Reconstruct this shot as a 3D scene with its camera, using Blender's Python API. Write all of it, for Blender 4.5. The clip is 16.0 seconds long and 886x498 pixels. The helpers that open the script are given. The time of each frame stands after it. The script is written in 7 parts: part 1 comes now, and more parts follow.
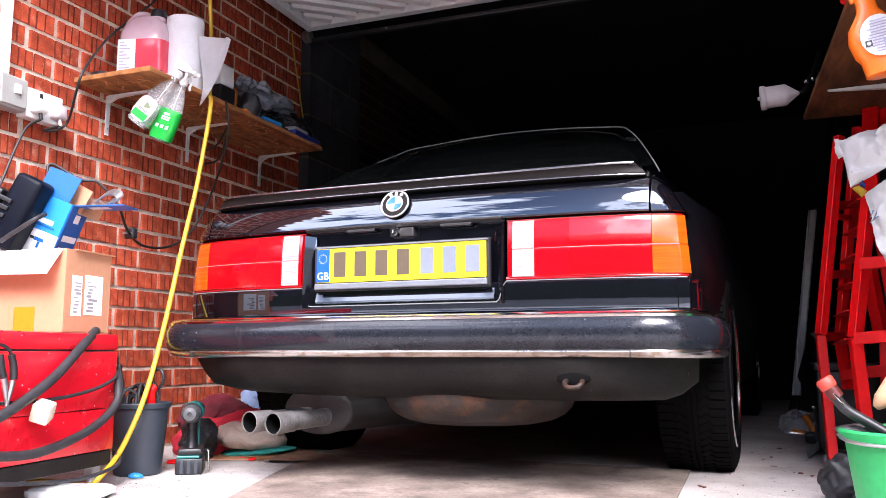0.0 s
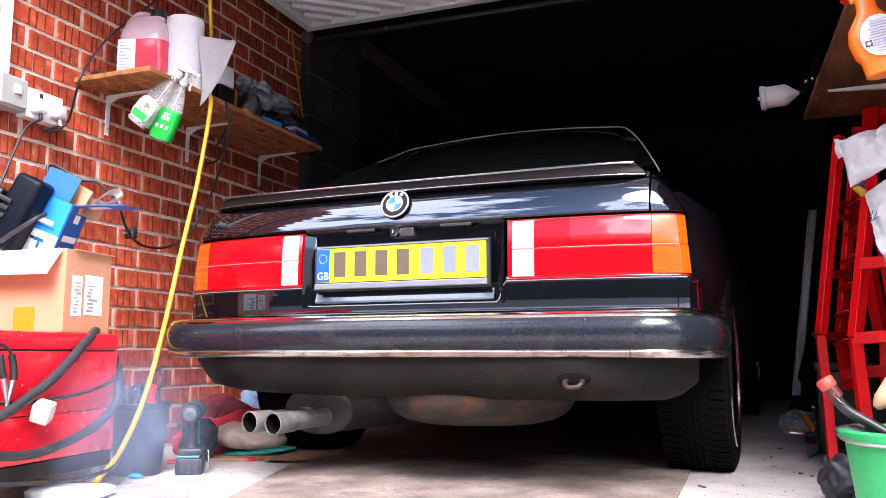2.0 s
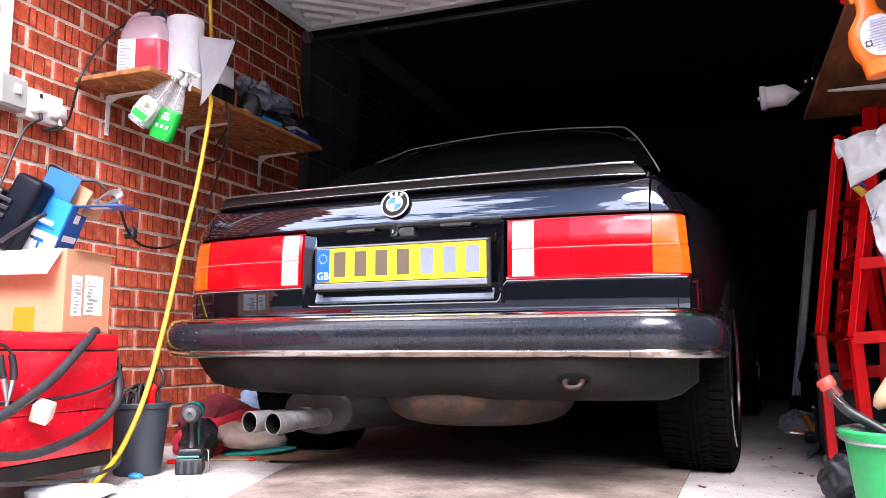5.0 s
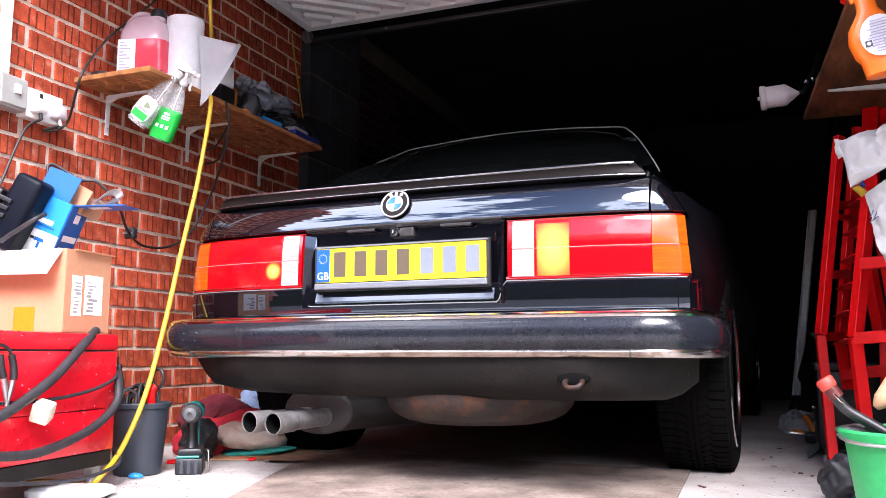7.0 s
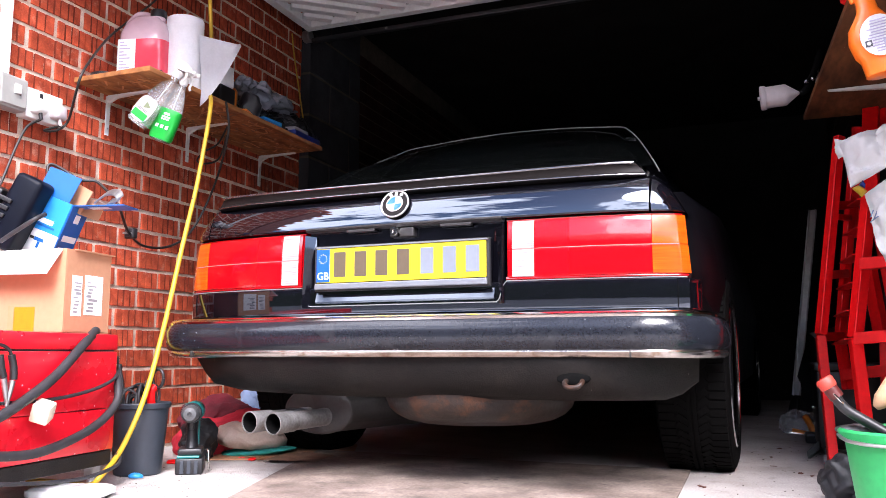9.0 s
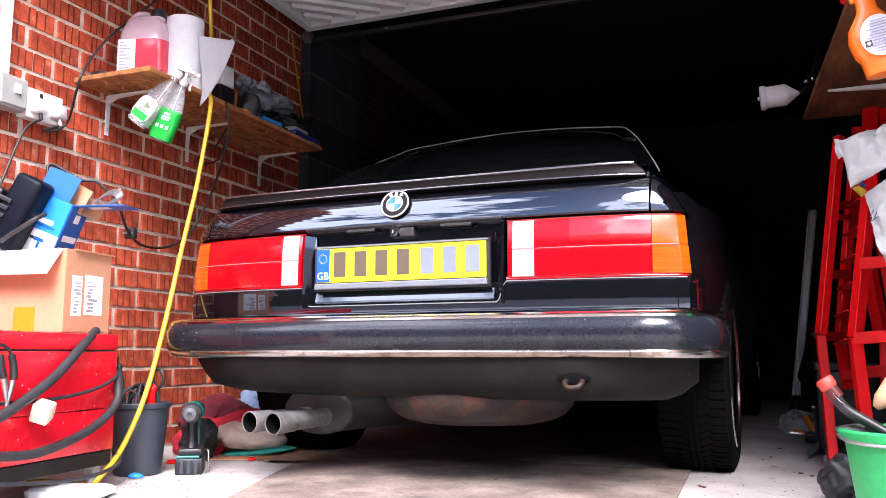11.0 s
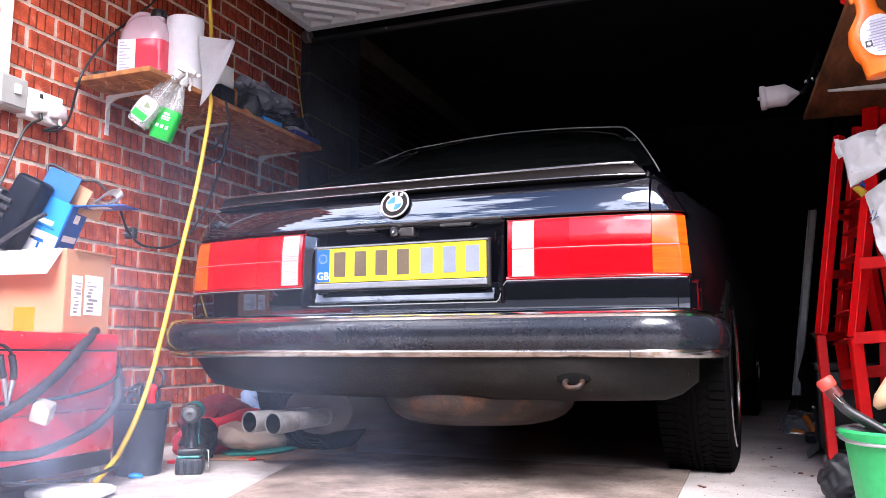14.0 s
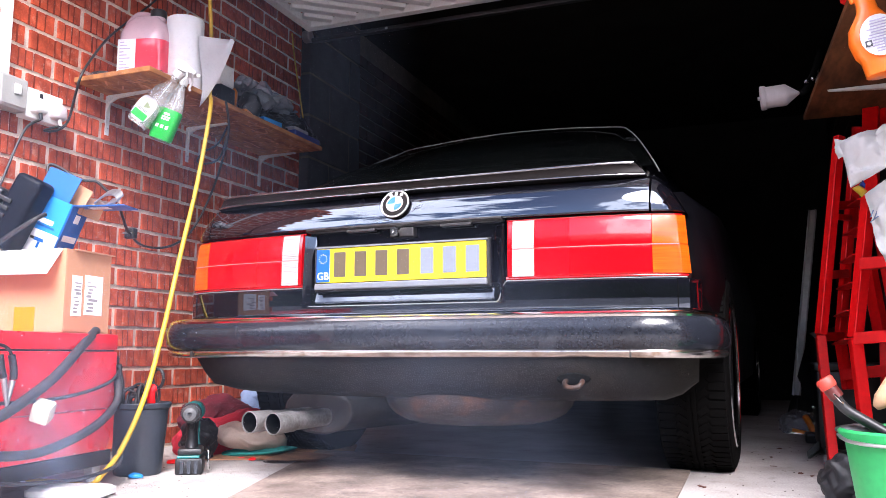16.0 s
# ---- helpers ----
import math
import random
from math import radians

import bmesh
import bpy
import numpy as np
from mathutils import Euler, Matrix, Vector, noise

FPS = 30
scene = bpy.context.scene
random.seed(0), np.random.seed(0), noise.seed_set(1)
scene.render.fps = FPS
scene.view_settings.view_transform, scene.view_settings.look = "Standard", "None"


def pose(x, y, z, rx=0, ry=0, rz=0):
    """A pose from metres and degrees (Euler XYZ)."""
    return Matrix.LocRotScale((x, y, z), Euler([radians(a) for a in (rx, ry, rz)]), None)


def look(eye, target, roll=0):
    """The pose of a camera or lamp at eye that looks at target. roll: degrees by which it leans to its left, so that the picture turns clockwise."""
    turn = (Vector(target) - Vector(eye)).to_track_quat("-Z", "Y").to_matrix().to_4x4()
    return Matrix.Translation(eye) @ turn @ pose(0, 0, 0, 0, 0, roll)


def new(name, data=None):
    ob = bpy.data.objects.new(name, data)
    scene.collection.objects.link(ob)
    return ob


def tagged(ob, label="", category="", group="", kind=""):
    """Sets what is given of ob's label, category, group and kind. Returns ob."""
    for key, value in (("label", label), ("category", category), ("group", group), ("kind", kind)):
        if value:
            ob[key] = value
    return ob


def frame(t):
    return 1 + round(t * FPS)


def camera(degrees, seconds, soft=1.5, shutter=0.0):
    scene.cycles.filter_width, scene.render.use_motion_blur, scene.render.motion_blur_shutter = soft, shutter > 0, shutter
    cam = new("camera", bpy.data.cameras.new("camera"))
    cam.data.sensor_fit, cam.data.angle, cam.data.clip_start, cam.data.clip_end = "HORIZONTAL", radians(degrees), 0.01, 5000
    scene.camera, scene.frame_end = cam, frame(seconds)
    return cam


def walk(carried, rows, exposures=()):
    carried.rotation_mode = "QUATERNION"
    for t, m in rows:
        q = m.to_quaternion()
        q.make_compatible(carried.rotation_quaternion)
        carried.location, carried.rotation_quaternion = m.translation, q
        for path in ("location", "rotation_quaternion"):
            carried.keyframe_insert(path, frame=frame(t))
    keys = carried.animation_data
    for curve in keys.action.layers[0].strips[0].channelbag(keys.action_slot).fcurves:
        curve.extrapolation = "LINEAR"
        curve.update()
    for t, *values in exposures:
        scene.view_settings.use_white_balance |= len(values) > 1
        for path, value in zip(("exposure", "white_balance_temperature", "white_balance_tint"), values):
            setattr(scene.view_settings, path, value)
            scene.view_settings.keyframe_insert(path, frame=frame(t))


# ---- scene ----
# The camera stands still on the drive, 0.36 m over the ground.
YAW, PITCH = -21.29, 7.41
EYE = Vector((2.211, -2.461, 0.358))
cam = camera(57.0, 16.0, 0.75)
AIM = EYE + Vector((math.sin(radians(YAW)) * math.cos(radians(PITCH)), math.cos(radians(YAW)) * math.cos(radians(PITCH)), math.sin(radians(PITCH))))
walk(cam, [(0.0, look(EYE, AIM)), (16.0, look(EYE, AIM))], [(0.0, 1.2, 6150, 20), (16.0, 1.2, 6150, 20)])

# ---- world, sun, exposure ----
SUN_EL, SUN_ROT = radians(44), radians(153)
world = bpy.data.worlds.new("sky")
scene.world = world
world.use_nodes = True
wt = world.node_tree
wt.nodes.clear()
w_out = wt.nodes.new("ShaderNodeOutputWorld")
w_bg = wt.nodes.new("ShaderNodeBackground")
w_sky = wt.nodes.new("ShaderNodeTexSky")
w_sky.sky_type, w_sky.sun_disc = "NISHITA", False
w_sky.sun_elevation, w_sky.sun_rotation = SUN_EL, SUN_ROT
w_sky.air_density, w_sky.dust_density = 1.0, 0.7
w_noise = wt.nodes.new("ShaderNodeTexNoise")
w_noise.inputs["Scale"].default_value = 3.2
w_noise.inputs["Detail"].default_value = 7.0
w_noise.inputs["Roughness"].default_value = 0.6
w_ramp = wt.nodes.new("ShaderNodeValToRGB")
w_ramp.color_ramp.elements[0].position, w_ramp.color_ramp.elements[1].position = 0.485, 0.535
w_mix = wt.nodes.new("ShaderNodeMix")
w_mix.data_type = "RGBA"
w_mix.inputs["B"].default_value = (23.0, 23.4, 24.4, 1)
wt.links.new(w_noise.outputs["Fac"], w_ramp.inputs["Fac"])
wt.links.new(w_ramp.outputs["Color"], w_mix.inputs["Factor"])
wt.links.new(w_sky.outputs["Color"], w_mix.inputs["A"])
wt.links.new(w_mix.outputs["Result"], w_bg.inputs["Color"])
wt.links.new(w_bg.outputs["Background"], w_out.inputs["Surface"])
w_bg.inputs["Strength"].default_value = 0.15
sun = new("sun", bpy.data.lights.new("sun", "SUN"))
sun.data.energy, sun.data.angle, sun.data.color = 4.4, radians(30), (1.0, 0.96, 0.9)
sun.matrix_world = look((0, 0, 10), Vector((0, 0, 10)) + Vector((math.sin(SUN_ROT) * -math.cos(SUN_EL), -math.cos(SUN_ROT) * math.cos(SUN_EL), -math.sin(SUN_EL))))


# ---- materials ----
def mat(name, color, rough=0.5, metal=0.0, var=0.25, scale=8.0, bump=0.0, bscale=60.0, spec=0.5, coat=0.0, color2=None, isl=0.0, obr=0.0, stretch=None, speck=None, wear=None, lo=0.35, hi=0.7):
    """Principled paint with variation at two scales: broad stains and fine grain."""
    m = bpy.data.materials.new(name)
    m.use_nodes = True
    nt = m.node_tree
    b = nt.nodes["Principled BSDF"]
    b.inputs["Roughness"].default_value, b.inputs["Metallic"].default_value = rough, metal
    b.inputs["Specular IOR Level"].default_value = spec
    b.inputs["Coat Weight"].default_value = coat
    b.inputs["Coat Roughness"].default_value = 0.03
    tc = nt.nodes.new("ShaderNodeTexCoord")
    vec = tc.outputs["Object"]
    if stretch:
        mp = nt.nodes.new("ShaderNodeMapping")
        mp.inputs["Scale"].default_value = stretch
        nt.links.new(vec, mp.inputs["Vector"])
        vec = mp.outputs["Vector"]
    n1 = nt.nodes.new("ShaderNodeTexNoise")
    n1.inputs["Scale"].default_value, n1.inputs["Detail"].default_value = scale, 6
    n2 = nt.nodes.new("ShaderNodeTexNoise")
    n2.inputs["Scale"].default_value, n2.inputs["Detail"].default_value = bscale, 4
    nt.links.new(vec, n1.inputs["Vector"])
    nt.links.new(vec, n2.inputs["Vector"])
    c = Vector(color)
    d = Vector(color2) if color2 else c * (1 - var)
    mr = nt.nodes.new("ShaderNodeMapRange")
    mr.inputs["From Min"].default_value, mr.inputs["From Max"].default_value = lo, hi
    nt.links.new(n1.outputs["Fac"], mr.inputs["Value"])
    mx = nt.nodes.new("ShaderNodeMix")
    mx.data_type = "RGBA"
    mx.inputs["A"].default_value, mx.inputs["B"].default_value = (*c, 1), (*d, 1)
    nt.links.new(mr.outputs["Result"], mx.inputs["Factor"])
    out = mx.outputs["Result"]
    hsv = nt.nodes.new("ShaderNodeHueSaturation")
    nt.links.new(out, hsv.inputs["Color"])
    fine = nt.nodes.new("ShaderNodeMapRange")
    fine.inputs["From Min"].default_value, fine.inputs["From Max"].default_value = 0.3, 0.7
    fine.inputs["To Min"].default_value, fine.inputs["To Max"].default_value = 1 - var * 0.5, 1 + var * 0.4
    nt.links.new(n2.outputs["Fac"], fine.inputs["Value"])
    val = fine.outputs["Result"]
    if isl or obr:
        src = nt.nodes.new("ShaderNodeNewGeometry").outputs["Random Per Island"] if isl else nt.nodes.new("ShaderNodeObjectInfo").outputs["Random"]
        amt = isl or obr
        r = nt.nodes.new("ShaderNodeMapRange")
        r.inputs["To Min"].default_value, r.inputs["To Max"].default_value = 1 - amt, 1 + amt
        nt.links.new(src, r.inputs["Value"])
        mul = nt.nodes.new("ShaderNodeMath")
        mul.operation = "MULTIPLY"
        nt.links.new(val, mul.inputs[0])
        nt.links.new(r.outputs["Result"], mul.inputs[1])
        val = mul.outputs[0]
    nt.links.new(val, hsv.inputs["Value"])
    out = hsv.outputs["Color"]
    if speck:
        # scattered specks of paint or dirt: (colour, scale, size)
        vo = nt.nodes.new("ShaderNodeTexVoronoi")
        vo.inputs["Scale"].default_value = speck[1]
        vo.inputs["Randomness"].default_value = 1.0
        nt.links.new(tc.outputs["Object"], vo.inputs["Vector"])
        n3 = nt.nodes.new("ShaderNodeTexNoise")
        n3.inputs["Scale"].default_value = speck[1] * 0.7
        nt.links.new(tc.outputs["Object"], n3.inputs["Vector"])
        sz = nt.nodes.new("ShaderNodeMath")
        sz.operation = "MULTIPLY_ADD"
        sz.inputs[1].default_value, sz.inputs[2].default_value = speck[2] * 4.0, -speck[2] * 1.6
        nt.links.new(n3.outputs["Fac"], sz.inputs[0])
        lt = nt.nodes.new("ShaderNodeMath")
        lt.operation = "LESS_THAN"
        nt.links.new(vo.outputs["Distance"], lt.inputs[0])
        nt.links.new(sz.outputs[0], lt.inputs[1])
        m2 = nt.nodes.new("ShaderNodeMix")
        m2.data_type = "RGBA"
        m2.inputs["B"].default_value = (*speck[0], 1)
        nt.links.new(lt.outputs[0], m2.inputs["Factor"])
        nt.links.new(out, m2.inputs["A"])
        out = m2.outputs["Result"]
    if wear:
        # scuffs and stains: (colour, scale, from, to)
        n4 = nt.nodes.new("ShaderNodeTexNoise")
        n4.inputs["Scale"].default_value, n4.inputs["Detail"].default_value, n4.inputs["Roughness"].default_value = wear[1], 9, 0.72
        nt.links.new(tc.outputs["Object"], n4.inputs["Vector"])
        if obr:
            n4.noise_dimensions = "4D"
            oi = nt.nodes.new("ShaderNodeObjectInfo")
            sc = nt.nodes.new("ShaderNodeMath")
            sc.operation = "MULTIPLY"
            sc.inputs[1].default_value = 30
            nt.links.new(oi.outputs["Random"], sc.inputs[0])
            nt.links.new(sc.outputs[0], n4.inputs["W"])
        wr = nt.nodes.new("ShaderNodeMapRange")
        wr.inputs["From Min"].default_value, wr.inputs["From Max"].default_value = wear[2], wear[3]
        nt.links.new(n4.outputs["Fac"], wr.inputs["Value"])
        m3 = nt.nodes.new("ShaderNodeMix")
        m3.data_type = "RGBA"
        m3.inputs["B"].default_value = (*wear[0], 1)
        nt.links.new(wr.outputs["Result"], m3.inputs["Factor"])
        nt.links.new(out, m3.inputs["A"])
        out = m3.outputs["Result"]
    nt.links.new(out, b.inputs["Base Color"])
    rr = nt.nodes.new("ShaderNodeMapRange")
    rr.inputs["To Min"].default_value, rr.inputs["To Max"].default_value = max(0.02, rough * 0.8), min(1, rough * 1.2)
    nt.links.new(n1.outputs["Fac"], rr.inputs["Value"])
    nt.links.new(rr.outputs["Result"], b.inputs["Roughness"])
    if bump:
        bp = nt.nodes.new("ShaderNodeBump")
        bp.inputs["Strength"].default_value, bp.inputs["Distance"].default_value = min(1, bump), 0.004
        nt.links.new(n2.outputs["Fac"], bp.inputs["Height"])
        nt.links.new(bp.outputs["Normal"], b.inputs["Normal"])
    return m


def clear(name, color, rough=0.05, alpha=0.3, trans=0.0):
    """Thin clear plastic or glass: part see-through, part gloss."""
    m = bpy.data.materials.new(name)
    m.use_nodes = True
    b = m.node_tree.nodes["Principled BSDF"]
    b.inputs["Base Color"].default_value = (*color, 1)
    b.inputs["Roughness"].default_value = rough
    b.inputs["Alpha"].default_value = alpha
    b.inputs["Transmission Weight"].default_value = trans
    return m


M_BRICK = mat("red_brick", (0.50, 0.085, 0.035), 0.9, var=0.4, scale=22, bump=1.0, bscale=230, color2=(0.28, 0.045, 0.022), obr=0.24, wear=((0.62, 0.36, 0.26), 18, 0.55, 0.80), spec=0.15)
M_BRICKDARK = mat("red_brick_dark", (0.20, 0.05, 0.03), 0.9, var=0.35, scale=14, bump=0.6, bscale=160, isl=0.25)
M_MORTAR = mat("mortar", (0.80, 0.65, 0.53), 0.95, var=0.35, scale=20, bump=1.0, bscale=240, spec=0.15)
# pier block and mortar are darkened to paint in the shade around them
M_PIERBLOCK = mat("pier_block_in_shade", (0.05, 0.05, 0.055), 0.95, var=0.3, scale=10, bump=0.8, bscale=150, spec=0.02)
M_PIERMORTAR = mat("mortar_in_shade", (0.11, 0.09, 0.07), 0.95, var=0.3, scale=10, spec=0.02)
# darker brick that paints shade into the grooves between ribs
M_GROOVESHADE = mat("brick_groove_shade", (0.20, 0.034, 0.018), 0.95, var=0.3, scale=30, spec=0.15)
M_HOUSE = mat("dark_render", (0.028, 0.027, 0.030), 0.9, spec=0.1, var=0.35, scale=2, bump=0.3, bscale=60)
# darker copy of the red brick, with the deep garage's shade painted in
M_BRICKDEEP = mat("brick_in_shade", (0.035, 0.014, 0.011), 0.95, var=0.35, scale=14, bump=0.6, bscale=160, isl=0.25, spec=0.02)
# block grey kept well below its own tone, to hold the wall's shade
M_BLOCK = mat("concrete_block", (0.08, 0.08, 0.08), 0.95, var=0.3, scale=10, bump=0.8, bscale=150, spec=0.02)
M_CONC = mat("concrete", (0.50, 0.475, 0.455), 0.9, var=0.35, scale=4, bump=0.9, bscale=170, color2=(0.36, 0.32, 0.30), speck=((0.20, 0.17, 0.15), 48, 0.14), wear=((0.20, 0.175, 0.155), 13, 0.54, 0.78))
# near-black walls and ceiling: the garage's inner shade is put into the colour
M_DARKWALL = mat("block_wall_in_shade", (0.03, 0.03, 0.031), 0.95, var=0.3, scale=6, bump=0.5, bscale=90, spec=0.02)
M_CEIL = mat("ceiling_in_shade", (0.02, 0.019, 0.018), 0.95, var=0.3, scale=4, spec=0.02)
M_PLY = mat("plywood_sheet", (0.31, 0.245, 0.205), 0.8, var=0.45, scale=5, bump=0.3, bscale=110, color2=(0.11, 0.08, 0.065), speck=((0.12, 0.09, 0.08), 17, 0.14), wear=((0.08, 0.06, 0.05), 7.0, 0.51, 0.72))
M_WHITE = mat("white_paint", (0.78, 0.78, 0.76), 0.4, var=0.08, scale=6)
M_DOOR = mat("white_garage_door", (0.88, 0.87, 0.86), 0.45, var=0.12, scale=3)
M_PAINT = mat("black_car_paint", (0.003, 0.003, 0.005), 0.03, var=0.2, scale=3, spec=0.75, coat=0.5, speck=((0.06, 0.06, 0.06), 30, 0.02))
M_PAINT.node_tree.nodes["Principled BSDF"].inputs["IOR"].default_value = 1.65
# blue of the reflected sky is put into the gloss tint
M_PAINT.node_tree.nodes["Principled BSDF"].inputs["Specular Tint"].default_value = (0.72, 0.84, 1.0, 1)
M_DUSTY = mat("dusty_black_paint", (0.0025, 0.0025, 0.0038), 0.4, var=0.3, scale=5, spec=0.07)
M_GLOSSEDGE = mat("glossy_rubber_edge", (0.02, 0.02, 0.024), 0.08, var=0.2, scale=14, spec=1.0, coat=1.0)
M_GLOSSEDGE.node_tree.nodes["Principled BSDF"].inputs["IOR"].default_value = 2.0
M_TRIM = mat("black_rubber_trim", (0.022, 0.02, 0.02), 0.45, var=0.3, scale=10, bump=0.05, bscale=300)
M_SPOIL = mat("matt_black_spoiler", (0.008, 0.006, 0.0055), 0.5, spec=0.16, var=0.2, scale=10)
M_BUMP = mat("dusty_bumper_rubber", (0.013, 0.015, 0.021), 0.22, spec=0.35, coat=0.25, var=0.3, scale=9, bump=0.04, bscale=200, speck=((0.16, 0.16, 0.16), 45, 0.08), wear=((0.035, 0.036, 0.04), 9, 0.56, 0.8))
M_CHROME = mat("chrome", (0.75, 0.73, 0.71), 0.12, 1.0, var=0.1, scale=20)
M_RUSTCHROME = mat("rusty_chrome", (0.62, 0.57, 0.53), 0.22, 1.0, var=0.15, scale=40, color2=(0.35, 0.24, 0.17), lo=0.5, hi=0.75, speck=((0.25, 0.1, 0.03), 60, 0.09))
M_VAL = mat("stone_chip_valance", (0.015, 0.0125, 0.0115), 0.5, spec=0.35, var=0.5, scale=5, bump=0.3, bscale=220, speck=((0.3, 0.27, 0.24), 24, 0.075), wear=((0.032, 0.026, 0.022), 6, 0.5, 0.75))
M_UNDER = mat("rusty_underbody", (0.014, 0.012, 0.012), 0.45, var=0.4, scale=6, bump=0.25, bscale=100, color2=(0.034, 0.022, 0.016), spec=0.3, wear=((0.10, 0.036, 0.014), 11, 0.52, 0.72))
M_PIPE = mat("grey_exhaust_steel", (0.30, 0.29, 0.285), 0.5, 0.6, var=0.4, scale=14, wear=((0.10, 0.085, 0.07), 26, 0.5, 0.75), bump=0.1, bscale=150)
M_SIL = mat("dark_silencer_steel", (0.05, 0.047, 0.047), 0.5, 0.4, var=0.3, scale=7, bump=0.1, bscale=120)
# near-black for pipe soot and joints, and painted shade on recess and gun
M_SOOTSHADE = mat("soot_and_shade_black", (0.004, 0.004, 0.004), 0.95, spec=0.05, var=0.2)
M_TYRE = mat("tyre_rubber", (0.0045, 0.0042, 0.0042), 0.9, spec=0.05, var=0.3, scale=12, bump=0.2, bscale=150)
M_ALLOY = mat("alloy", (0.035, 0.035, 0.038), 0.35, 0.8, var=0.15)
M_GLASS = clear("dark_car_glass", (0.006, 0.007, 0.007), 0.02, 0.95)
M_GLASS.node_tree.nodes["Principled BSDF"].inputs["Specular IOR Level"].default_value = 0.25
M_INT = mat("dark_interior", (0.012, 0.012, 0.012), 0.9, spec=0.02)
M_REDLENS = mat("red_lens", (0.50, 0.002, 0.005), 0.2, var=0.08, scale=6, coat=1.0)
M_REDCELL = mat("red_lens_cell", (0.47, 0.002, 0.005), 0.12, var=0.16, scale=14, coat=0.7, stretch=(0.3, 0.3, 6.0))
M_AMBER = mat("amber_lens", (0.66, 0.085, 0.001), 0.22, var=0.35, scale=14, coat=0.6, stretch=(0.3, 0.3, 6.0))
M_CLEARLENS = mat("clear_ribbed_lens", (0.46, 0.44, 0.43), 0.2, var=0.4, scale=22, coat=1.0, stretch=(0.3, 0.3, 6.0))
M_YELLOW = mat("yellow_plate", (0.72, 0.60, 0.02), 0.22, var=0.06, scale=4, coat=0.4)
M_BLUEBAND = mat("blue_band", (0.01, 0.09, 0.50), 0.3, var=0.05)
M_PLATEBAR = mat("plate_bar_grey", (0.10, 0.075, 0.05), 0.3, var=0.1)
M_BRAKECELL = clear("red_brake_lens", (0.52, 0.003, 0.007), 0.10, 0.66)


def hot_spot(name, color, strength, scale, base):
    """Lit reflector: hottest in the middle."""
    m = bpy.data.materials.new(name)
    m.use_nodes = True
    nt = m.node_tree
    b = nt.nodes["Principled BSDF"]
    b.inputs["Base Color"].default_value = (0.5, 0.05, 0.02, 1)
    b.inputs["Emission Color"].default_value = (*color, 1)
    tc = nt.nodes.new("ShaderNodeTexCoord")
    mp = nt.nodes.new("ShaderNodeMapping")
    mp.inputs["Scale"].default_value = scale
    gr = nt.nodes.new("ShaderNodeTexGradient")
    gr.gradient_type = "SPHERICAL"
    mr = nt.nodes.new("ShaderNodeMapRange")
    mr.inputs["To Min"].default_value, mr.inputs["To Max"].default_value = strength * base, strength
    nt.links.new(tc.outputs["Object"], mp.inputs["Vector"])
    nt.links.new(mp.outputs["Vector"], gr.inputs["Vector"])
    nt.links.new(gr.outputs["Fac"], mr.inputs["Value"])
    nt.links.new(mr.outputs["Result"], b.inputs["Emission Strength"])
    return m


M_BRAKEGLOW = {1: hot_spot("lit_reflector", (1.0, 0.50, 0.08), 17.0, (17, 12, 0), 0.12), -1: hot_spot("lit_bulb", (1.0, 0.46, 0.07), 22.0, (34, 36, 0), 0.0)}
M_BLUE = mat("roundel_blue", (0.05, 0.25, 0.65), 0.15, var=0.05, coat=0.5)
M_BLACK = mat("black_plastic", (0.014, 0.014, 0.016), 0.4, var=0.25, scale=12)
M_REDPAINT = mat("red_enamel", (0.74, 0.008, 0.020), 0.28, var=0.08, scale=5, coat=0.3, speck=((0.80, 0.60, 0.55), 58, 0.15))
M_REDLADDER = mat("red_enamel_frame", (0.93, 0.008, 0.008), 0.4, spec=0.25, var=0.12, scale=8)
M_OSB = mat("osb_board", (0.48, 0.20, 0.068), 0.8, var=0.35, scale=22, bump=0.2, bscale=70, color2=(0.17, 0.065, 0.03), stretch=(1.0, 0.35, 1.0), spec=0.15)
M_CARD = mat("cardboard", (0.46, 0.23, 0.125), 0.85, var=0.1, scale=4, bump=0.05, bscale=60)
M_CARDIN = mat("cardboard_inside", (0.42, 0.22, 0.11), 0.9, var=0.1)
M_PAPER = mat("white_paper", (0.84, 0.84, 0.86), 0.9, var=0.06, scale=30, bump=0.25, bscale=140)
M_LABEL = mat("white_label", (0.80, 0.80, 0.80), 0.5, var=0.04)
M_INK = mat("grey_ink", (0.30, 0.30, 0.32), 0.6)
M_GREENLABEL = mat("green_label", (0.008, 0.40, 0.045), 0.3, var=0.06)
M_BLUEBOX = mat("blue_box_card", (0.006, 0.10, 0.38), 0.4, var=0.06)
M_LBLUEBOX = mat("light_blue_card", (0.02, 0.24, 0.62), 0.4, var=0.06)
M_ORTAPE = mat("orange_tape", (0.74, 0.20, 0.01), 0.3, var=0.1)
M_NAVY = mat("navy_plastic", (0.003, 0.0045, 0.010), 0.45, spec=0.12, var=0.2)
M_HOSE = mat("yellow_hose", (0.60, 0.37, 0.02), 0.45, var=0.2, scale=10, speck=((0.05, 0.04, 0.03), 22, 0.16))
M_GREYCABLE = mat("dusty_black_cable", (0.024, 0.024, 0.028), 0.6, var=0.4, scale=30, speck=((0.4, 0.4, 0.4), 60, 0.06))
M_BLACKCABLE = mat("black_cable", (0.015, 0.014, 0.014), 0.5, var=0.2)
M_GREYBUCKET = mat("dark_grey_plastic", (0.035, 0.042, 0.055), 0.45, var=0.15, scale=6)
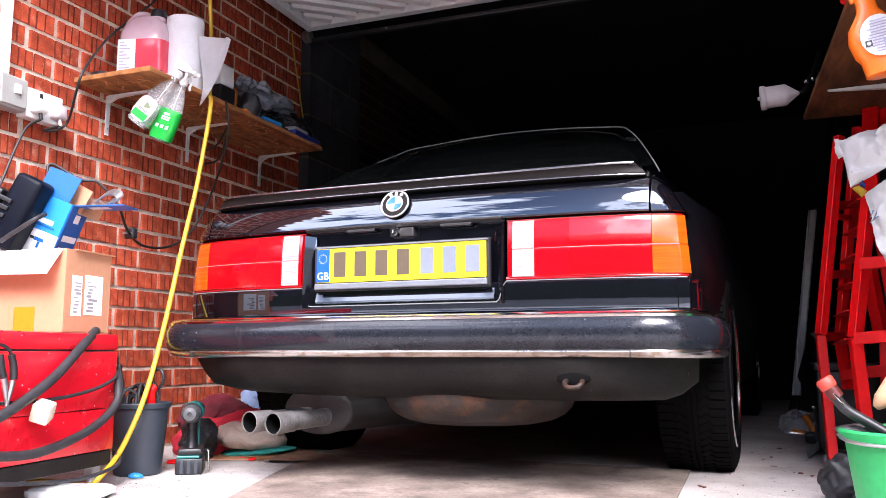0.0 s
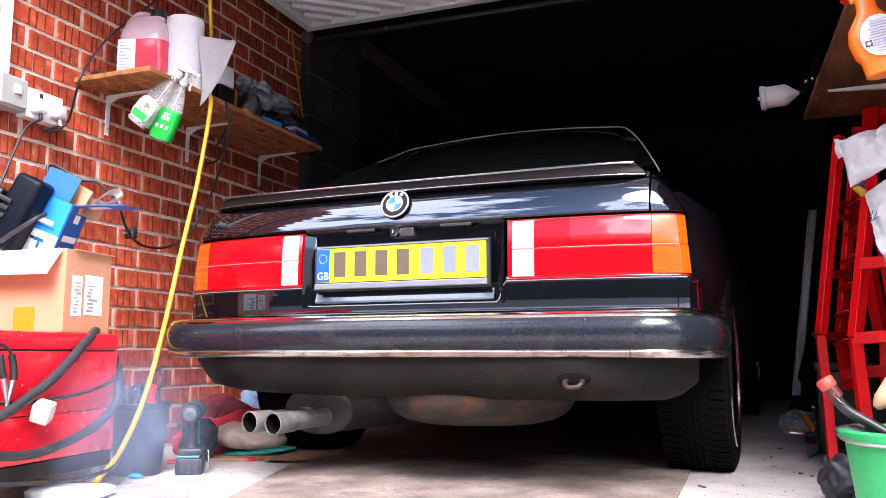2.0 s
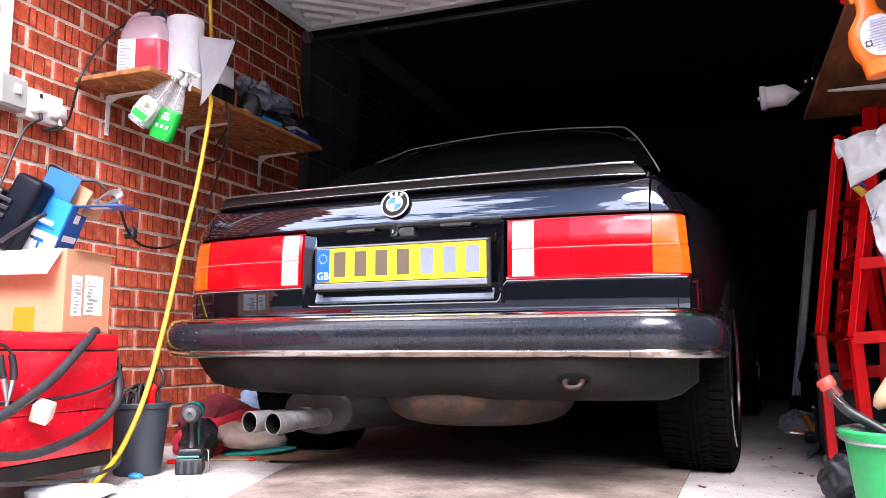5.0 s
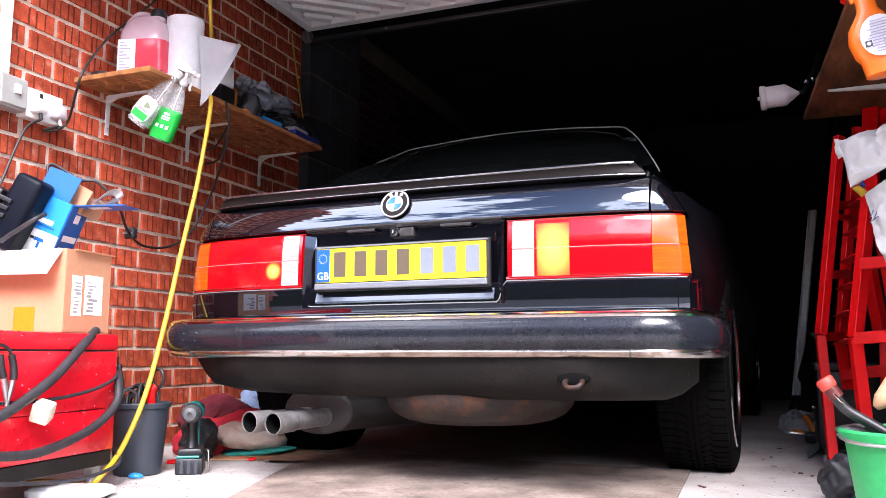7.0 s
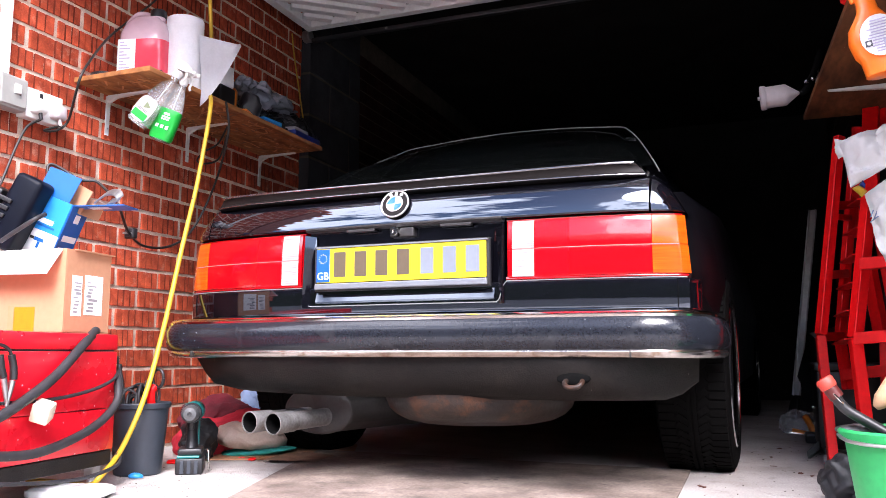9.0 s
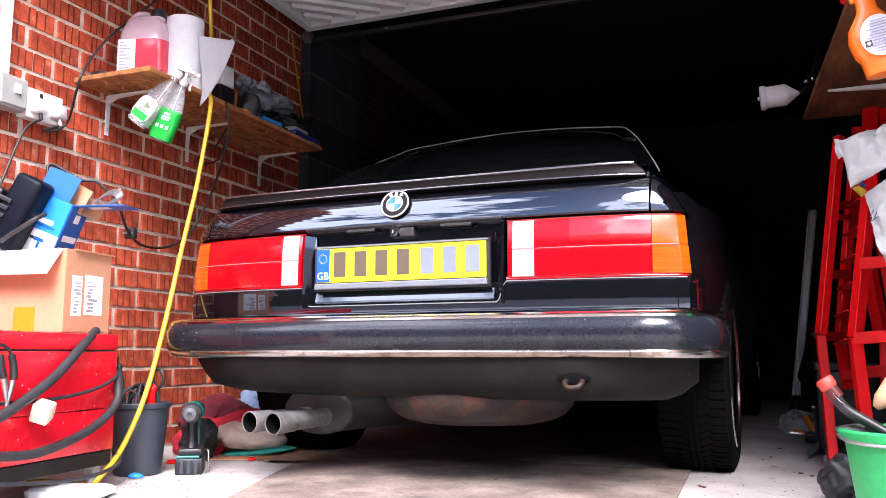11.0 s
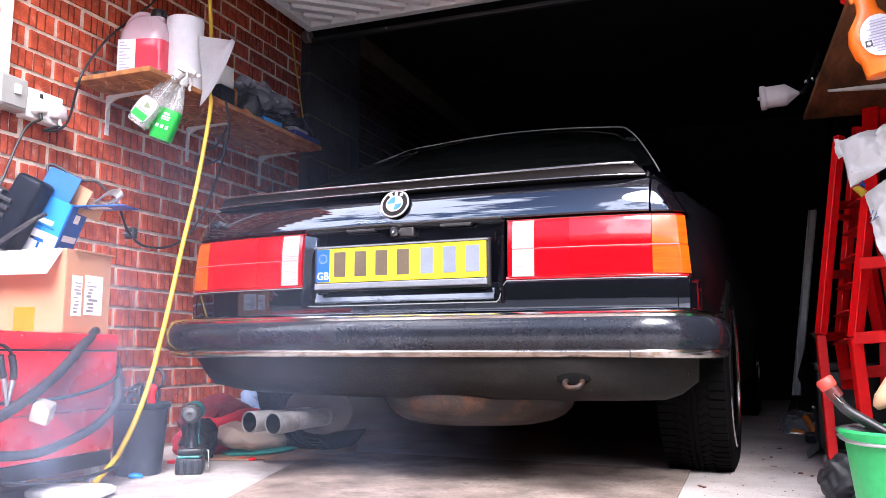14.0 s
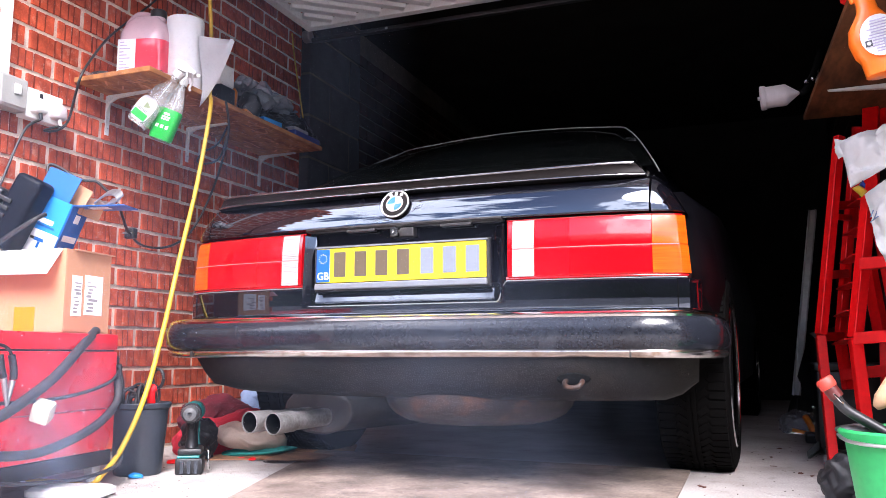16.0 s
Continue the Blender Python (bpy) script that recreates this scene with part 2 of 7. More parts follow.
M_GREENBUCKET = mat("green_plastic", (0.02, 0.36, 0.10), 0.4, var=0.2, scale=5)
M_TEAL = mat("teal_plastic", (0.01, 0.16, 0.16), 0.4, var=0.1)
M_BLANKET = mat("dark_red_blanket", (0.13, 0.005, 0.016), 0.95, var=0.5, scale=12, bump=0.6, bscale=200)
M_REDCLOTH = mat("red_cloth", (0.50, 0.015, 0.035), 0.9, var=0.2, scale=12, bump=0.4, bscale=200)
M_BEIGE = mat("beige_cloth", (0.50, 0.40, 0.34), 0.9, var=0.15, scale=12, bump=0.4, bscale=150)
M_BLUECLOTH = mat("pale_blue_cloth", (0.30, 0.42, 0.66), 0.9, var=0.15, scale=12)
M_TEALCLOTH = mat("teal_cloth", (0.02, 0.30, 0.27), 0.9, var=0.15)
M_ORANGE = mat("orange_plastic", (0.88, 0.17, 0.01), 0.3, var=0.06, coat=0.2)
M_BAG = mat("white_plastic_bag", (0.86, 0.85, 0.84), 0.4, var=0.06, scale=5)
M_DARKBAG = mat("dark_grey_sack", (0.013, 0.013, 0.016), 0.6, var=0.3, scale=8, bump=0.3)
M_SILVERBAG = mat("grey_plastic_bag", (0.21, 0.225, 0.26), 0.16, var=0.2, scale=8)
M_MILK = mat("milky_plastic", (0.55, 0.49, 0.50), 0.4, var=0.1)
M_PINK = mat("red_coolant", (0.78, 0.075, 0.115), 0.15, var=0.05, coat=0.4)
M_JUGTOP = mat("pinkish_clear_jug", (0.66, 0.47, 0.52), 0.2, var=0.06, coat=0.4)
M_CLEARPL = clear("clear_plastic", (0.85, 0.88, 0.88), 0.06, 0.28)
M_GREY = mat("grey_plastic", (0.32, 0.32, 0.30), 0.5, var=0.08)
M_STEEL = mat("steel", (0.45, 0.45, 0.45), 0.35, 0.9, var=0.15)
M_WOOD = mat("pale_wood", (0.50, 0.30, 0.17), 0.6, var=0.15, stretch=(1, 1, 6))
M_GALV = mat("white_plastic_profile", (0.86, 0.86, 0.87), 0.6, var=0.1)
M_RUBBLE = mat("black_plastic_sheet", (0.008, 0.008, 0.010), 0.35, spec=0.3, var=0.3)


# ---- building helpers ----
def thing(name, m, label, category, group="", kind=""):
    ob = new(name)
    ob.empty_display_size = 0.05
    ob.matrix_world = m
    return tagged(ob, label, category, group, kind)


def part(name, bm, material, parent=None, label="", smooth=None):
    me = bpy.data.meshes.new(name)
    bmesh.ops.recalc_face_normals(bm, faces=bm.faces)
    bm.to_mesh(me)
    bm.free()
    for mm in (material if isinstance(material, (list, tuple)) else [material]):
        me.materials.append(mm)
    if smooth:
        me.shade_smooth()
        me.set_sharp_from_angle(angle=radians(smooth))
    ob = new(name, me)
    ob.parent = parent
    if label:
        ob["label"] = label
    return ob


def solo(name, bm, material, m, label, category, group="", kind="", smooth=None):
    ob = part(name, bm, material, None, "", smooth)
    ob.matrix_world = m
    return tagged(ob, label, category, group, kind)


def box(x0, x1, y0, y1, z0, z1, bev=0.0, bm=None, m=None, seg=2):
    b = bmesh.new()
    bmesh.ops.create_cube(b, size=1)
    bmesh.ops.transform(b, verts=b.verts, matrix=Matrix.Translation(((x0 + x1) / 2, (y0 + y1) / 2, (z0 + z1) / 2)) @ Matrix.Diagonal((abs(x1 - x0), abs(y1 - y0), abs(z1 - z0), 1)))
    if bev:
        bmesh.ops.bevel(b, geom=b.edges, offset=bev, segments=seg, affect="EDGES", profile=0.5)
    return merge(bm, b, m)


def merge(bm, b, m=None):
    if m is not None:
        bmesh.ops.transform(b, verts=b.verts, matrix=m)
    if bm is None:
        return b
    tmp = bpy.data.meshes.new("tmp")
    b.to_mesh(tmp)
    b.free()
    bm.from_mesh(tmp)
    bpy.data.meshes.remove(tmp)
    return bm


def lathe(profile, n=24, bm=None, m=None, caps=True):
    """Turned shape round z from (radius, z) pairs."""
    b = bmesh.new()
    rings = []
    for r, z in profile:
        rings.append([b.verts.new((r * math.cos(2 * math.pi * i / n), r * math.sin(2 * math.pi * i / n), z)) for i in range(n)])
    for p, q in zip(rings, rings[1:]):
        for i in range(n):
            b.faces.new((p[i], p[(i + 1) % n], q[(i + 1) % n], q[i]))
    if caps:
        b.faces.new(rings[0][::-1])
        b.faces.new(rings[-1])
    return merge(bm, b, m)


def loft(rings, bm=None, m=None, caps=True):
    """Skin over rings of equal length (closed loops of points)."""
    b = bmesh.new()
    vs = [[b.verts.new(p) for p in ring] for ring in rings]
    n = len(vs[0])
    for p, q in zip(vs, vs[1:]):
        for i in range(n):
            b.faces.new((p[i], p[(i + 1) % n], q[(i + 1) % n], q[i]))
    if caps:
        b.faces.new(vs[0][::-1])
        b.faces.new(vs[-1])
    return merge(bm, b, m)


def spline(pts, n=8):
    """Catmull-Rom points through pts."""
    pts = [Vector(p) for p in pts]
    out = []
    for i in range(len(pts) - 1):
        p0, p1, p2, p3 = pts[max(i - 1, 0)], pts[i], pts[i + 1], pts[min(i + 2, len(pts) - 1)]
        for k in range(n):
            t = k / n
            out.append(0.5 * ((2 * p1) + (p2 - p0) * t + (2 * p0 - 5 * p1 + 4 * p2 - p3) * t * t + (3 * p1 - p0 - 3 * p2 + p3) * t ** 3))
    out.append(pts[-1])
    return out


def tube(pts, r, n=10, smooth=8, bm=None, m=None):
    """Round bar or cable along a smooth line."""
    path = spline(pts, smooth) if smooth else [Vector(p) for p in pts]
    rings = []
    up = Vector((0.3, 0.2, 1)).normalized()
    for i, p in enumerate(path):
        d = (path[min(i + 1, len(path) - 1)] - path[max(i - 1, 0)]).normalized()
        a = d.cross(up)
        if a.length < 0.05:
            a = d.cross(Vector((1, 0, 0)))
        a.normalize()
        c = a.cross(d).normalized()
        up = c
        rr = r(i / (len(path) - 1)) if callable(r) else r
        rings.append([p + (a * math.cos(2 * math.pi * k / n) + c * math.sin(2 * math.pi * k / n)) * rr for k in range(n)])
    return loft(rings, bm, m)


def bar(a, b, w, h, bm=None, bev=0.002, up=(0, 0, 1)):
    """Square bar from a to b."""
    a, b = Vector(a), Vector(b)
    d = (b - a)
    L = d.length
    z = d.normalized()
    x = Vector(up).cross(z)
    if x.length < 0.05:
        x = Vector((1, 0, 0)).cross(z)
    x.normalize()
    y = z.cross(x)
    mtx = Matrix((x, y, z)).transposed().to_4x4()
    mtx.translation = (a + b) / 2
    return box(-w / 2, w / 2, -h / 2, h / 2, -L / 2, L / 2, bev, bm, mtx, 1)


def sheet(us, profile, bow, thick, bm=None, m=None):
    """Panel that runs across (u) with an outline profile of (v, w), bent by bow(u), with thickness backwards."""
    b = bmesh.new()
    f = [[b.verts.new((u, v + bow(u), w)) for v, w in profile] for u in us]
    g = [[b.verts.new((u, v + bow(u) + thick, w)) for v, w in profile] for u in us]
    nu, npf = len(us), len(profile)
    for i in range(nu - 1):
        for k in range(npf - 1):
            b.faces.new((f[i][k], f[i + 1][k], f[i + 1][k + 1], f[i][k + 1]))
            b.faces.new((g[i][k], g[i][k + 1], g[i + 1][k + 1], g[i + 1][k]))
        b.faces.new((f[i][0], g[i][0], g[i + 1][0], f[i + 1][0]))
        b.faces.new((f[i][-1], f[i + 1][-1], g[i + 1][-1], g[i][-1]))
    for i in (0, nu - 1):
        for k in range(npf - 1):
            b.faces.new((f[i][k], f[i][k + 1], g[i][k + 1], g[i][k]))
    return merge(bm, b, m)


def span(a, b, n):
    return [a + (b - a) * i / n for i in range(n + 1)]


def lumpy(bm, amount, scale, seed=0.0):
    for v in bm.verts:
        q = v.co * scale + Vector((seed, seed * 1.7, -seed))
        v.co += noise.noise_vector(q) * amount + noise.noise_vector(q * 2.7) * amount * 0.4
    return bm


def ball(r, sub=3, bm=None, m=None):
    b = bmesh.new()
    bmesh.ops.create_icosphere(b, subdivisions=sub, radius=1)
    bmesh.ops.transform(b, verts=b.verts, matrix=Matrix.Diagonal((*r, 1)))
    return merge(bm, b, m)


# ---- setting ----
def structure(name, bm, material, label, category):
    return solo(name, bm, material, Matrix(), label, category, kind="structure")


def ground():
    b = bmesh.new()
    bmesh.ops.create_grid(b, x_segments=40, y_segments=40, size=120)
    return structure("ground", b, M_CONC, "pale worn concrete drive and garage floor", "ground")


# unseen road, added to lessen the light bounced up off the pale ground
def road():
    b = bmesh.new()
    bmesh.ops.create_grid(b, x_segments=60, y_segments=12, size=1)
    bmesh.ops.transform(b, verts=b.verts, matrix=Matrix.Translation((1.4, -7.9, 0.005)) @ Matrix.Diagonal((60, 3.3, 1, 1)))
    return structure("road", b, M_ROAD, "added dark grey asphalt road in front of the drive, out of view", "road")


M_ROAD = mat("asphalt", (0.05, 0.05, 0.052), 0.9, var=0.35, scale=1.5, bump=0.5, bscale=120)
GX1, GY0, GY1, GZ = 2.78, -1.05, 4.7, 2.32
# unseen garage front, set back to let more sunlight onto the ramps
FRONT = -0.70


def garage():
    # brick side wall: mortar core with its bricks set on it
    wall = structure("wall_west", box(-0.22, -0.001, GY0, 1.22, 0, GZ), M_MORTAR, "red ribbed brick garage wall with pale mortar", "wall")
    structure("wall_west_deep", box(-0.22, -0.006, 1.22, GY1, 0, GZ), M_PIERMORTAR, "brick garage wall towards the back, its shade painted in dark", "wall")
    structure("wall_east", box(GX1, GX1 + 0.2, FRONT, GY1, 0, GZ), M_DARKWALL, "concrete block garage wall, its shade painted in dark", "wall")
    structure("wall_north", box(-0.22, GX1 + 0.2, GY1, GY1 + 0.2, 0, GZ), M_DARKWALL, "back wall of the garage, coloured dark for its shade", "wall")
    structure("ceiling", box(-0.22, GX1 + 0.2, FRONT, GY1 + 0.2, GZ, GZ + 0.15), M_CEIL, "garage ceiling, coloured dark for its shade", "ceiling")
    # lintel and piers are added out of view, the piers in darker brick
    structure("wall_south_lintel", box(-0.001, GX1 + 0.2, FRONT - 0.22, FRONT, 2.06, 2.6), M_MORTAR, "added wall over the garage opening, out of view", "wall")
    structure("wall_south_pier_west", box(-0.6, 0.02, GY0 - 0.22, GY0, 0, 2.05), M_BRICKDARK, "added brick pier beside the garage opening, out of view", "wall")
    structure("wall_south_pier_east", box(GX1 + 0.01, GX1 + 0.6, FRONT - 0.22, FRONT, 0, 2.06), M_BRICKDARK, "added brick pier beside the garage opening, out of view", "wall")
    return wall


ground()
road()
WALL = garage()


def garage_door():
    """Up-and-over door stored flat under the ceiling, ribbed face down."""
    d = thing("garage_door", pose(0.113, 1.02, 2.0), "white ribbed steel up-and-over garage door, open overhead", "garage door")
    w, l = 2.5, 2.0
    part("frame_edge", box(0, w, -0.045, 0, 0, 0.04, 0.004), M_DOOR, d)
    part("frame_edge", box(0, w, -l, -l + 0.045, 0, 0.04, 0.004), M_DOOR, d)
    part("frame_edge", box(0, 0.045, -l + 0.046, -0.046, 0, 0.04, 0.004), M_DOOR, d)
    part("frame_edge", box(w - 0.045, w, -l + 0.046, -0.046, 0, 0.04, 0.004), M_DOOR, d)
    part("door_skin", box(0.046, w - 0.046, -l + 0.046, -0.046, 0.045, 0.050), M_DOOR, d)
    c, sn = math.cos(radians(40)), math.sin(radians(40))
    for i in range(44):
        # slanting ribs: clip the line q = (q0 + t) to the skin
        q0 = -1.52 + i * 0.085
        lo, hi = -9, 9
        px, py = 0.06 - sn * q0, -l + 0.06 + c * q0
        for p, dd, mn, mx in ((px, c, 0.06, w - 0.06), (py, sn, -l + 0.06, -0.06)):
            lo, hi = max(lo, (mn - p) / dd), min(hi, (mx - p) / dd)
        if hi - lo < 0.03:
            continue
        e = [Vector((px + c * t, py + sn * t, 0)) for t in (lo, hi)]
        k = Vector((-sn, c, 0))
        b = loft([[p - k * 0.03 + Vector((0, 0, 0.044)), p - k * 0.02 + Vector((0, 0, 0.008)), p + k * 0.02 + Vector((0, 0, 0.008)), p + k * 0.03 + Vector((0, 0, 0.044))] for p in e])
        part("rib", b, M_DOOR, d)
    r = thing("door_rail", pose(0.113, 1.05, 1.93), "dark steel cross rail at the end of the garage door", "rail")
    part("rail_bar", box(0.0, 2.5, 0.0, 0.03, 0.028, 0.050, 0.004), M_BLACK, r)
    part("roller", lathe([(0.028, -0.02), (0.032, -0.015), (0.032, 0.015), (0.028, 0.02)], 16, m=pose(-0.02, 0.0, 0.06, 0, 90, 0)), M_STEEL, r)
    part("bolt", box(0.42, 0.435, -0.004, 0, 0.033, 0.045, 0.002), M_STEEL, r)


def opposite_house():
    """Plain house front and hedge across the road, added unseen behind the camera, so that gloss and light are right.
    """
    h = thing("house", pose(1.4, -17, 0), "added plain dark terrace across the road, out of view", "house")
    part("wall", box(-30, 30, -6, 0, 0, 4.6), M_HOUSE, h)
    b = loft([[(x, 0.4, 4.6), (x, -6.4, 4.6), (x, -3.0, 7.0)] for x in (-30.3, 30.3)])
    part("roof", b, M_ROOF, h)
    f = thing("hedge", pose(1.4, -12, 0), "added dark clipped hedge along the road, out of view", "hedge")
    b = bmesh.new()
    rng = random.Random(3)
    for k in range(700):
        ball((0.10, 0.10, 0.08), 1, b, pose(rng.uniform(-25, 25), rng.uniform(-0.4, 0.4), rng.uniform(0.1, 1.7), rng.uniform(0, 90), 0, rng.uniform(0, 90)))
    part("foliage", lumpy(b, 0.05, 3), M_HEDGE, f)
    part("core", box(-25, 25, -0.38, 0.38, 0, 1.65), M_HEDGE, f)


M_ROOF = mat("roof_tiles", (0.10, 0.07, 0.06), 0.8, var=0.3, scale=2)
M_HEDGE = mat("hedge_leaves", (0.018, 0.030, 0.011), 0.8, spec=0.1, var=0.4, scale=6)
opposite_house()
garage_door()


# ---- the car: u across, v forward, w up, from the middle of the tail ----
def bow(u):
    a = abs(u) / 0.78
    return 0.035 * a ** 2 + 0.045 * a ** 8


def flat(u):
    return 0.0


def mirror_ring(half):
    return half + [(-x, y, z) for x, y, z in reversed(half)]


def car_wheel(car, u, v):
    side = 1 if u > 0 else -1
    wh = new("wheel")
    wh.parent = car
    wh.location = (u, v, 0.302)
    R = 0.302
    prof = [(R - 0.075, -0.095), (R - 0.03, -0.108), (R - 0.008, -0.100), (R, -0.086), (R + 0.001, 0.0), (R, 0.086), (R - 0.008, 0.100), (R - 0.03, 0.108), (R - 0.075, 0.095)]
    turn = pose(0, 0, 0, 0, 90, 0)
    b = lathe(prof, 64, m=turn, caps=False)
    part("tyre", b, M_TYRE, wh, "worn black tyre with a grooved tread", 40)
    # tread: three ribs and shoulder blocks stand proud
    b = bmesh.new()
    for x0, x1 in ((-0.015, -0.002), (0.002, 0.015)):
        lathe([(R - 0.004, x0), (R + 0.006, x0 + 0.001), (R + 0.006, x1 - 0.001), (R - 0.004, x1)], 64, b, turn, False)
    for k in range(72):
        roll = Matrix.Rotation(radians(360 / 72 * k), 4, "X")
        for s in (-1, 1):
            x0, x1 = sorted((s * 0.050, s * 0.095))
            box(x0, x1, -0.0105, 0.0105, R - 0.012, R + 0.004, 0, b, Matrix.Rotation(radians(s * 1.2), 4, "X") @ roll)
            box(-0.017, 0.017, -0.0098, 0.0098, R - 0.012, R + 0.0045, 0, b, roll @ Matrix.Translation((s * 0.032, 0, 0)) @ Matrix.Rotation(radians(38 * s), 4, "Z"))
    part("tread", b, M_TYRE, wh)
    b = lathe([(R - 0.072, -0.09), (R - 0.078, -0.07), (R - 0.10, 0.0), (R - 0.095, 0.055), (R - 0.085, 0.080), (R - 0.076, 0.088)], 48, m=turn, caps=False)
    part("rim", b, M_ALLOY, wh, "", 40)
    part("rim_lip", lathe([(R - 0.078, 0.100), (R - 0.078, 0.1065), (R - 0.074, 0.109), (R - 0.070, 0.105)], 48, m=turn, caps=False), M_CHROME, wh, "bright rim edge", 40)
    b = lathe([(0.035, 0.01), (0.035, 0.055), (0.02, 0.065)], 20, m=turn)
    for k in range(7):
        box(-0.012 + 0.035, 0.012 + 0.035, -0.022, 0.022, 0.02, R - 0.08, 0.004, b, Matrix.Rotation(radians(360 / 7 * k), 4, "X"))
    part("spokes", b, M_ALLOY, wh)
    if side < 0:
        wh.rotation_euler = (0, 0, math.pi)
    return wh


def slant(b):
    """The lamp's outer end leans in towards its top."""
    for q in b.verts:
        k = max(0.0, (abs(q.co.x) - 0.69) / 0.086)
        q.co.x -= math.copysign((0.006 + 0.012 * (q.co.z - 0.56) / 0.15) * k, q.co.x)
        q.co.y += 0.02 * max(0.0, k - 0.75)
    return b


M_LENSRIB = mat("pale_red_rib", (0.80, 0.20, 0.18), 0.2, var=0.1)


def tail_lamp(car, s):
    """s: +1 the offside lamp, -1 the nearside."""
    lamp = part("tail_lamp", slant(sheet([s * x for x in span(0.310, 0.768, 24)], [(0.020, 0.5525), (0.006, 0.5535), (0.004, 0.556), (0.006, 0.5605), (0.017, 0.5635), (0.017, 0.706), (0.014, 0.709), (0.013, 0.712), (0.020, 0.7145)], bow, 0.04)), M_REDLENS, car, "red, amber and clear ribbed tail lamp cluster")
    part("lens_rib", tube([(s * u, bow(u) + 0.0012, 0.6328) for u in span(0.33, 0.745, 16)], 0.0010, 6, 1), M_LENSRIB, lamp)
    def cell(name, a, b, w0, w1, m, n=8, ribs=14, ribx=False):
        bm = bmesh.new()
        us = span(a, b, n)
        prof = []
        lean = lambda w: 0.001 + 0.0075 * max(0.0, (w - 0.630) / 0.075) ** 2
        prof = [(0.003, w0), (lean(w0) + 0.0002, w0 + 0.0012)]
        steps = 26 if ribx else 7
        for k in range(steps + 1):
            w = w0 + 0.003 + (w1 - w0 - 0.006) * k / steps
            prof.append((lean(w) + ((0.0011 if m == M_CLEARLENS else 0.0004) if ribx and k % 2 else 0.0), w))
        prof += [(lean(w1) + 0.0002, w1 - 0.0012), (lean(w1) + 0.002, w1)]
        bm = slant(sheet([s * u for u in us], prof, bow, 0.002))
        ob = part(name, bm, m, lamp, "", 20)
        if m == M_BRAKECELL:
            ob.visible_shadow = False
        return ob
    zs = ((0.560, 0.6322), (0.6334, 0.708))
    for z0, z1 in zs:
        cell("reversing_lens", 0.328, 0.386, z0, z1, M_CLEARLENS, ribx=True)
        cell("reflex_strip", 0.316, 0.3272, z0, z1, M_REDCELL)
        cell("brake_lens", 0.3885, 0.4785, z0, z1, M_BRAKECELL)
        cell("fog_lens", 0.4788, 0.5728, z0, z1, M_REDCELL)
        cell("side_lens", 0.5731, 0.6805, z0, z1, M_REDCELL)
        # indicator wraps round the corner
        cell("indicator_lens", 0.682, 0.776, z0, z1, M_AMBER, 26, ribx=True)
    # brake bulb's lit reflector: rests inside the lamp, comes up behind the lens while the brake is on
    size = 1.0
    b = bmesh.new()
    bmesh.ops.create_grid(b, x_segments=2, y_segments=2, size=0.5)
    bmesh.ops.solidify(b, geom=b.faces[:], thickness=0.0008)
    bmesh.ops.transform(b, verts=b.verts, matrix=Matrix.Diagonal((0.086 * size, 0.136 * size, 1, 1)))
    bulb = part("brake_bulb", b, M_BRAKEGLOW[s], car, "glowing brake lamp reflector")
    u, w = (0.434, 0.630) if s > 0 else (0.424, 0.606)
    slope = math.degrees(math.atan((bow(u + 0.02) - bow(u - 0.02)) / 0.04)) * s
    BULBS.append((bulb, pose(s * u, bow(u) + 0.0112, w, 90, 0, slope), pose(s * u, bow(u) + 0.040, w, 90, 0, slope)))
    return lamp


BULBS = []


CAR = thing("car", pose(1.282, -0.42, 0, 0, 0, -1.5), "dusty black 1980s saloon car parked nose-in on the garage floor", "car")


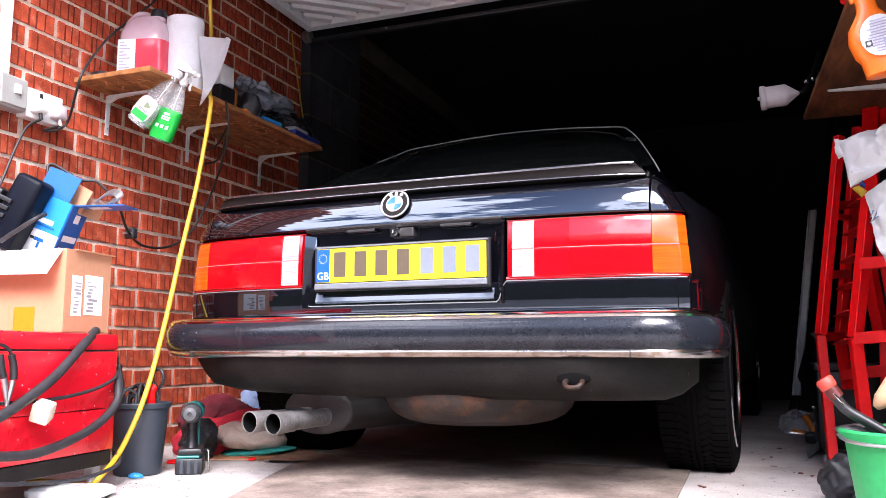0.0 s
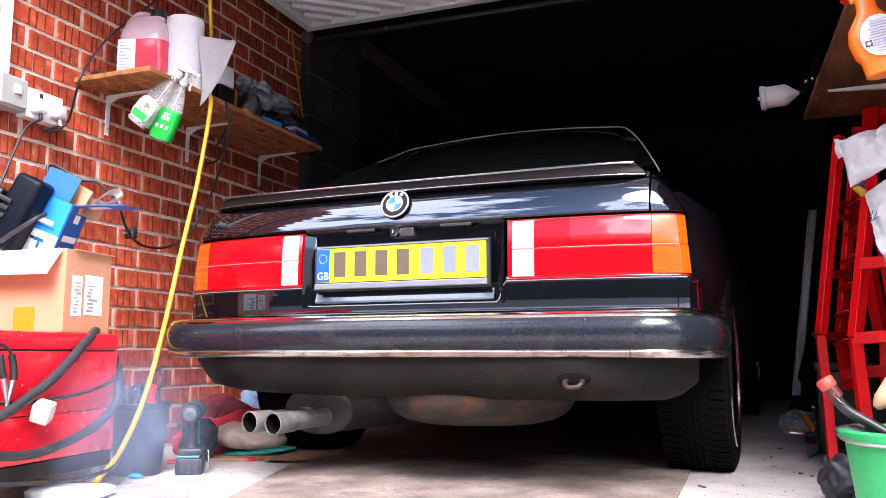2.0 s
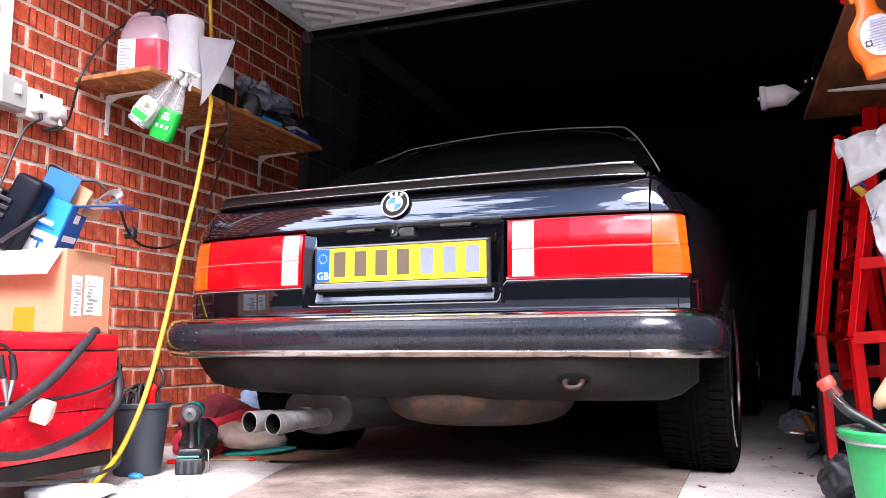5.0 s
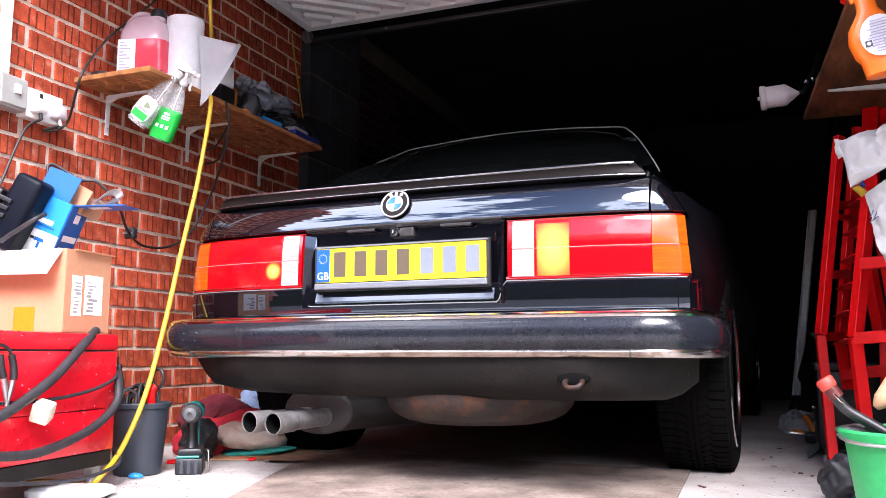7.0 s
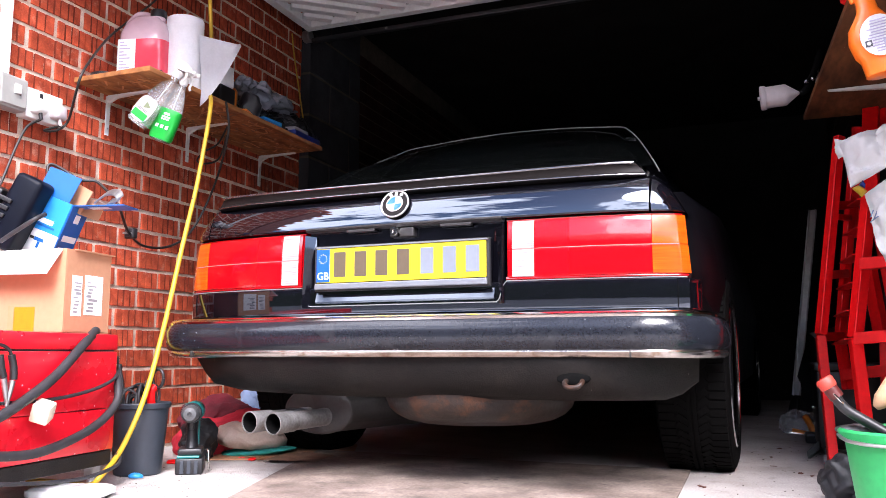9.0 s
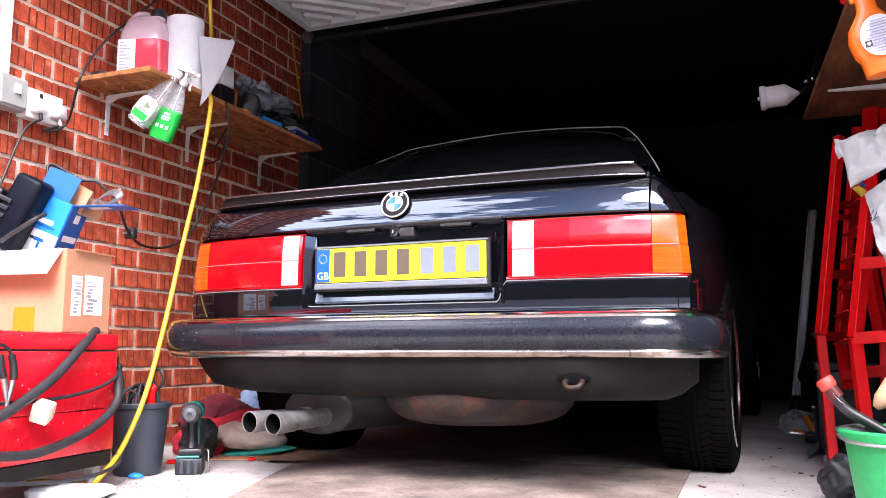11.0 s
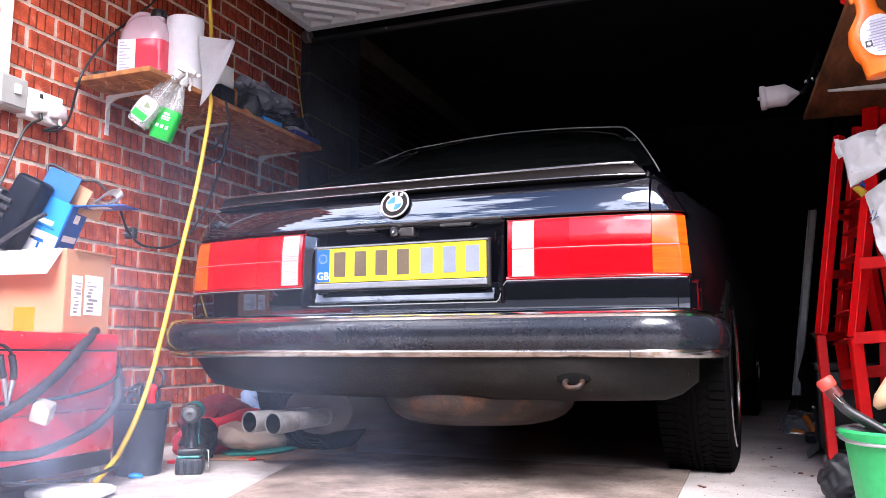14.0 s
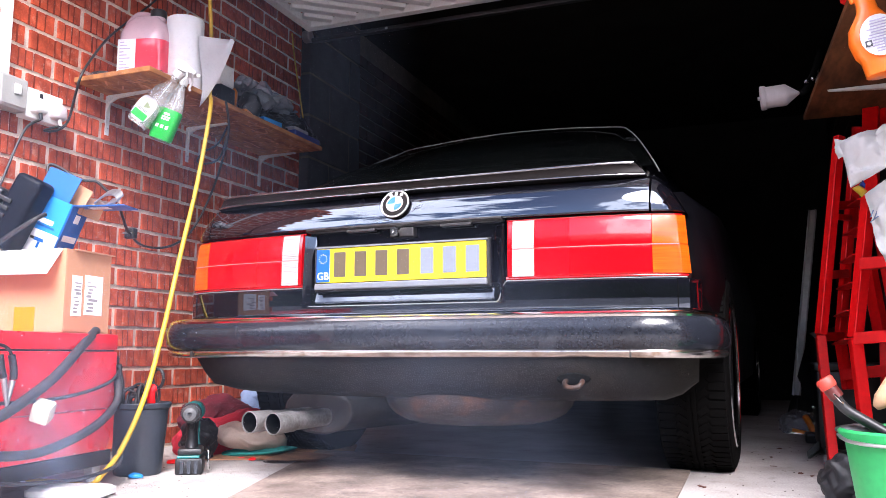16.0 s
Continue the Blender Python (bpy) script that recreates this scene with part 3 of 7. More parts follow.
def build_car():
    car = CAR
    # lower body: loft of half sections from tail to nose
    st = [  # v, half width, top of shoulder, deck top, sill
        (0.118, 0.768, 0.715, 0.765, 0.46),
        (0.16, 0.786, 0.728, 0.780, 0.46),
        (0.25, 0.798, 0.752, 0.808, 0.45),
        (0.50, 0.808, 0.795, 0.862, 0.40),
        (0.95, 0.820, 0.845, 0.900, 0.22),
        (1.60, 0.823, 0.850, 0.900, 0.20),
        (2.30, 0.823, 0.850, 0.900, 0.20),
        (2.80, 0.820, 0.830, 0.890, 0.20),
        (3.40, 0.810, 0.790, 0.850, 0.22),
        (3.80, 0.790, 0.740, 0.800, 0.25),
        (3.93, 0.740, 0.680, 0.730, 0.28),
    ]
    rings = []
    for v, h, sh, dk, sl in st:
        rings.append(mirror_ring([(0.0, v, sl), (h * 0.88, v, sl), (h * 0.965, v, sl + 0.05), (h * 0.985, v, max(0.45, sl + 0.06)), (h, v, 0.56), (h * 0.985, v, 0.66), (h * 0.955, v, sh - 0.012), (h * 0.93, v, sh + 0.008), (h * 0.88, v, dk - 0.014), (h * 0.55, v, dk), (0.02, v, dk + 0.006)]))
    b = loft(rings)
    body = part("body", b, M_DUSTY, car, "dusty black paint", 35)
    # greenhouse
    gh = [(0.42, 0.645, 0.635, 0.885, 0.896), (0.75, 0.68, 0.565, 0.90, 1.06), (1.10, 0.66, 0.455, 0.90, 1.235), (1.30, 0.645, 0.46, 0.90, 1.262), (1.75, 0.645, 0.50, 0.90, 1.29), (2.10, 0.645, 0.50, 0.90, 1.28), (2.30, 0.645, 0.54, 0.90, 1.25), (2.85, 0.65, 0.64, 0.89, 0.905)]
    rings = []
    for v, hb, ht, zb, zt in gh:
        rings.append(mirror_ring([(0.0, v, zb - 0.02), (hb, v, zb - 0.02), (hb, v, zb), (ht, v, max(zb + 0.002, zt - 0.045)), (ht * 0.93, v, zt - 0.012), (ht * 0.5, v, zt + 0.004), (0.01, v, zt + 0.008)]))
    part("cabin", loft(rings), M_PAINT, car, "", 50)
    # rear screen and its seal
    def screen(k, off, t):
        b = bmesh.new()
        n = 16
        f = []
        for i in range(n + 1):
            q = i / n
            row = []
            for j in range(9):
                s = j / 8
                half = (0.636 - 0.186 * s) * k
                u = (2 * q - 1) * half
                v = 0.455 + 0.62 * s - off
                w = 0.914 + 0.312 * s + off * 1.6 - 0.03 * (abs(2 * q - 1) ** 3) * (0.3 + s) + 0.02 * math.sin(math.pi * s)
                row.append(b.verts.new((u, v, w)))
            f.append(row)
        for i in range(n):
            for j in range(8):
                b.faces.new((f[i][j], f[i + 1][j], f[i + 1][j + 1], f[i][j + 1]))
        bmesh.ops.solidify(b, geom=b.faces[:], thickness=t)
        return b
    glass = part("rear_window", screen(1.0, 0.012, 0.004), M_GLASS, car, "dark rear screen", 60)
    half = [(0.646, 0.495, 0.917), (0.593, 0.660, 1.013), (0.530, 0.838, 1.116), (0.478, 0.975, 1.186), (0.442, 1.025, 1.216), (0.36, 1.052, 1.232), (0.20, 1.060, 1.246)]
    rim = [(-u, v, w) for u, v, w in half] + [(0.0, 1.062, 1.252)] + half[::-1]
    part("seal", tube(rim, 0.0024, 8, 8), M_TRIM2, glass, "grey window seal", 60)
    # side glass
    for s in (-1, 1):
        b = loft([[(s * 0.640, 1.05, 0.915), (s * 0.640, 2.62, 0.915), (s * 0.530, 2.28, 1.195), (s * 0.462, 1.30, 1.195)], [(s * 0.648, 1.05, 0.915), (s * 0.648, 2.62, 0.915), (s * 0.538, 2.28, 1.195), (s * 0.470, 1.30, 1.195)]])
        part("side_window", b, M_GLASS, car)
    part("windscreen", loft([[(-0.6, 2.80, 0.93), (0.6, 2.80, 0.93), (0.5, 2.34, 1.25), (-0.5, 2.34, 1.25)], [(-0.6, 2.83, 0.935), (0.6, 2.83, 0.935), (0.5, 2.37, 1.257), (-0.5, 2.37, 1.257)]]), M_GLASS, car)
    # nose
    part("grille", box(-0.62, 0.62, 3.925, 3.95, 0.60, 0.70, 0.004), M_TRIM, car)
    for u in (-0.52, -0.36, 0.36, 0.52):
        part("headlight", lathe([(0.07, 0), (0.065, 0.012), (0.0, 0.02)], 20, m=pose(u, 3.95, 0.65, -90, 0, 0)), M_CHROME, car)
    part("front_bumper", box(-0.80, 0.80, 3.90, 4.02, 0.38, 0.50, 0.03, seg=3), M_BUMP, car, "", 40)

    # tail: boot lid with upper face that leans forward
    us = span(-0.677, 0.677, 40)
    lid = part("boot_lid", sheet(us, [(0.010, 0.716), (0.003, 0.7175), (0.000, 0.722), (0.001, 0.735), (0.005, 0.752), (0.011, 0.768), (0.018, 0.783), (0.0255, 0.797), (0.0315, 0.8075), (0.042, 0.8125), (0.07, 0.8155), (0.14, 0.822)], bow, 0.02), M_PAINT, car, "glossy black boot lid", 25)
    for s in (-1, 1):
        b = sheet([s * x for x in span(0.682, 0.760, 16)], [(0.010, 0.716), (0.004, 0.7175), (0.001, 0.722), (0.002, 0.735), (0.006, 0.752), (0.012, 0.768), (0.020, 0.783), (0.031, 0.797), (0.046, 0.807), (0.075, 0.813), (0.14, 0.815)], bow, 0.012)
        for q in b.verts:
            f = min(1.0, max(0.0, (abs(q.co.x) - 0.682) / 0.078))
            q.co.z = 0.716 + (q.co.z - 0.716) * (1 - 0.97 * f ** 1.7)
            q.co.y += 0.03 * f ** 4
        part("rear_wing_end", b, M_PAINT, car, "", 35)
    # spoiler: rubber lip with a glossy rolled edge on the lid, its ends cut on the slant
    us = span(-0.668, 0.668, 40)
    sbow = lambda u: bow(u) + 0.010 + 0.016 * (abs(u) / 0.668) ** 14
    b = sheet(us, [(0.050, 0.8125), (0.012, 0.813), (0.003, 0.8155), (0.001, 0.8185), (0.004, 0.8215), (0.007, 0.823), (0.006, 0.831), (0.003, 0.839), (0.000, 0.843), (0.003, 0.848), (0.014, 0.850), (0.06, 0.840), (0.13, 0.828)], sbow, 0.010)
    for q in b.verts:
        k = max(0.0, (q.co.z - 0.820) / 0.03)
        q.co.x *= 1 - 0.040 * k
        q.co.z -= 0.006 * k * (1 - min(1.0, abs(q.co.x) / 0.66) ** 2)
    sp = part("spoiler", b, M_SPOIL, car, "matt black rubber boot spoiler", 30)
    part("spoiler_edge", tube([(u, sbow(u) + 0.0035, 0.8475 - 0.006 * (1 - min(1.0, abs(u) / 0.66) ** 2)) for u in span(-0.640, 0.640, 30)], 0.0038, 8, 1), M_GLOSSEDGE, sp, "glossy rolled top edge", 60)
    part("spoiler_bead", tube([(u, sbow(u) + 0.002, 0.8165) for u in span(-0.666, 0.666, 30)], 0.0022, 8, 1), M_GLOSSEDGE, sp, "glossy lower bead", 60)
    # recess with plate
    part("plate_recess", sheet(span(-0.300, 0.300, 12), [(0.026, 0.486), (0.026, 0.720)], bow, 0.02), M_PAINT, car)
    for s, lo, hi in ((-1, -0.008, 0.008), (1, 0.004, 0.006)):
        b = loft([[(s * 0.266, 0.022, 0.492), (s * 0.290, 0.030, 0.492), (s * 0.304, lo, 0.492), (s * 0.302, lo - 0.002, 0.492)], [(s * 0.276, 0.024, 0.700), (s * 0.296, 0.030, 0.704), (s * 0.306, hi, 0.704), (s * 0.304, hi - 0.002, 0.704)]])
        part("recess_cheek", b, M_PAINT, car)
    part("recess_sill", sheet(span(-0.262, 0.280, 10), [(0.006, 0.503), (-0.001, 0.505), (-0.0025, 0.509), (0.0075, 0.534), (0.012, 0.536)], flat, 0.004), M_PAINT, car, "", 30)
    part("boot_handle_strip", sheet(span(-0.300, 0.300, 12), [(0.002, 0.712), (-0.004, 0.718), (0.0, 0.723)], bow, 0.03), M_TRIM, car)
    for u in (-0.12, 0.17):
        pl = part("plate_light", box(u - 0.045, u + 0.045, 0.000, 0.02, 0.704, 0.712, 0.002), M_TRIM, car)
    lock = part("boot_lock", box(-0.028, 0.045, 0.004, 0.03, 0.683, 0.710, 0.004), M_TRIM, car)
    part("lock_barrel", lathe([(0.0135, 0.0), (0.0135, 0.020), (0.011, 0.024), (0.004, 0.024), (0.003, 0.021)], 20, m=pose(-0.005, 0.004, 0.697, 90, 0, 0)), M_CHROME, lock, "chrome lock barrel", 40)
    # emblem: plain roundel
    tilt = pose(-0.012, 0.006, 0.776, 90 - 19, 0, 0)
    em = part("roundel", lathe([(0.0425, -0.004), (0.0425, 0.004), (0.041, 0.006), (0.039, 0.004), (0.0, 0.004)], 40, m=tilt, caps=False), M_SPOIL, car, "round chrome-rimmed badge with blue and white quarters", 40)
    part("chrome_rim", lathe([(0.0425, 0.002), (0.0435, 0.005), (0.0415, 0.0075), (0.0385, 0.005)], 40, m=tilt, caps=False), M_BRIGHT, em, "", 60)
    part("chrome_rim", lathe([(0.0245, 0.004), (0.0248, 0.0065), (0.0235, 0.0065), (0.0230, 0.004)], 40, m=tilt, caps=False), M_CHROME, em, "", 60)
    for q in range(4):
        b = bmesh.new()
        vs = [b.verts.new((0, 0, 0.0055))] + [b.verts.new((0.0232 * math.cos(a), 0.0232 * math.sin(a), 0.0055)) for a in span(q * math.pi / 2, (q + 1) * math.pi / 2, 8)]
        b.faces.new(vs)
        bmesh.ops.solidify(b, geom=b.faces[:], thickness=0.001)
        bmesh.ops.transform(b, verts=b.verts, matrix=tilt)
        part("quarter", b, M_LABEL if q % 2 == 0 else M_BLUE, em)
    for a in (60, 90, 120):
        part("badge_mark", box(-0.004, 0.004, 0.029, 0.036, 0.004, 0.0055, 0, m=tilt @ Matrix.Rotation(radians(a - 90), 4, "Z")), M_LABEL, em)
    # number plate: surround, yellow plate, blue band and bars for the characters
    np_ = part("number_plate", sheet(span(-0.262, 0.270, 4), [(-0.002, 0.538), (-0.006, 0.542), (-0.006, 0.664), (-0.002, 0.668)], flat, 0.014), M_TRIM, car, "yellow rear number plate in a black surround")
    PX = pose(0.004, -0.0065, 0.608)
    part("plate_face", box(-0.258, 0.258, -0.0030, 0, -0.0465, 0.0515, 0.002, m=PX), M_YELLOW, np_, "reflective yellow plate")
    part("blue_band", box(-0.2575, -0.215, -0.0045, -0.0032, -0.044, 0.049, 0.0004, m=PX), M_BLUEBAND, np_)
    part("plate_lip", box(-0.26, 0.262, -0.012, -0.002, -0.066, -0.049, 0.003, m=PX), M_GREYLIP, np_, "grey surround lip")
    part("plate_edge", box(-0.26, 0.262, -0.006, -0.001, 0.052, 0.0565, 0.001, m=PX), M_GREYLIP, np_)
    for k in range(12):
        a = 2 * math.pi * k / 12
        part("star_dot", lathe([(0.0016, 0), (0.0016, 0.0006)], 6, m=PX @ pose(-0.236 + 0.0125 * math.cos(a), -0.0046, 0.022 + 0.0125 * math.sin(a), 90, 0, 0)), M_YELLOW, np_)
    cu = bpy.data.curves.new("country_letters", "FONT")
    cu.body, cu.size, cu.align_x, cu.extrude = "GB", 0.030, "CENTER", 0.0003
    tmp = new("country_letters", cu)
    bpy.context.view_layer.update()
    me = bpy.data.meshes.new_from_object(tmp.evaluated_get(bpy.context.evaluated_depsgraph_get()))
    bpy.data.objects.remove(tmp)
    me.materials.clear()
    me.materials.append(M_LABEL)
    ob = new("country_letters", me)
    ob.parent, ob.matrix_basis = np_, PX @ pose(-0.236, -0.0049, -0.037, 90, 0, 0)
    # last three bars are paler: a reflection is painted into their colour
    for k, x in enumerate((-0.182, -0.116, -0.050, 0.016, 0.088, 0.154, 0.220)):
        part("plate_bar", box(x - 0.019, x + 0.019, -0.0042, -0.0031, -0.031, 0.040, 0.0004, m=PX), M_PLATEBAR if k < 4 else M_PLATEBARGLARE, np_)
    # lower tail panel
    wrapbow = lambda u: bow(u) + 0.05 * max(0.0, (abs(u) - 0.758) / 0.028) ** 2
    part("tail_panel", sheet(span(-0.786, 0.786, 72), [(0.012, 0.468), (0.006, 0.473), (0.005, 0.479), (0.004, 0.536), (0.0042, 0.5455), (0.006, 0.548), (0.012, 0.5495)], wrapbow, 0.03), M_PAINT, car, "", 30)
    for s in (-1, 1):
        part("panel_joint", tube([(s * 0.738, bow(0.738) + 0.0035, 0.476), (s * 0.738, bow(0.738) + 0.0035, 0.547)], 0.0011, 6, 2), M_SOOTSHADE, car)
        part("rubber_bead", tube([(s * 0.312, bow(0.31) + 0.004, 0.5505), (s * 0.302, 0.009, 0.538), (s * 0.292, 0.006, 0.505), (s * 0.284, 0.004, 0.4965)], 0.0014, 6, 4), M_TRIM2, car)
    part("rubber_bead", tube([(u, 0.003 + bow(u), 0.4965) for u in span(-0.284, 0.284, 8)], 0.0014, 6, 1), M_TRIM2, car)
    part("rubber_bead", tube([(u, bow(u) + 0.006, 0.5505) for u in span(0.31, 0.76, 16)], 0.0013, 6, 1), M_TRIM2, car)
    part("rubber_bead", tube([(-u, bow(u) + 0.006, 0.5505) for u in span(0.31, 0.76, 16)], 0.0013, 6, 1), M_TRIM2, car)
    for s in (-1, 1):
        tail_lamp(car, s)

    # bumper that wraps round the corners
    def wrap(half, back, corner, fwd, n=9):
        """Plan line from the offside round the tail to the nearside."""
        pts = [(half, fwd)]
        for i in range(n + 1):
            a = math.pi / 2 * i / n
            pts.append((half - corner[0] * (1 - math.cos(a)), back(half - corner[0]) + corner[1] * (1 - math.sin(a))))
        inner = half - corner[0]
        for i in range(1, 12):
            u = inner - 2 * inner * i / 12
            pts.append((u, back(u) if abs(u) < inner else back(inner)))
        left = [(-u, v) for u, v in reversed(pts[:n + 2])]
        return pts + left
    backf = lambda u: -0.095 + 0.04 * (abs(u) / 0.8) ** 2
    line = wrap(0.832, backf, (0.19, 0.185), 0.42, 14)
    # profile offsets point outwards
    def outward(prof):
        rings = []
        P = [Vector(q) for q in line]
        for i, p in enumerate(P):
            t = (P[min(i + 1, len(P) - 1)] - P[max(i - 1, 0)]).normalized()
            o = Vector((t.y, -t.x))
            if o.dot(p - Vector((0, 0.6))) < 0:
                o = -o
            rings.append([(p.x + o.x * d, p.y + o.y * d, w) for d, w in prof])
        return loft(rings)
    bp = part("rear_bumper", outward([(-0.05, 0.365), (-0.008, 0.368), (0.000, 0.376), (0.006, 0.395), (0.006, 0.425), (0.000, 0.444), (-0.008, 0.452), (-0.05, 0.455)]), M_BUMP, car, "dusty dark rubber-faced bumper with chrome strips", 40)
    part("chrome_top", outward([(-0.06, 0.462), (-0.03, 0.466), (-0.012, 0.463), (-0.004, 0.455), (-0.006, 0.449), (-0.03, 0.452)]), M_CHROME, bp, "dulled chrome top strip", 50)
    for u in (-0.64, 0.64):
        part("strip_joint", box(u - 0.0012, u + 0.0012, backf(u) - 0.0055, backf(u) + 0.02, 0.353, 0.3705), M_SIL, bp)
    part("chrome_bottom", outward([(-0.06, 0.350), (-0.02, 0.350), (-0.006, 0.356), (-0.002, 0.366), (-0.006, 0.372), (-0.03, 0.366)]), M_RUSTCHROME, bp, "rust-spotted chrome bottom strip", 50)
    # valance under the bumper
    vus = span(-0.70, 0.785, 38)
    b = bmesh.new()
    prof = [(0.0, 0.362), (-0.004, 0.34), (0.008, 0.295), (0.025, 0.258), (0.06, 0.244)]
    f = []
    for u in vus:
        e = max(0.0, (abs(u) - 0.45) / 0.27)
        row = []
        for k, (v, w) in enumerate(prof):
            lift = 0.020 * (abs(u) / 0.7) ** 2 if u < 0 else 0.004 * (u / 0.7) ** 2 + 0.045 * max(0.0, (u - 0.70) / 0.085) ** 2
            uu = u * (1 - 0.03 * k * (1 if u < 0 else 0.12) * min(1, e + 0.2))
            row.append(b.verts.new((uu, v - 0.06 + 0.085 * e * e, w + lift * (k / 4))))
        f.append(row)
    for i in range(len(vus) - 1):
        for k in range(4):
            b.faces.new((f[i][k], f[i + 1][k], f[i + 1][k + 1], f[i][k + 1]))
    bmesh.ops.solidify(b, geom=b.faces[:], thickness=-0.006)
    val = part("rear_valance", b, M_VAL, car, "dull grey-black valance with stone chips", 50)
    te = part("tow_eye", tube([(0.486, -0.045, 0.298), (0.482, -0.070, 0.293), (0.488, -0.082, 0.284), (0.503, -0.085, 0.281), (0.518, -0.082, 0.284), (0.524, -0.070, 0.293), (0.520, -0.045, 0.298)], 0.0062, 10, 6), M_UNDER, car, "dark steel towing eye", 60)
    # dark lump stands in for the shade of the eye's recess
    part("tow_pocket", lumpy(ball((0.042, 0.006, 0.015), 3, m=Matrix.Translation((0.502, -0.0545, 0.300))), 0.003, 30, 2.0), M_SOOTSHADE, te, "dark lump painting in the recess's shade behind the eye", 60)
    # underside
    part("floor_pan", box(-0.62, 0.62, 0.42, 3.7, 0.24, 0.30, 0.01), M_INT, car)
    part("rear_axle", tube([(-0.62, 0.74, 0.29), (-0.2, 0.70, 0.27), (0.2, 0.70, 0.27), (0.62, 0.74, 0.29)], 0.035, 10, 4), M_UNDER, car, "", 60)
    part("spare_wheel_well", lathe([(0.0, 0.178), (0.12, 0.179), (0.175, 0.183), (0.215, 0.192), (0.245, 0.207), (0.264, 0.226), (0.274, 0.25), (0.278, 0.30)], 48, m=Matrix.Translation((0.150, 0.245, -0.014)), caps=False), M_UNDER, car, "rust-edged spare wheel well", 40)
    # silencer lies across the car
    tilt = pose(-0.345, 0.150, 0.192, 0, 0, -12) @ Matrix.Rotation(radians(90), 4, "X") @ Matrix.Diagonal((1.36, 0.70, 1, 1))
    part("silencer", lathe([(0.0, 0.0), (0.090, 0.0), (0.100, -0.006), (0.102, -0.012), (0.097, -0.018), (0.097, -0.42), (0.102, -0.43), (0.09, -0.44), (0.0, -0.44)], 40, m=tilt, caps=False), M_SIL, car, "dark steel oval silencer box", 40)
    for u1, w1, u0 in ((-0.338, 0.170, -0.300), (-0.416, 0.172, -0.370)):
        a0, a1 = Vector((u0, 0.175, 0.176)), Vector((u1, -0.085, w1))
        m = Matrix.Translation(a1) @ (a1 - a0).to_track_quat("Z", "Y").to_matrix().to_4x4()
        prof = [(0.026, -0.255), (0.026, -0.085), (0.0290, -0.080), (0.0300, -0.02), (0.0305, 0.0), (0.0280, 0.0005), (0.0276, -0.003)]
        tp = part("tailpipe", lathe(prof, 32, m=m, caps=False), M_PIPE, car, "grey weathered exhaust tailpipe", 40)
        part("pipe_bore", lathe([(0.0277, -0.002), (0.0270, -0.03), (0.0265, -0.07), (0.0, -0.08)], 32, m=m, caps=False), M_SOOTSHADE, tp)
    for u, v in ((-0.705, 0.78), (0.714, 0.78), (-0.70, 3.33), (0.70, 3.33)):
        car_wheel(car, u, v)


M_TRIM2 = mat("grey_seal_rubber", (0.22, 0.22, 0.21), 0.35, var=0.1)
M_PLATEBARGLARE = mat("plate_bar_glare", (0.17, 0.19, 0.23), 0.35, var=0.1)
M_BRIGHT = mat("bright_trim", (0.85, 0.85, 0.86), 0.35, 0.6, var=0.05)
M_GREYLIP = mat("grey_plate_surround", (0.16, 0.17, 0.19), 0.3, var=0.1)
build_car()


# ---- things along the brick wall ----
def wpart(name, bm, material, parent, label="", smooth=None):
    """A part given in world metres."""
    root = parent
    while root.parent:
        root = root.parent
    bmesh.ops.transform(bm, verts=bm.verts, matrix=root.matrix_basis.inverted())
    return part(name, bm, material, parent, label, smooth)


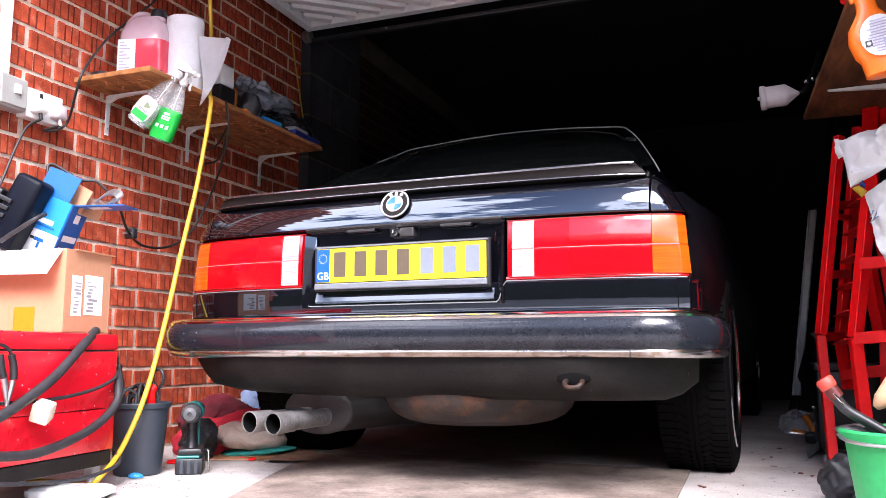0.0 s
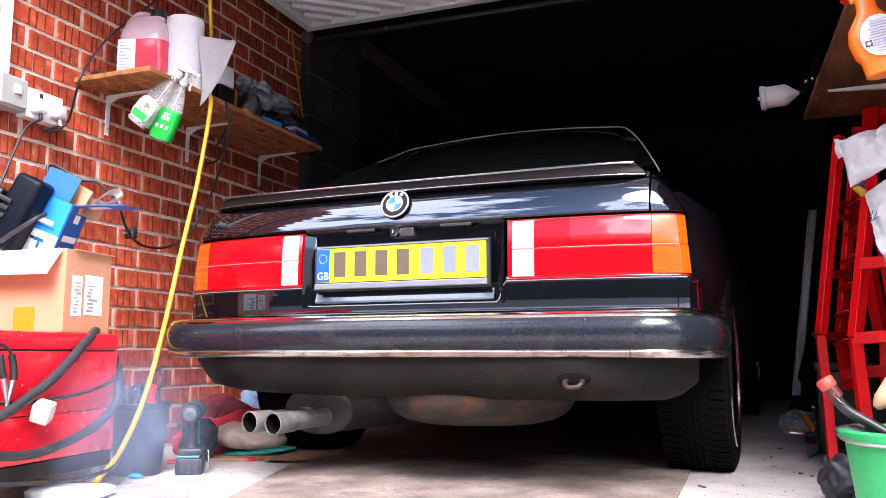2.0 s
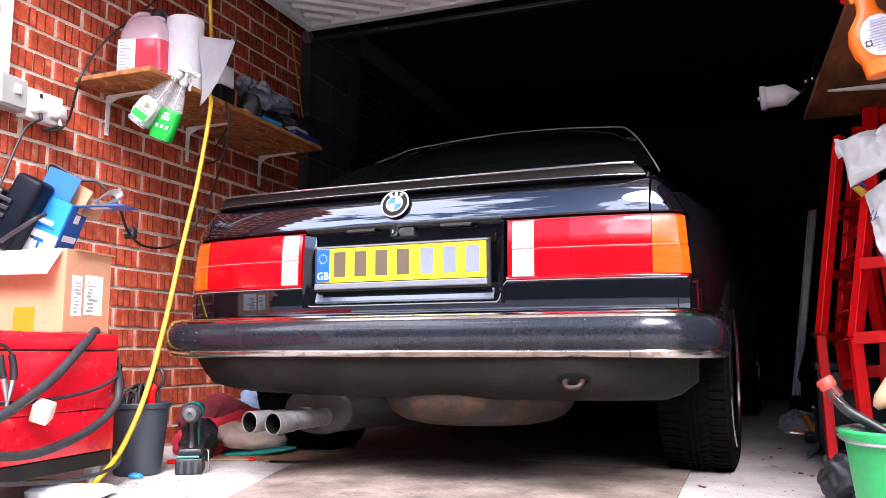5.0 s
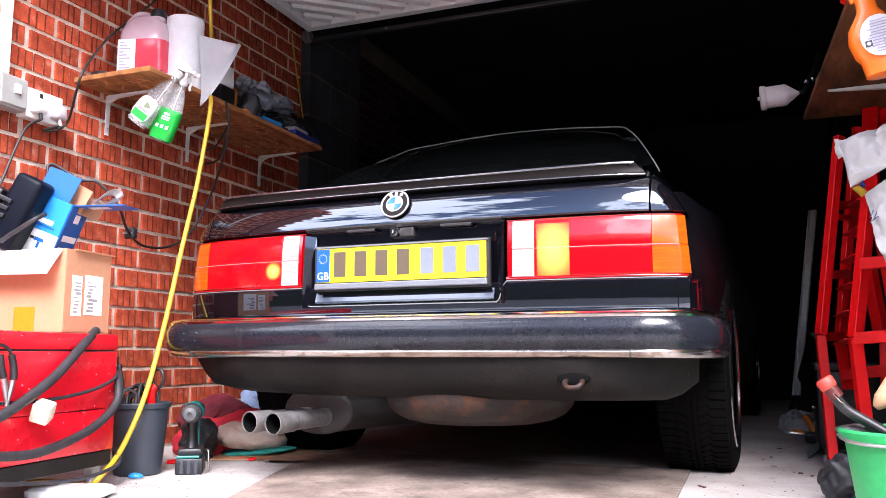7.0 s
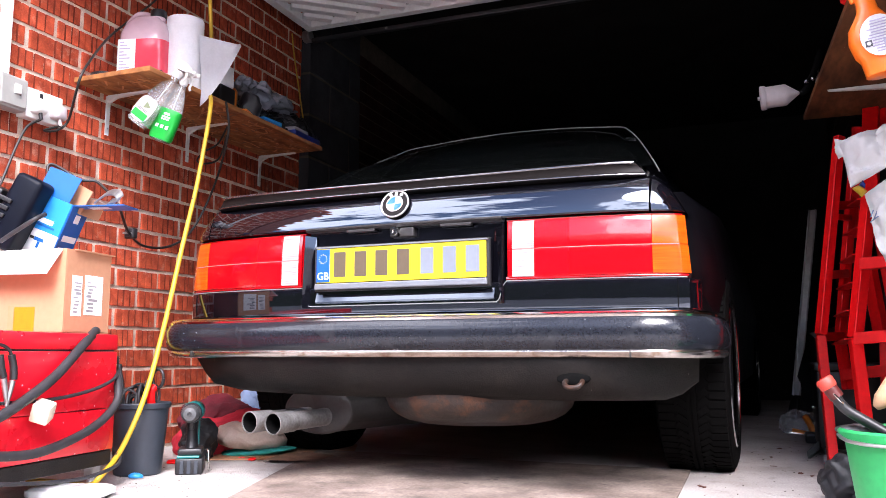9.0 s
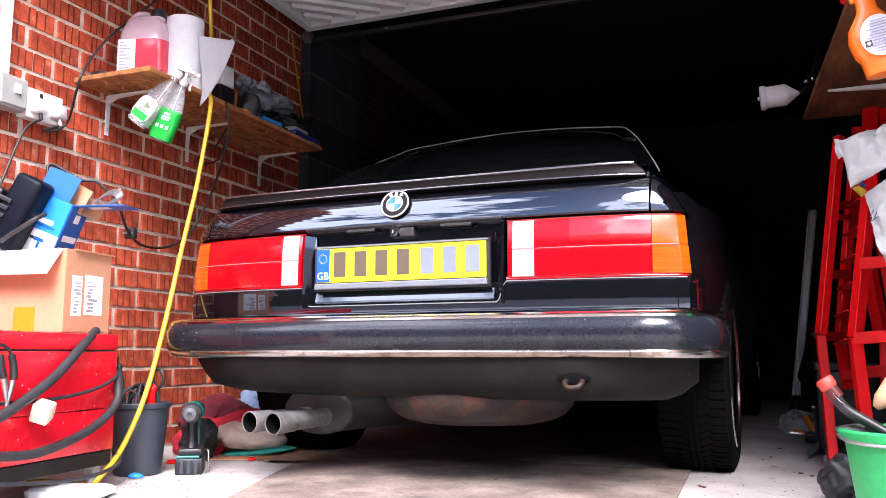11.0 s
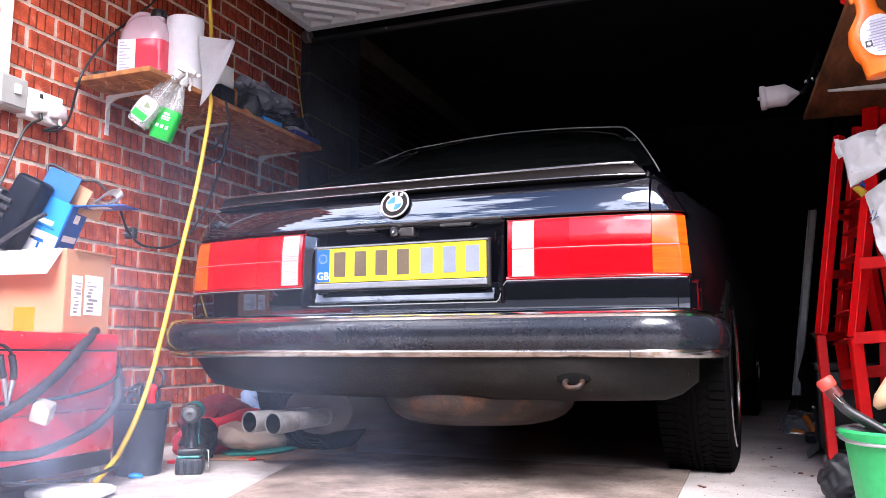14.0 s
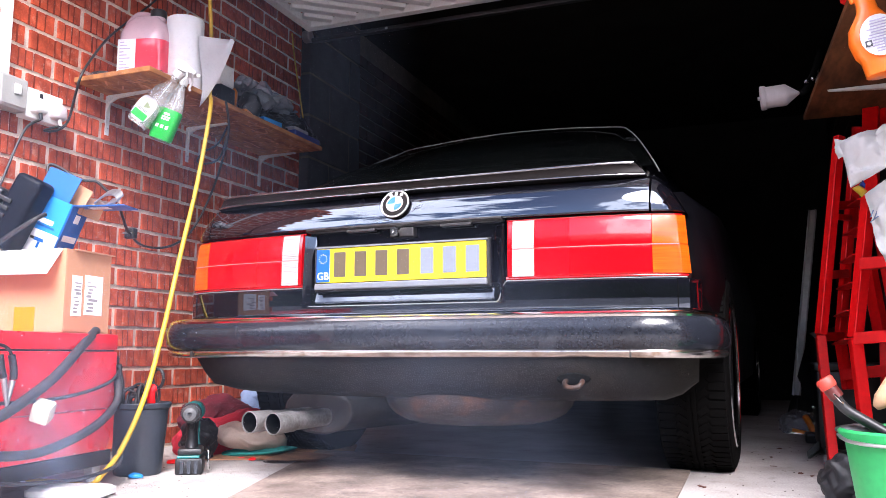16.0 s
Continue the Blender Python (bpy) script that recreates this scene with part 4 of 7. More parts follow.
def electrics():
    t = thing("cable_trunking", pose(0.012, -0.652, 1.235), "white plastic cable trunking on the brick wall", "trunking")
    wpart("trunking_base", box(0.004, 0.02, -0.668, -0.636, 1.235, 2.3, 0.002), M_WHITE, t)
    wpart("trunking_cover", box(0.021, 0.026, -0.666, -0.638, 1.235, 2.3, 0.002), M_WHITE, t)
    s = thing("wall_switch", pose(0.005, -0.64, 1.15), "grey metal-clad switch with a white rocker", "switch")
    wpart("switch_box", box(0.004, 0.055, -0.70, -0.588, 1.125, 1.232, 0.008), M_GREY, s)
    wpart("switch_plate", box(0.0555, 0.062, -0.692, -0.596, 1.133, 1.224, 0.003), M_GREY, s)
    wpart("rocker", box(0.0625, 0.070, -0.648, -0.624, 1.172, 1.204, 0.003), M_WHITE, s, "white rocker")
    d = thing("double_socket", pose(0.005, -0.53, 1.13), "white plastic double socket on the wall, both outlets used", "socket")
    wpart("back_box", box(0.004, 0.04, -0.586, -0.444, 1.118, 1.213, 0.004), M_WHITE, d)
    wpart("face_plate", box(0.0405, 0.049, -0.588, -0.442, 1.116, 1.215, 0.004), M_WHITE, d)
    wpart("switch_rocker", box(0.0495, 0.055, -0.540, -0.528, 1.188, 1.204, 0.002), M_BLACK, d, "dark rocker")
    wpart("switch_rocker", box(0.0495, 0.055, -0.486, -0.474, 1.188, 1.204, 0.002), M_WHITE, d)
    for y, mt, lab in ((-0.548, M_WHITE, "white three-pin plug with a black cable"), (-0.470, M_MILK, "cream three-pin plug with a black cable")):
        p = thing("plug", pose(0.05, y, 1.15), lab, "plug", "plugs in the double socket")
        wpart("plug_body", loft([[(x, y + a * k, 1.158 + b * k) for a, b in ((-0.026, -0.02), (-0.02, -0.026), (0.02, -0.026), (0.026, -0.02), (0.022, 0.024), (-0.022, 0.024))] for x, k in ((0.05, 1.0), (0.066, 1.0), (0.078, 0.85), (0.082, 0.6))]), mt, p, "", 50)
        wpart("cord_grip", tube([(0.068, y, 1.136), (0.070, y, 1.122), (0.072, y + 0.002, 1.112)], 0.0065, 8, 4), M_BLACK if mt == M_WHITE else mt, p, "", 60)
    solo("cable", tube([(0.07, -0.548, 1.112), (0.075, -0.601, 1.074), (0.080, -0.642, 0.996), (0.085, -0.686, 0.883), (0.090, -0.737, 0.770)], 0.0042, 8, 8), M_BLACKCABLE, Matrix(), "black mains cable hanging from a wall plug", "cable", smooth=60)
    solo("cable", tube([(0.07, -0.470, 1.112), (0.070, -0.531, 1.081), (0.070, -0.482, 1.094), (0.080, -0.447, 1.133), (0.170, -0.507, 1.202), (0.200, -0.509, 1.273), (0.120, -0.347, 1.441), (0.060, -0.209, 1.559), (0.040, -0.104, 1.655), (0.030, 0.010, 1.771), (0.030, 0.070, 1.883)], 0.0042, 8, 8), M_BLACKCABLE, Matrix(), "black mains cable looped up the brick wall", "cable", smooth=60)


electrics()


def shelf_bracket(name, m):
    b = thing(name, m, "white pressed steel shelf bracket screwed to the wall", "bracket", "brackets under the wall shelf")
    def rail(pts, w):
        return loft([[(x, y0, z) for x, z in pts] for y0 in (-w / 2, w / 2)])
    part("upright", rail([(0.004, -0.148), (0.009, -0.150), (0.012, -0.02), (0.03, -0.004), (0.004, -0.004)], 0.018), M_WHITE, b)
    part("arm", rail([(0.0125, -0.022), (0.03, -0.014), (0.20, -0.006), (0.205, -0.002), (0.012, -0.002)], 0.017), M_WHITE, b)
    part("gusset", rail([(0.012, -0.055), (0.02, -0.03), (0.055, -0.014), (0.05, -0.0085), (0.012, -0.012)], 0.006), M_WHITE, b)
    for z in (-0.03, -0.125):
        part("screw", lathe([(0.0035, 0.0), (0.003, 0.0015)], 10, m=pose(0.0122, 0, z, 0, 90, 0)), M_STEEL, b)
    return b


def wall_shelf():
    s = thing("wall_shelf", pose(0.17, 0.2, 1.305), "rough OSB wall shelf on white brackets, full of supplies", "shelf")
    b = box(0.006, 0.335, -0.362, 0.80, 1.305, 1.323, 0.0015, seg=1)
    wpart("board", b, M_OSB, s, "raw OSB board")
    rng = random.Random(2)
    # loose strands of the board's underside
    b = bmesh.new()
    for k in range(260):
        x, y = rng.uniform(0.03, 0.31), rng.uniform(-0.34, 0.78)
        L, w = rng.uniform(0.02, 0.06), rng.uniform(0.004, 0.011)
        box(-L / 2, L / 2, -w / 2, w / 2, -0.0006, 0.0004, 0, b, pose(x, y, 1.3047, 0, 0, rng.gauss(90, 45)))
    st = wpart("strand", b, M_STRAND, s, "flattened wood strands")
    st["kind"] = "stuff"
    for y in (-0.2, 0.25, 0.778):
        shelf_bracket("shelf_bracket", pose(0, y, 1.305))


M_STRAND = mat("osb_strand", (0.48, 0.21, 0.08), 0.75, var=0.25, scale=30, isl=0.5)
wall_shelf()
SH = 1.3235


def coolant_jug():
    j = thing("coolant_jug", pose(0.15, -0.17, SH), "translucent plastic jug half full of red coolant on the shelf", "jug")
    def ring(z, k, kx=1.0):
        pts = []
        for i in range(24):
            a = 2 * math.pi * i / 24
            c, s = math.cos(a), math.sin(a)
            pts.append((0.092 * kx * k * math.copysign(abs(c) ** 0.55, c), 0.072 * k * math.copysign(abs(s) ** 0.55, s), z))
        return pts
    part("liquid_body", loft([ring(0.0, 0.93), ring(0.006, 1.0), ring(0.165, 1.0)]), M_PINK, j, "red coolant behind clear plastic", 45)
    part("upper_body", loft([ring(0.1655, 1.0), ring(0.20, 0.98), ring(0.235, 0.82), ring(0.262, 0.55)]), M_JUGTOP, j, "pale pink empty upper part", 45)
    part("neck", lathe([(0.026, 0.255), (0.026, 0.282)], 20, m=pose(0.035, 0, 0)), M_JUGTOP, j, "", 40)
    part("cap", lathe([(0.029, 0.268), (0.029, 0.293), (0.026, 0.297)], 24, m=pose(0.035, 0, 0)), M_BLACK, j, "black screw cap", 40)
    part("handle", tube([(-0.075, 0, 0.20), (-0.08, 0, 0.245), (-0.04, 0, 0.285), (0.01, 0, 0.275), (0.03, 0, 0.255)], 0.013, 10, 6), M_JUGTOP, j, "", 60)
    part("label", sheet(span(-0.078, -0.010, 4), [(-0.0735, 0.035), (-0.0735, 0.165)], flat, 0.001), M_LABEL, j, "white printed label")
    for k in range(9):
        part("label_line", box(-0.07, -0.03 - 0.012 * (k % 3), -0.0748, -0.0738, 0.055 + k * 0.012, 0.059 + k * 0.012), M_LILAC, j)
    j.matrix_basis = pose(0.150, -0.165, SH, 0, 0, 14)
    tray = solo("oil_can_base", lathe([(0.045, 0), (0.048, 0.004), (0.048, 0.02), (0.04, 0.024)], 24), M_BLACK, pose(0.075, -0.29, SH), "round black plastic lid on the shelf edge", "lid", smooth=40)


M_LILAC = mat("lilac_print", (0.50, 0.46, 0.62), 0.6)
coolant_jug()


def paper_roll():
    m = pose(0.262, -0.10, SH)
    r = thing("paper_roll", m, "white paper towel roll standing on the shelf", "paper roll")
    n = 40
    b = lathe([(0.019, 0.0), (0.066, 0.0), (0.0675, 0.003), (0.0675, 0.266), (0.066, 0.269), (0.019, 0.269), (0.019, 0.0)], n, caps=False)
    part("roll", b, M_PAPER, r, "", 30)
    part("core", lathe([(0.0188, 0.001), (0.0188, 0.268), (0.017, 0.268), (0.017, 0.001)], 24, caps=False), M_CARD, r)
    return r


def towel_sheet():
    """The loose end of the paper: swings on the roll's side."""
    b = bmesh.new()
    n, k = 10, 12
    g = []
    for i in range(n + 1):
        s = i / n
        row = []
        for j in range(k + 1):
            q = j / k
            top = 0.196 - 0.036 * s + 0.005 * math.sin(math.pi * s)
            bot = -0.068 + 0.225 * s ** 1.15
            z = bot + (top - bot) * q
            row.append(b.verts.new((0.150 * s, 0.018 * math.sin(math.pi * s) * (0.4 + q) + 0.012 * math.sin(5 * q + 2 * s), z)))
        g.append(row)
    for i in range(n):
        for j in range(k):
            b.faces.new((g[i][j], g[i + 1][j], g[i + 1][j + 1], g[i][j + 1]))
    bmesh.ops.solidify(b, geom=b.faces[:], thickness=0.0008)
    return solo("towel_sheet", b, M_PAPER, pose(0.338, -0.100, SH, 0, 0, -14), "loose white paper towel sheet hanging from the roll", "paper towel", smooth=60)


paper_roll()
TOWEL = towel_sheet()


def spray_bottle(name, m, tint, label, lab_m):
    s = thing(name, m, label, "spray bottle", "spray bottles hung on the shelf edge")
    def ring(z, a, b_):
        return [(a * math.copysign(abs(math.cos(t)) ** 0.7, math.cos(t)), b_ * math.copysign(abs(math.sin(t)) ** 0.7, math.sin(t)), z) for t in [2 * math.pi * i / 20 for i in range(20)]]
    part("bottle", loft([ring(-0.245, 0.034, 0.022), ring(-0.235, 0.040, 0.026), ring(-0.14, 0.040, 0.026), ring(-0.10, 0.033, 0.023), ring(-0.05, 0.017, 0.016), ring(-0.03, 0.0135, 0.0135)]), M_CLEARPL, s, "clear plastic bottle", 50)
    if lab_m == M_GREENLABEL:
        part("label", loft([ring(-0.243, 0.036, 0.0235), ring(-0.234, 0.0412, 0.0272), ring(-0.139, 0.0412, 0.0272), ring(-0.132, 0.0392, 0.0262)], caps=False), lab_m, s, "bright green wrap-round label", 50)
    else:
        b = bmesh.new()
        b.faces.new([b.verts.new((0.035 * math.copysign(abs(math.cos(t)) ** 0.6, math.cos(t)), -0.0275, -0.186 + 0.047 * math.copysign(abs(math.sin(t)) ** 0.6, math.sin(t)))) for t in span(0, 2 * math.pi * 31 / 32, 31)])
        bmesh.ops.solidify(b, geom=b.faces[:], thickness=0.001)
        part("label", b, lab_m, s, "printed label with rounded corners")
        part("label", sheet(span(-0.036, 0.036, 4), [(0.0268, -0.232), (0.0268, -0.145)], flat, 0.001), tint, s)
    part("dip_tube", tube([(0, 0, -0.03), (0.002, 0, -0.12), (0.006, 0, -0.22)], 0.002, 6, 3), M_WHITE, s)
    part("collar", lathe([(0.0155, -0.032), (0.0165, -0.028), (0.0165, -0.010), (0.013, -0.006)], 20), M_WHITE, s, "", 40)
    part("spray_head", loft([[(x, y * w, z) for x, z in ((-0.030, 0.012), (-0.028, 0.024), (0.0, 0.030), (0.034, 0.024), (0.036, 0.012), (0.014, 0.002), (-0.014, -0.006))] for y, w in ((-0.009, 1), (0.009, 1))]), M_WHITE, s, "white trigger head", 40)
    part("trigger", tube([(0.020, 0, 0.006), (0.030, 0, -0.012), (0.028, 0, -0.032), (0.034, 0, -0.042)], 0.0045, 8, 4), M_WHITE, s, "", 60)
    part("nozzle", lathe([(0.008, 0), (0.008, 0.012), (0.006, 0.014)], 12, m=pose(0.036, 0, 0.018, 0, 90, 0)), M_WHITE, s)
    return s


def spray_bottles():
    rot = 20
    a = spray_bottle("spray_bottle", pose(0.358, -0.228, 1.348, 0, 38, rot), M_GREENLABEL, "clear spray bottle with white and green label on the shelf", M_LABEL)
    part("label_patch", box(-0.028, 0.028, -0.0296, -0.0284, -0.224, -0.199, 0.0005), M_GREENLABEL, a)
    part("label_patch", lathe([(0.015, 0), (0.015, 0.0008)], 3, m=pose(0.002, -0.0286, -0.172, 90, 0, 0)), M_OLIVE, a)
    for z in (-0.190, -0.194):
        part("label_line", box(-0.020, 0.018, -0.0294, -0.0286, z, z + 0.0018), M_INK, a)
    c = spray_bottle("spray_bottle", pose(0.350, -0.195, 1.335, 0, 20, rot), M_GREENLABEL, "clear spray bottle with bright green label on the shelf", M_GREENLABEL)
    for k, (x0, x1, z0, z1) in enumerate(((-0.008, 0.012, -0.156, -0.148), (-0.012, 0.018, -0.166, -0.160), (-0.012, 0.016, -0.174, -0.169), (-0.022, -0.012, -0.205, -0.193), (-0.004, 0.006, -0.205, -0.193), (0.014, 0.024, -0.205, -0.193))):
        part("label_mark", box(x0, x1, -0.0292, -0.0280, z0, z1), M_LABEL, c)


M_OLIVE = mat("photo_print", (0.28, 0.34, 0.18), 0.5, var=0.5, scale=60)
spray_bottles()


def crinkle(b, amount, scale, seed):
    """Sharp creases as in thin plastic."""
    b.normal_update()
    for v in b.verts:
        q = v.co * scale + Vector((seed, -seed, seed))
        v.co += v.normal * (abs(noise.noise(q)) * 2 - 0.4 + abs(noise.noise(q * 2.3)) * 0.8) * amount
    return b


def creased(b, amount, scale, seed):
    """Sharp ridges and flat facets, as in stiff thin plastic."""
    b.normal_update()
    for v in b.verts:
        q = v.co * scale + Vector((seed, -seed, seed))
        d1 = noise.voronoi(q)[0]
        d2 = noise.voronoi(q * 2.1)[0]
        v.co -= v.normal * ((d1[0] - 0.35) + (d2[0] - 0.35) * 0.45) * amount
    return b


def shelf_clutter():
    b = thing("white_tub", pose(0.178, 0.219, SH), "small white plastic tub with a black base on the shelf", "tub")
    part("tub", box(-0.045, 0.045, -0.045, 0.045, 1.446 - SH, 1.536 - SH, 0.008), M_WHITE, b, "", 40)
    part("base", box(-0.048, 0.048, -0.05, 0.05, 0.0, 1.4455 - SH, 0.006), M_BLACK, b)
    solo("sealant_tube", lathe([(0.016, 0), (0.018, 0.004), (0.018, 0.14), (0.012, 0.15), (0.006, 0.19)], 16), M_ORTAPE, pose(0.17, 0.33, SH), "orange plastic sealant tube standing on the shelf", "tube", smooth=40)
    g = ball((0.20, 0.11, 0.065), 5)
    lumpy(g, 0.03, 9, 3.0)
    creased(g, 0.055, 11, 3.0)
    solo("plastic_bag", g, M_SILVERBAG, pose(0.18, 0.52, 1.478, 0, 8, 84), "crumpled silver-grey plastic bag on a black sack", "bag", smooth=28)
    g = ball((0.07, 0.035, 0.03), 4)
    lumpy(g, 0.02, 20, 1.0)
    creased(g, 0.03, 22, 1.0)
    solo("plastic_bag", g, M_SILVERBAG, pose(0.215, 0.345, 1.497, 0, -14, 80), "pale crumpled bag corner resting on clutter", "bag", smooth=60)
    g = ball((0.30, 0.10, (1.462 - SH) * 0.62), 5)
    lumpy(g, 0.03, 12, 8.0)
    creased(g, 0.05, 12, 5.0)
    for v in g.verts:
        v.co.z = max(v.co.z, -(1.462 - SH) * 0.40)
    solo("dark_sack", g, M_RUBBLE, pose(0.20, 0.62, SH + (1.462 - SH) * 0.40 + 0.001, 0, 0, 84), "black crumpled plastic sack on the shelf", "bag", smooth=28)
    g = ball((0.05, 0.05, 0.07), 3)
    lumpy(g, 0.02, 18, 5.0)
    for v in g.verts:
        v.co.z = max(v.co.z, -0.055)
    solo("black_pouch", g, M_BLACK, pose(0.25, 0.335, SH + 0.06), "black fabric pouch on the shelf", "pouch", smooth=60)
    solo("blue_packet", box(-0.03, 0.03, -0.06, 0.06, 0, 0.028, 0.003), M_LBLUEBOX, pose(0.285, 0.42, SH, 0, 0, -6), "small light blue cardboard packet on the shelf", "packet")
    c = thing("blue_case", pose(0.28, 0.70, SH), "dark blue plastic case with a grey lid on the shelf", "case")
    part("case_base", box(-0.045, 0.05, -0.13, 0.085, 0, 0.026, 0.004), M_DEEPBLUE, c)
    part("case_lid", box(-0.04, 0.04, -0.12, 0.0, 0.0265, 0.045, 0.004), M_GREY, c)
    solo("stopper", lathe([(0.02, 0), (0.02, 0.03), (0.015, 0.035)], 16), M_REDLADDER, pose(0.20, 0.27, SH), "small red plastic stopper on the shelf", "stopper", smooth=40)
    solo("orange_clip", box(-0.012, 0.012, -0.04, 0.04, 0, 0.018, 0.004), M_ORTAPE, pose(0.30, 0.25, SH, 0, 0, 15), "small orange plastic clip on the shelf edge", "clip")
    rng = random.Random(7)
    for k in range(5):
        solo("curtain_ring", lathe([(0.009, -0.002), (0.011, 0), (0.009, 0.002), (0.0075, 0)], 12, caps=False), M_BLACK if k % 2 else M_WHITE, pose(0.29 + rng.uniform(-0.02, 0.02), -0.30 + 0.035 * k, SH + 0.011, 90, 0, rng.uniform(0, 90)), "small loose plastic ring on the shelf edge", "ring", "rings on the shelf edge")


M_DEEPBLUE = mat("deep_blue_plastic", (0.008, 0.02, 0.16), 0.35, var=0.15)
shelf_clutter()

# hanging hose, cord and cables
solo("air_hose", tube([(0.317, -0.045, 1.827), (0.317, -0.035, 1.695), (0.326, -0.024, 1.475), (0.350, -0.058, 1.325), (0.395, -0.110, 1.235), (0.420, -0.195, 0.955), (0.450, -0.300, 0.705), (0.480, -0.406, 0.443), (0.500, -0.498, 0.240), (0.520, -0.606, 0.097), (0.540, -0.704, 0.033), (0.511, -0.705, 0.012), (0.47, -0.715, 0.012), (0.38, -0.70, 0.012), (0.28, -0.70, 0.012)], 0.0076, 12, 10), M_HOSE, Matrix(), "yellow rubber air hose hanging down to the floor", "hose", smooth=60)
solo("yellow_cord", tube([(0.030, 1.000, 1.997), (0.030, 1.026, 1.885), (0.040, 1.100, 1.605), (0.020, 1.210, 1.407), (0.020, 1.270, 1.236), (0.020, 1.312, 1.075)], 0.004, 8, 6), M_HOSE, Matrix(), "thin yellow cord hanging against the wall", "cord", smooth=60)
solo("cable", tube([(0.345, 0.047, 1.318), (0.345, 0.070, 1.224), (0.300, 0.105, 1.126), (0.200, 0.172, 1.001), (0.150, 0.140, 0.863), (0.140, 0.066, 0.791), (0.140, -0.037, 0.754), (0.160, -0.163, 0.748), (0.220, -0.293, 0.771), (0.300, -0.411, 0.800), (0.360, -0.495, 0.824)], 0.0046, 8, 8), M_BLACKCABLE, Matrix(), "black cable drooping between the shelf and a box", "cable", smooth=60)
solo("cable", tube([(0.300, 0.121, 1.242), (0.200, 0.197, 1.202), (0.150, 0.174, 1.167), (0.120, 0.176, 1.135), (0.120, 0.233, 1.136), (0.200, 0.211, 1.147), (0.300, 0.122, 1.209)], 0.004, 8, 8), M_BLACKCABLE, Matrix(), "loop of black cable under the shelf", "cable", smooth=60)
_p = thing("cable_plug", pose(*(0.205, -0.266, 0.772)), "black plug on the drooping cable", "plug")
part("plug_body", box(-0.02, 0.02, -0.012, 0.012, -0.018, 0.018, 0.005), M_BLACK, _p)
for _dx in (-0.011, 0.0, 0.011):
    part("pin", box(_dx - 0.002, _dx + 0.002, -0.026, -0.012, -0.003, 0.003), M_STEEL, _p)


# ---- tool chest with its box ----
TB = pose(0.518, -0.637, 0, 0, 0, 7.3)


def tool_chest():
    t = thing("tool_chest", TB, "red enamelled steel tool chest with paint specks on black stand", "tool chest")
    L = 0.62
    def f(name, z0, z1, x0, m, lab=""):
        return part(name, box(-0.30, x0, -L, 0, z0, z1, 0.004), m, t, lab, 40)
    f("lid", 0.372, 0.415, 0.0, M_REDPAINT)
    part("lid_seam", box(-0.29, -0.006, -L + 0.01, -0.01, 0.368, 0.3725), M_BLACK, t)
    f("upper_drawer", 0.2135, 0.3675, 0.0, M_REDPAINT)
    f("lower_panel", 0.101, 0.212, 0.0, M_REDPAINT)
    part("plinth", box(-0.29, -0.004, -L + 0.005, -0.002, 0.060, 0.100, 0.003), M_VAL, t, "dark speckled plinth")
    part("corner_latch", box(-0.02, -0.004, 0.0005, 0.016, 0.33, 0.355, 0.003), M_BLACK, t)
    for x, y in ((-0.04, -0.03), (-0.26, -0.03), (-0.04, -L + 0.03), (-0.26, -L + 0.03)):
        ft = part("castor", box(x - 0.014, x + 0.014, y - 0.018, y + 0.018, 0.028, 0.0595, 0.003), M_STEEL, t)
        part("castor_wheel", lathe([(0.012, -0.008), (0.016, -0.005), (0.016, 0.005), (0.012, 0.008)], 16, m=pose(x, y, 0.016, 0, 90, 0)), M_WHITE, ft)


tool_chest()

solo("welding_cable", tube([(0.500, -0.704, 0.424), (0.545, -0.790, 0.386), (0.575, -0.902, 0.309), (0.595, -1.000, 0.258), (0.610, -1.087, 0.221), (0.620, -1.164, 0.200)], 0.0125, 12, 8), M_GREYCABLE, Matrix(), "thick dusty grey rubber cable across the tool chest", "cable", smooth=60)
solo("welding_cable", tube([(0.500, -0.621, 0.309), (0.535, -0.645, 0.263), (0.545, -0.663, 0.225), (0.555, -0.723, 0.184), (0.570, -0.813, 0.153), (0.590, -0.937, 0.130), (0.600, -1.026, 0.128), (0.620, -1.145, 0.141)], 0.0115, 12, 8), M_GREYCABLE, Matrix(), "thick dusty grey rubber cable looped below the chest", "cable", smooth=60)
solo("thin_cable", tube([(0.500, -0.617, 0.317), (0.530, -0.657, 0.294), (0.545, -0.729, 0.272), (0.560, -0.830, 0.256), (0.575, -0.932, 0.249), (0.585, -1.014, 0.248), (0.600, -1.124, 0.250)], 0.0045, 8, 8), M_GREYCABLE, Matrix(), "thin grey cable across the red chest", "cable", smooth=60)
solo("thin_cable", tube([(0.520, -0.605, 0.081), (0.550, -0.657, 0.058), (0.580, -0.797, 0.047), (0.600, -0.940, 0.056), (0.620, -1.083, 0.073), (0.630, -1.149, 0.083)], 0.005, 8, 8), M_GREYCABLE, Matrix(), "dusty cable lying near the floor by the chest", "cable", smooth=60)
M_CREAM = mat("dusty_cream_plastic", (0.74, 0.66, 0.50), 0.6, var=0.2, scale=40)
_k = thing("cube_plug", pose(*(0.600, -0.960, 0.224)), "pale dusty cube-shaped plug hanging on the chest", "plug")
part("cube", box(-0.022, 0.022, -0.022, 0.022, -0.024, 0.024, 0.006), M_CREAM, _k, "", 40)
_k.matrix_basis = pose(*(0.600, -0.960, 0.224), 22, 18, 30)


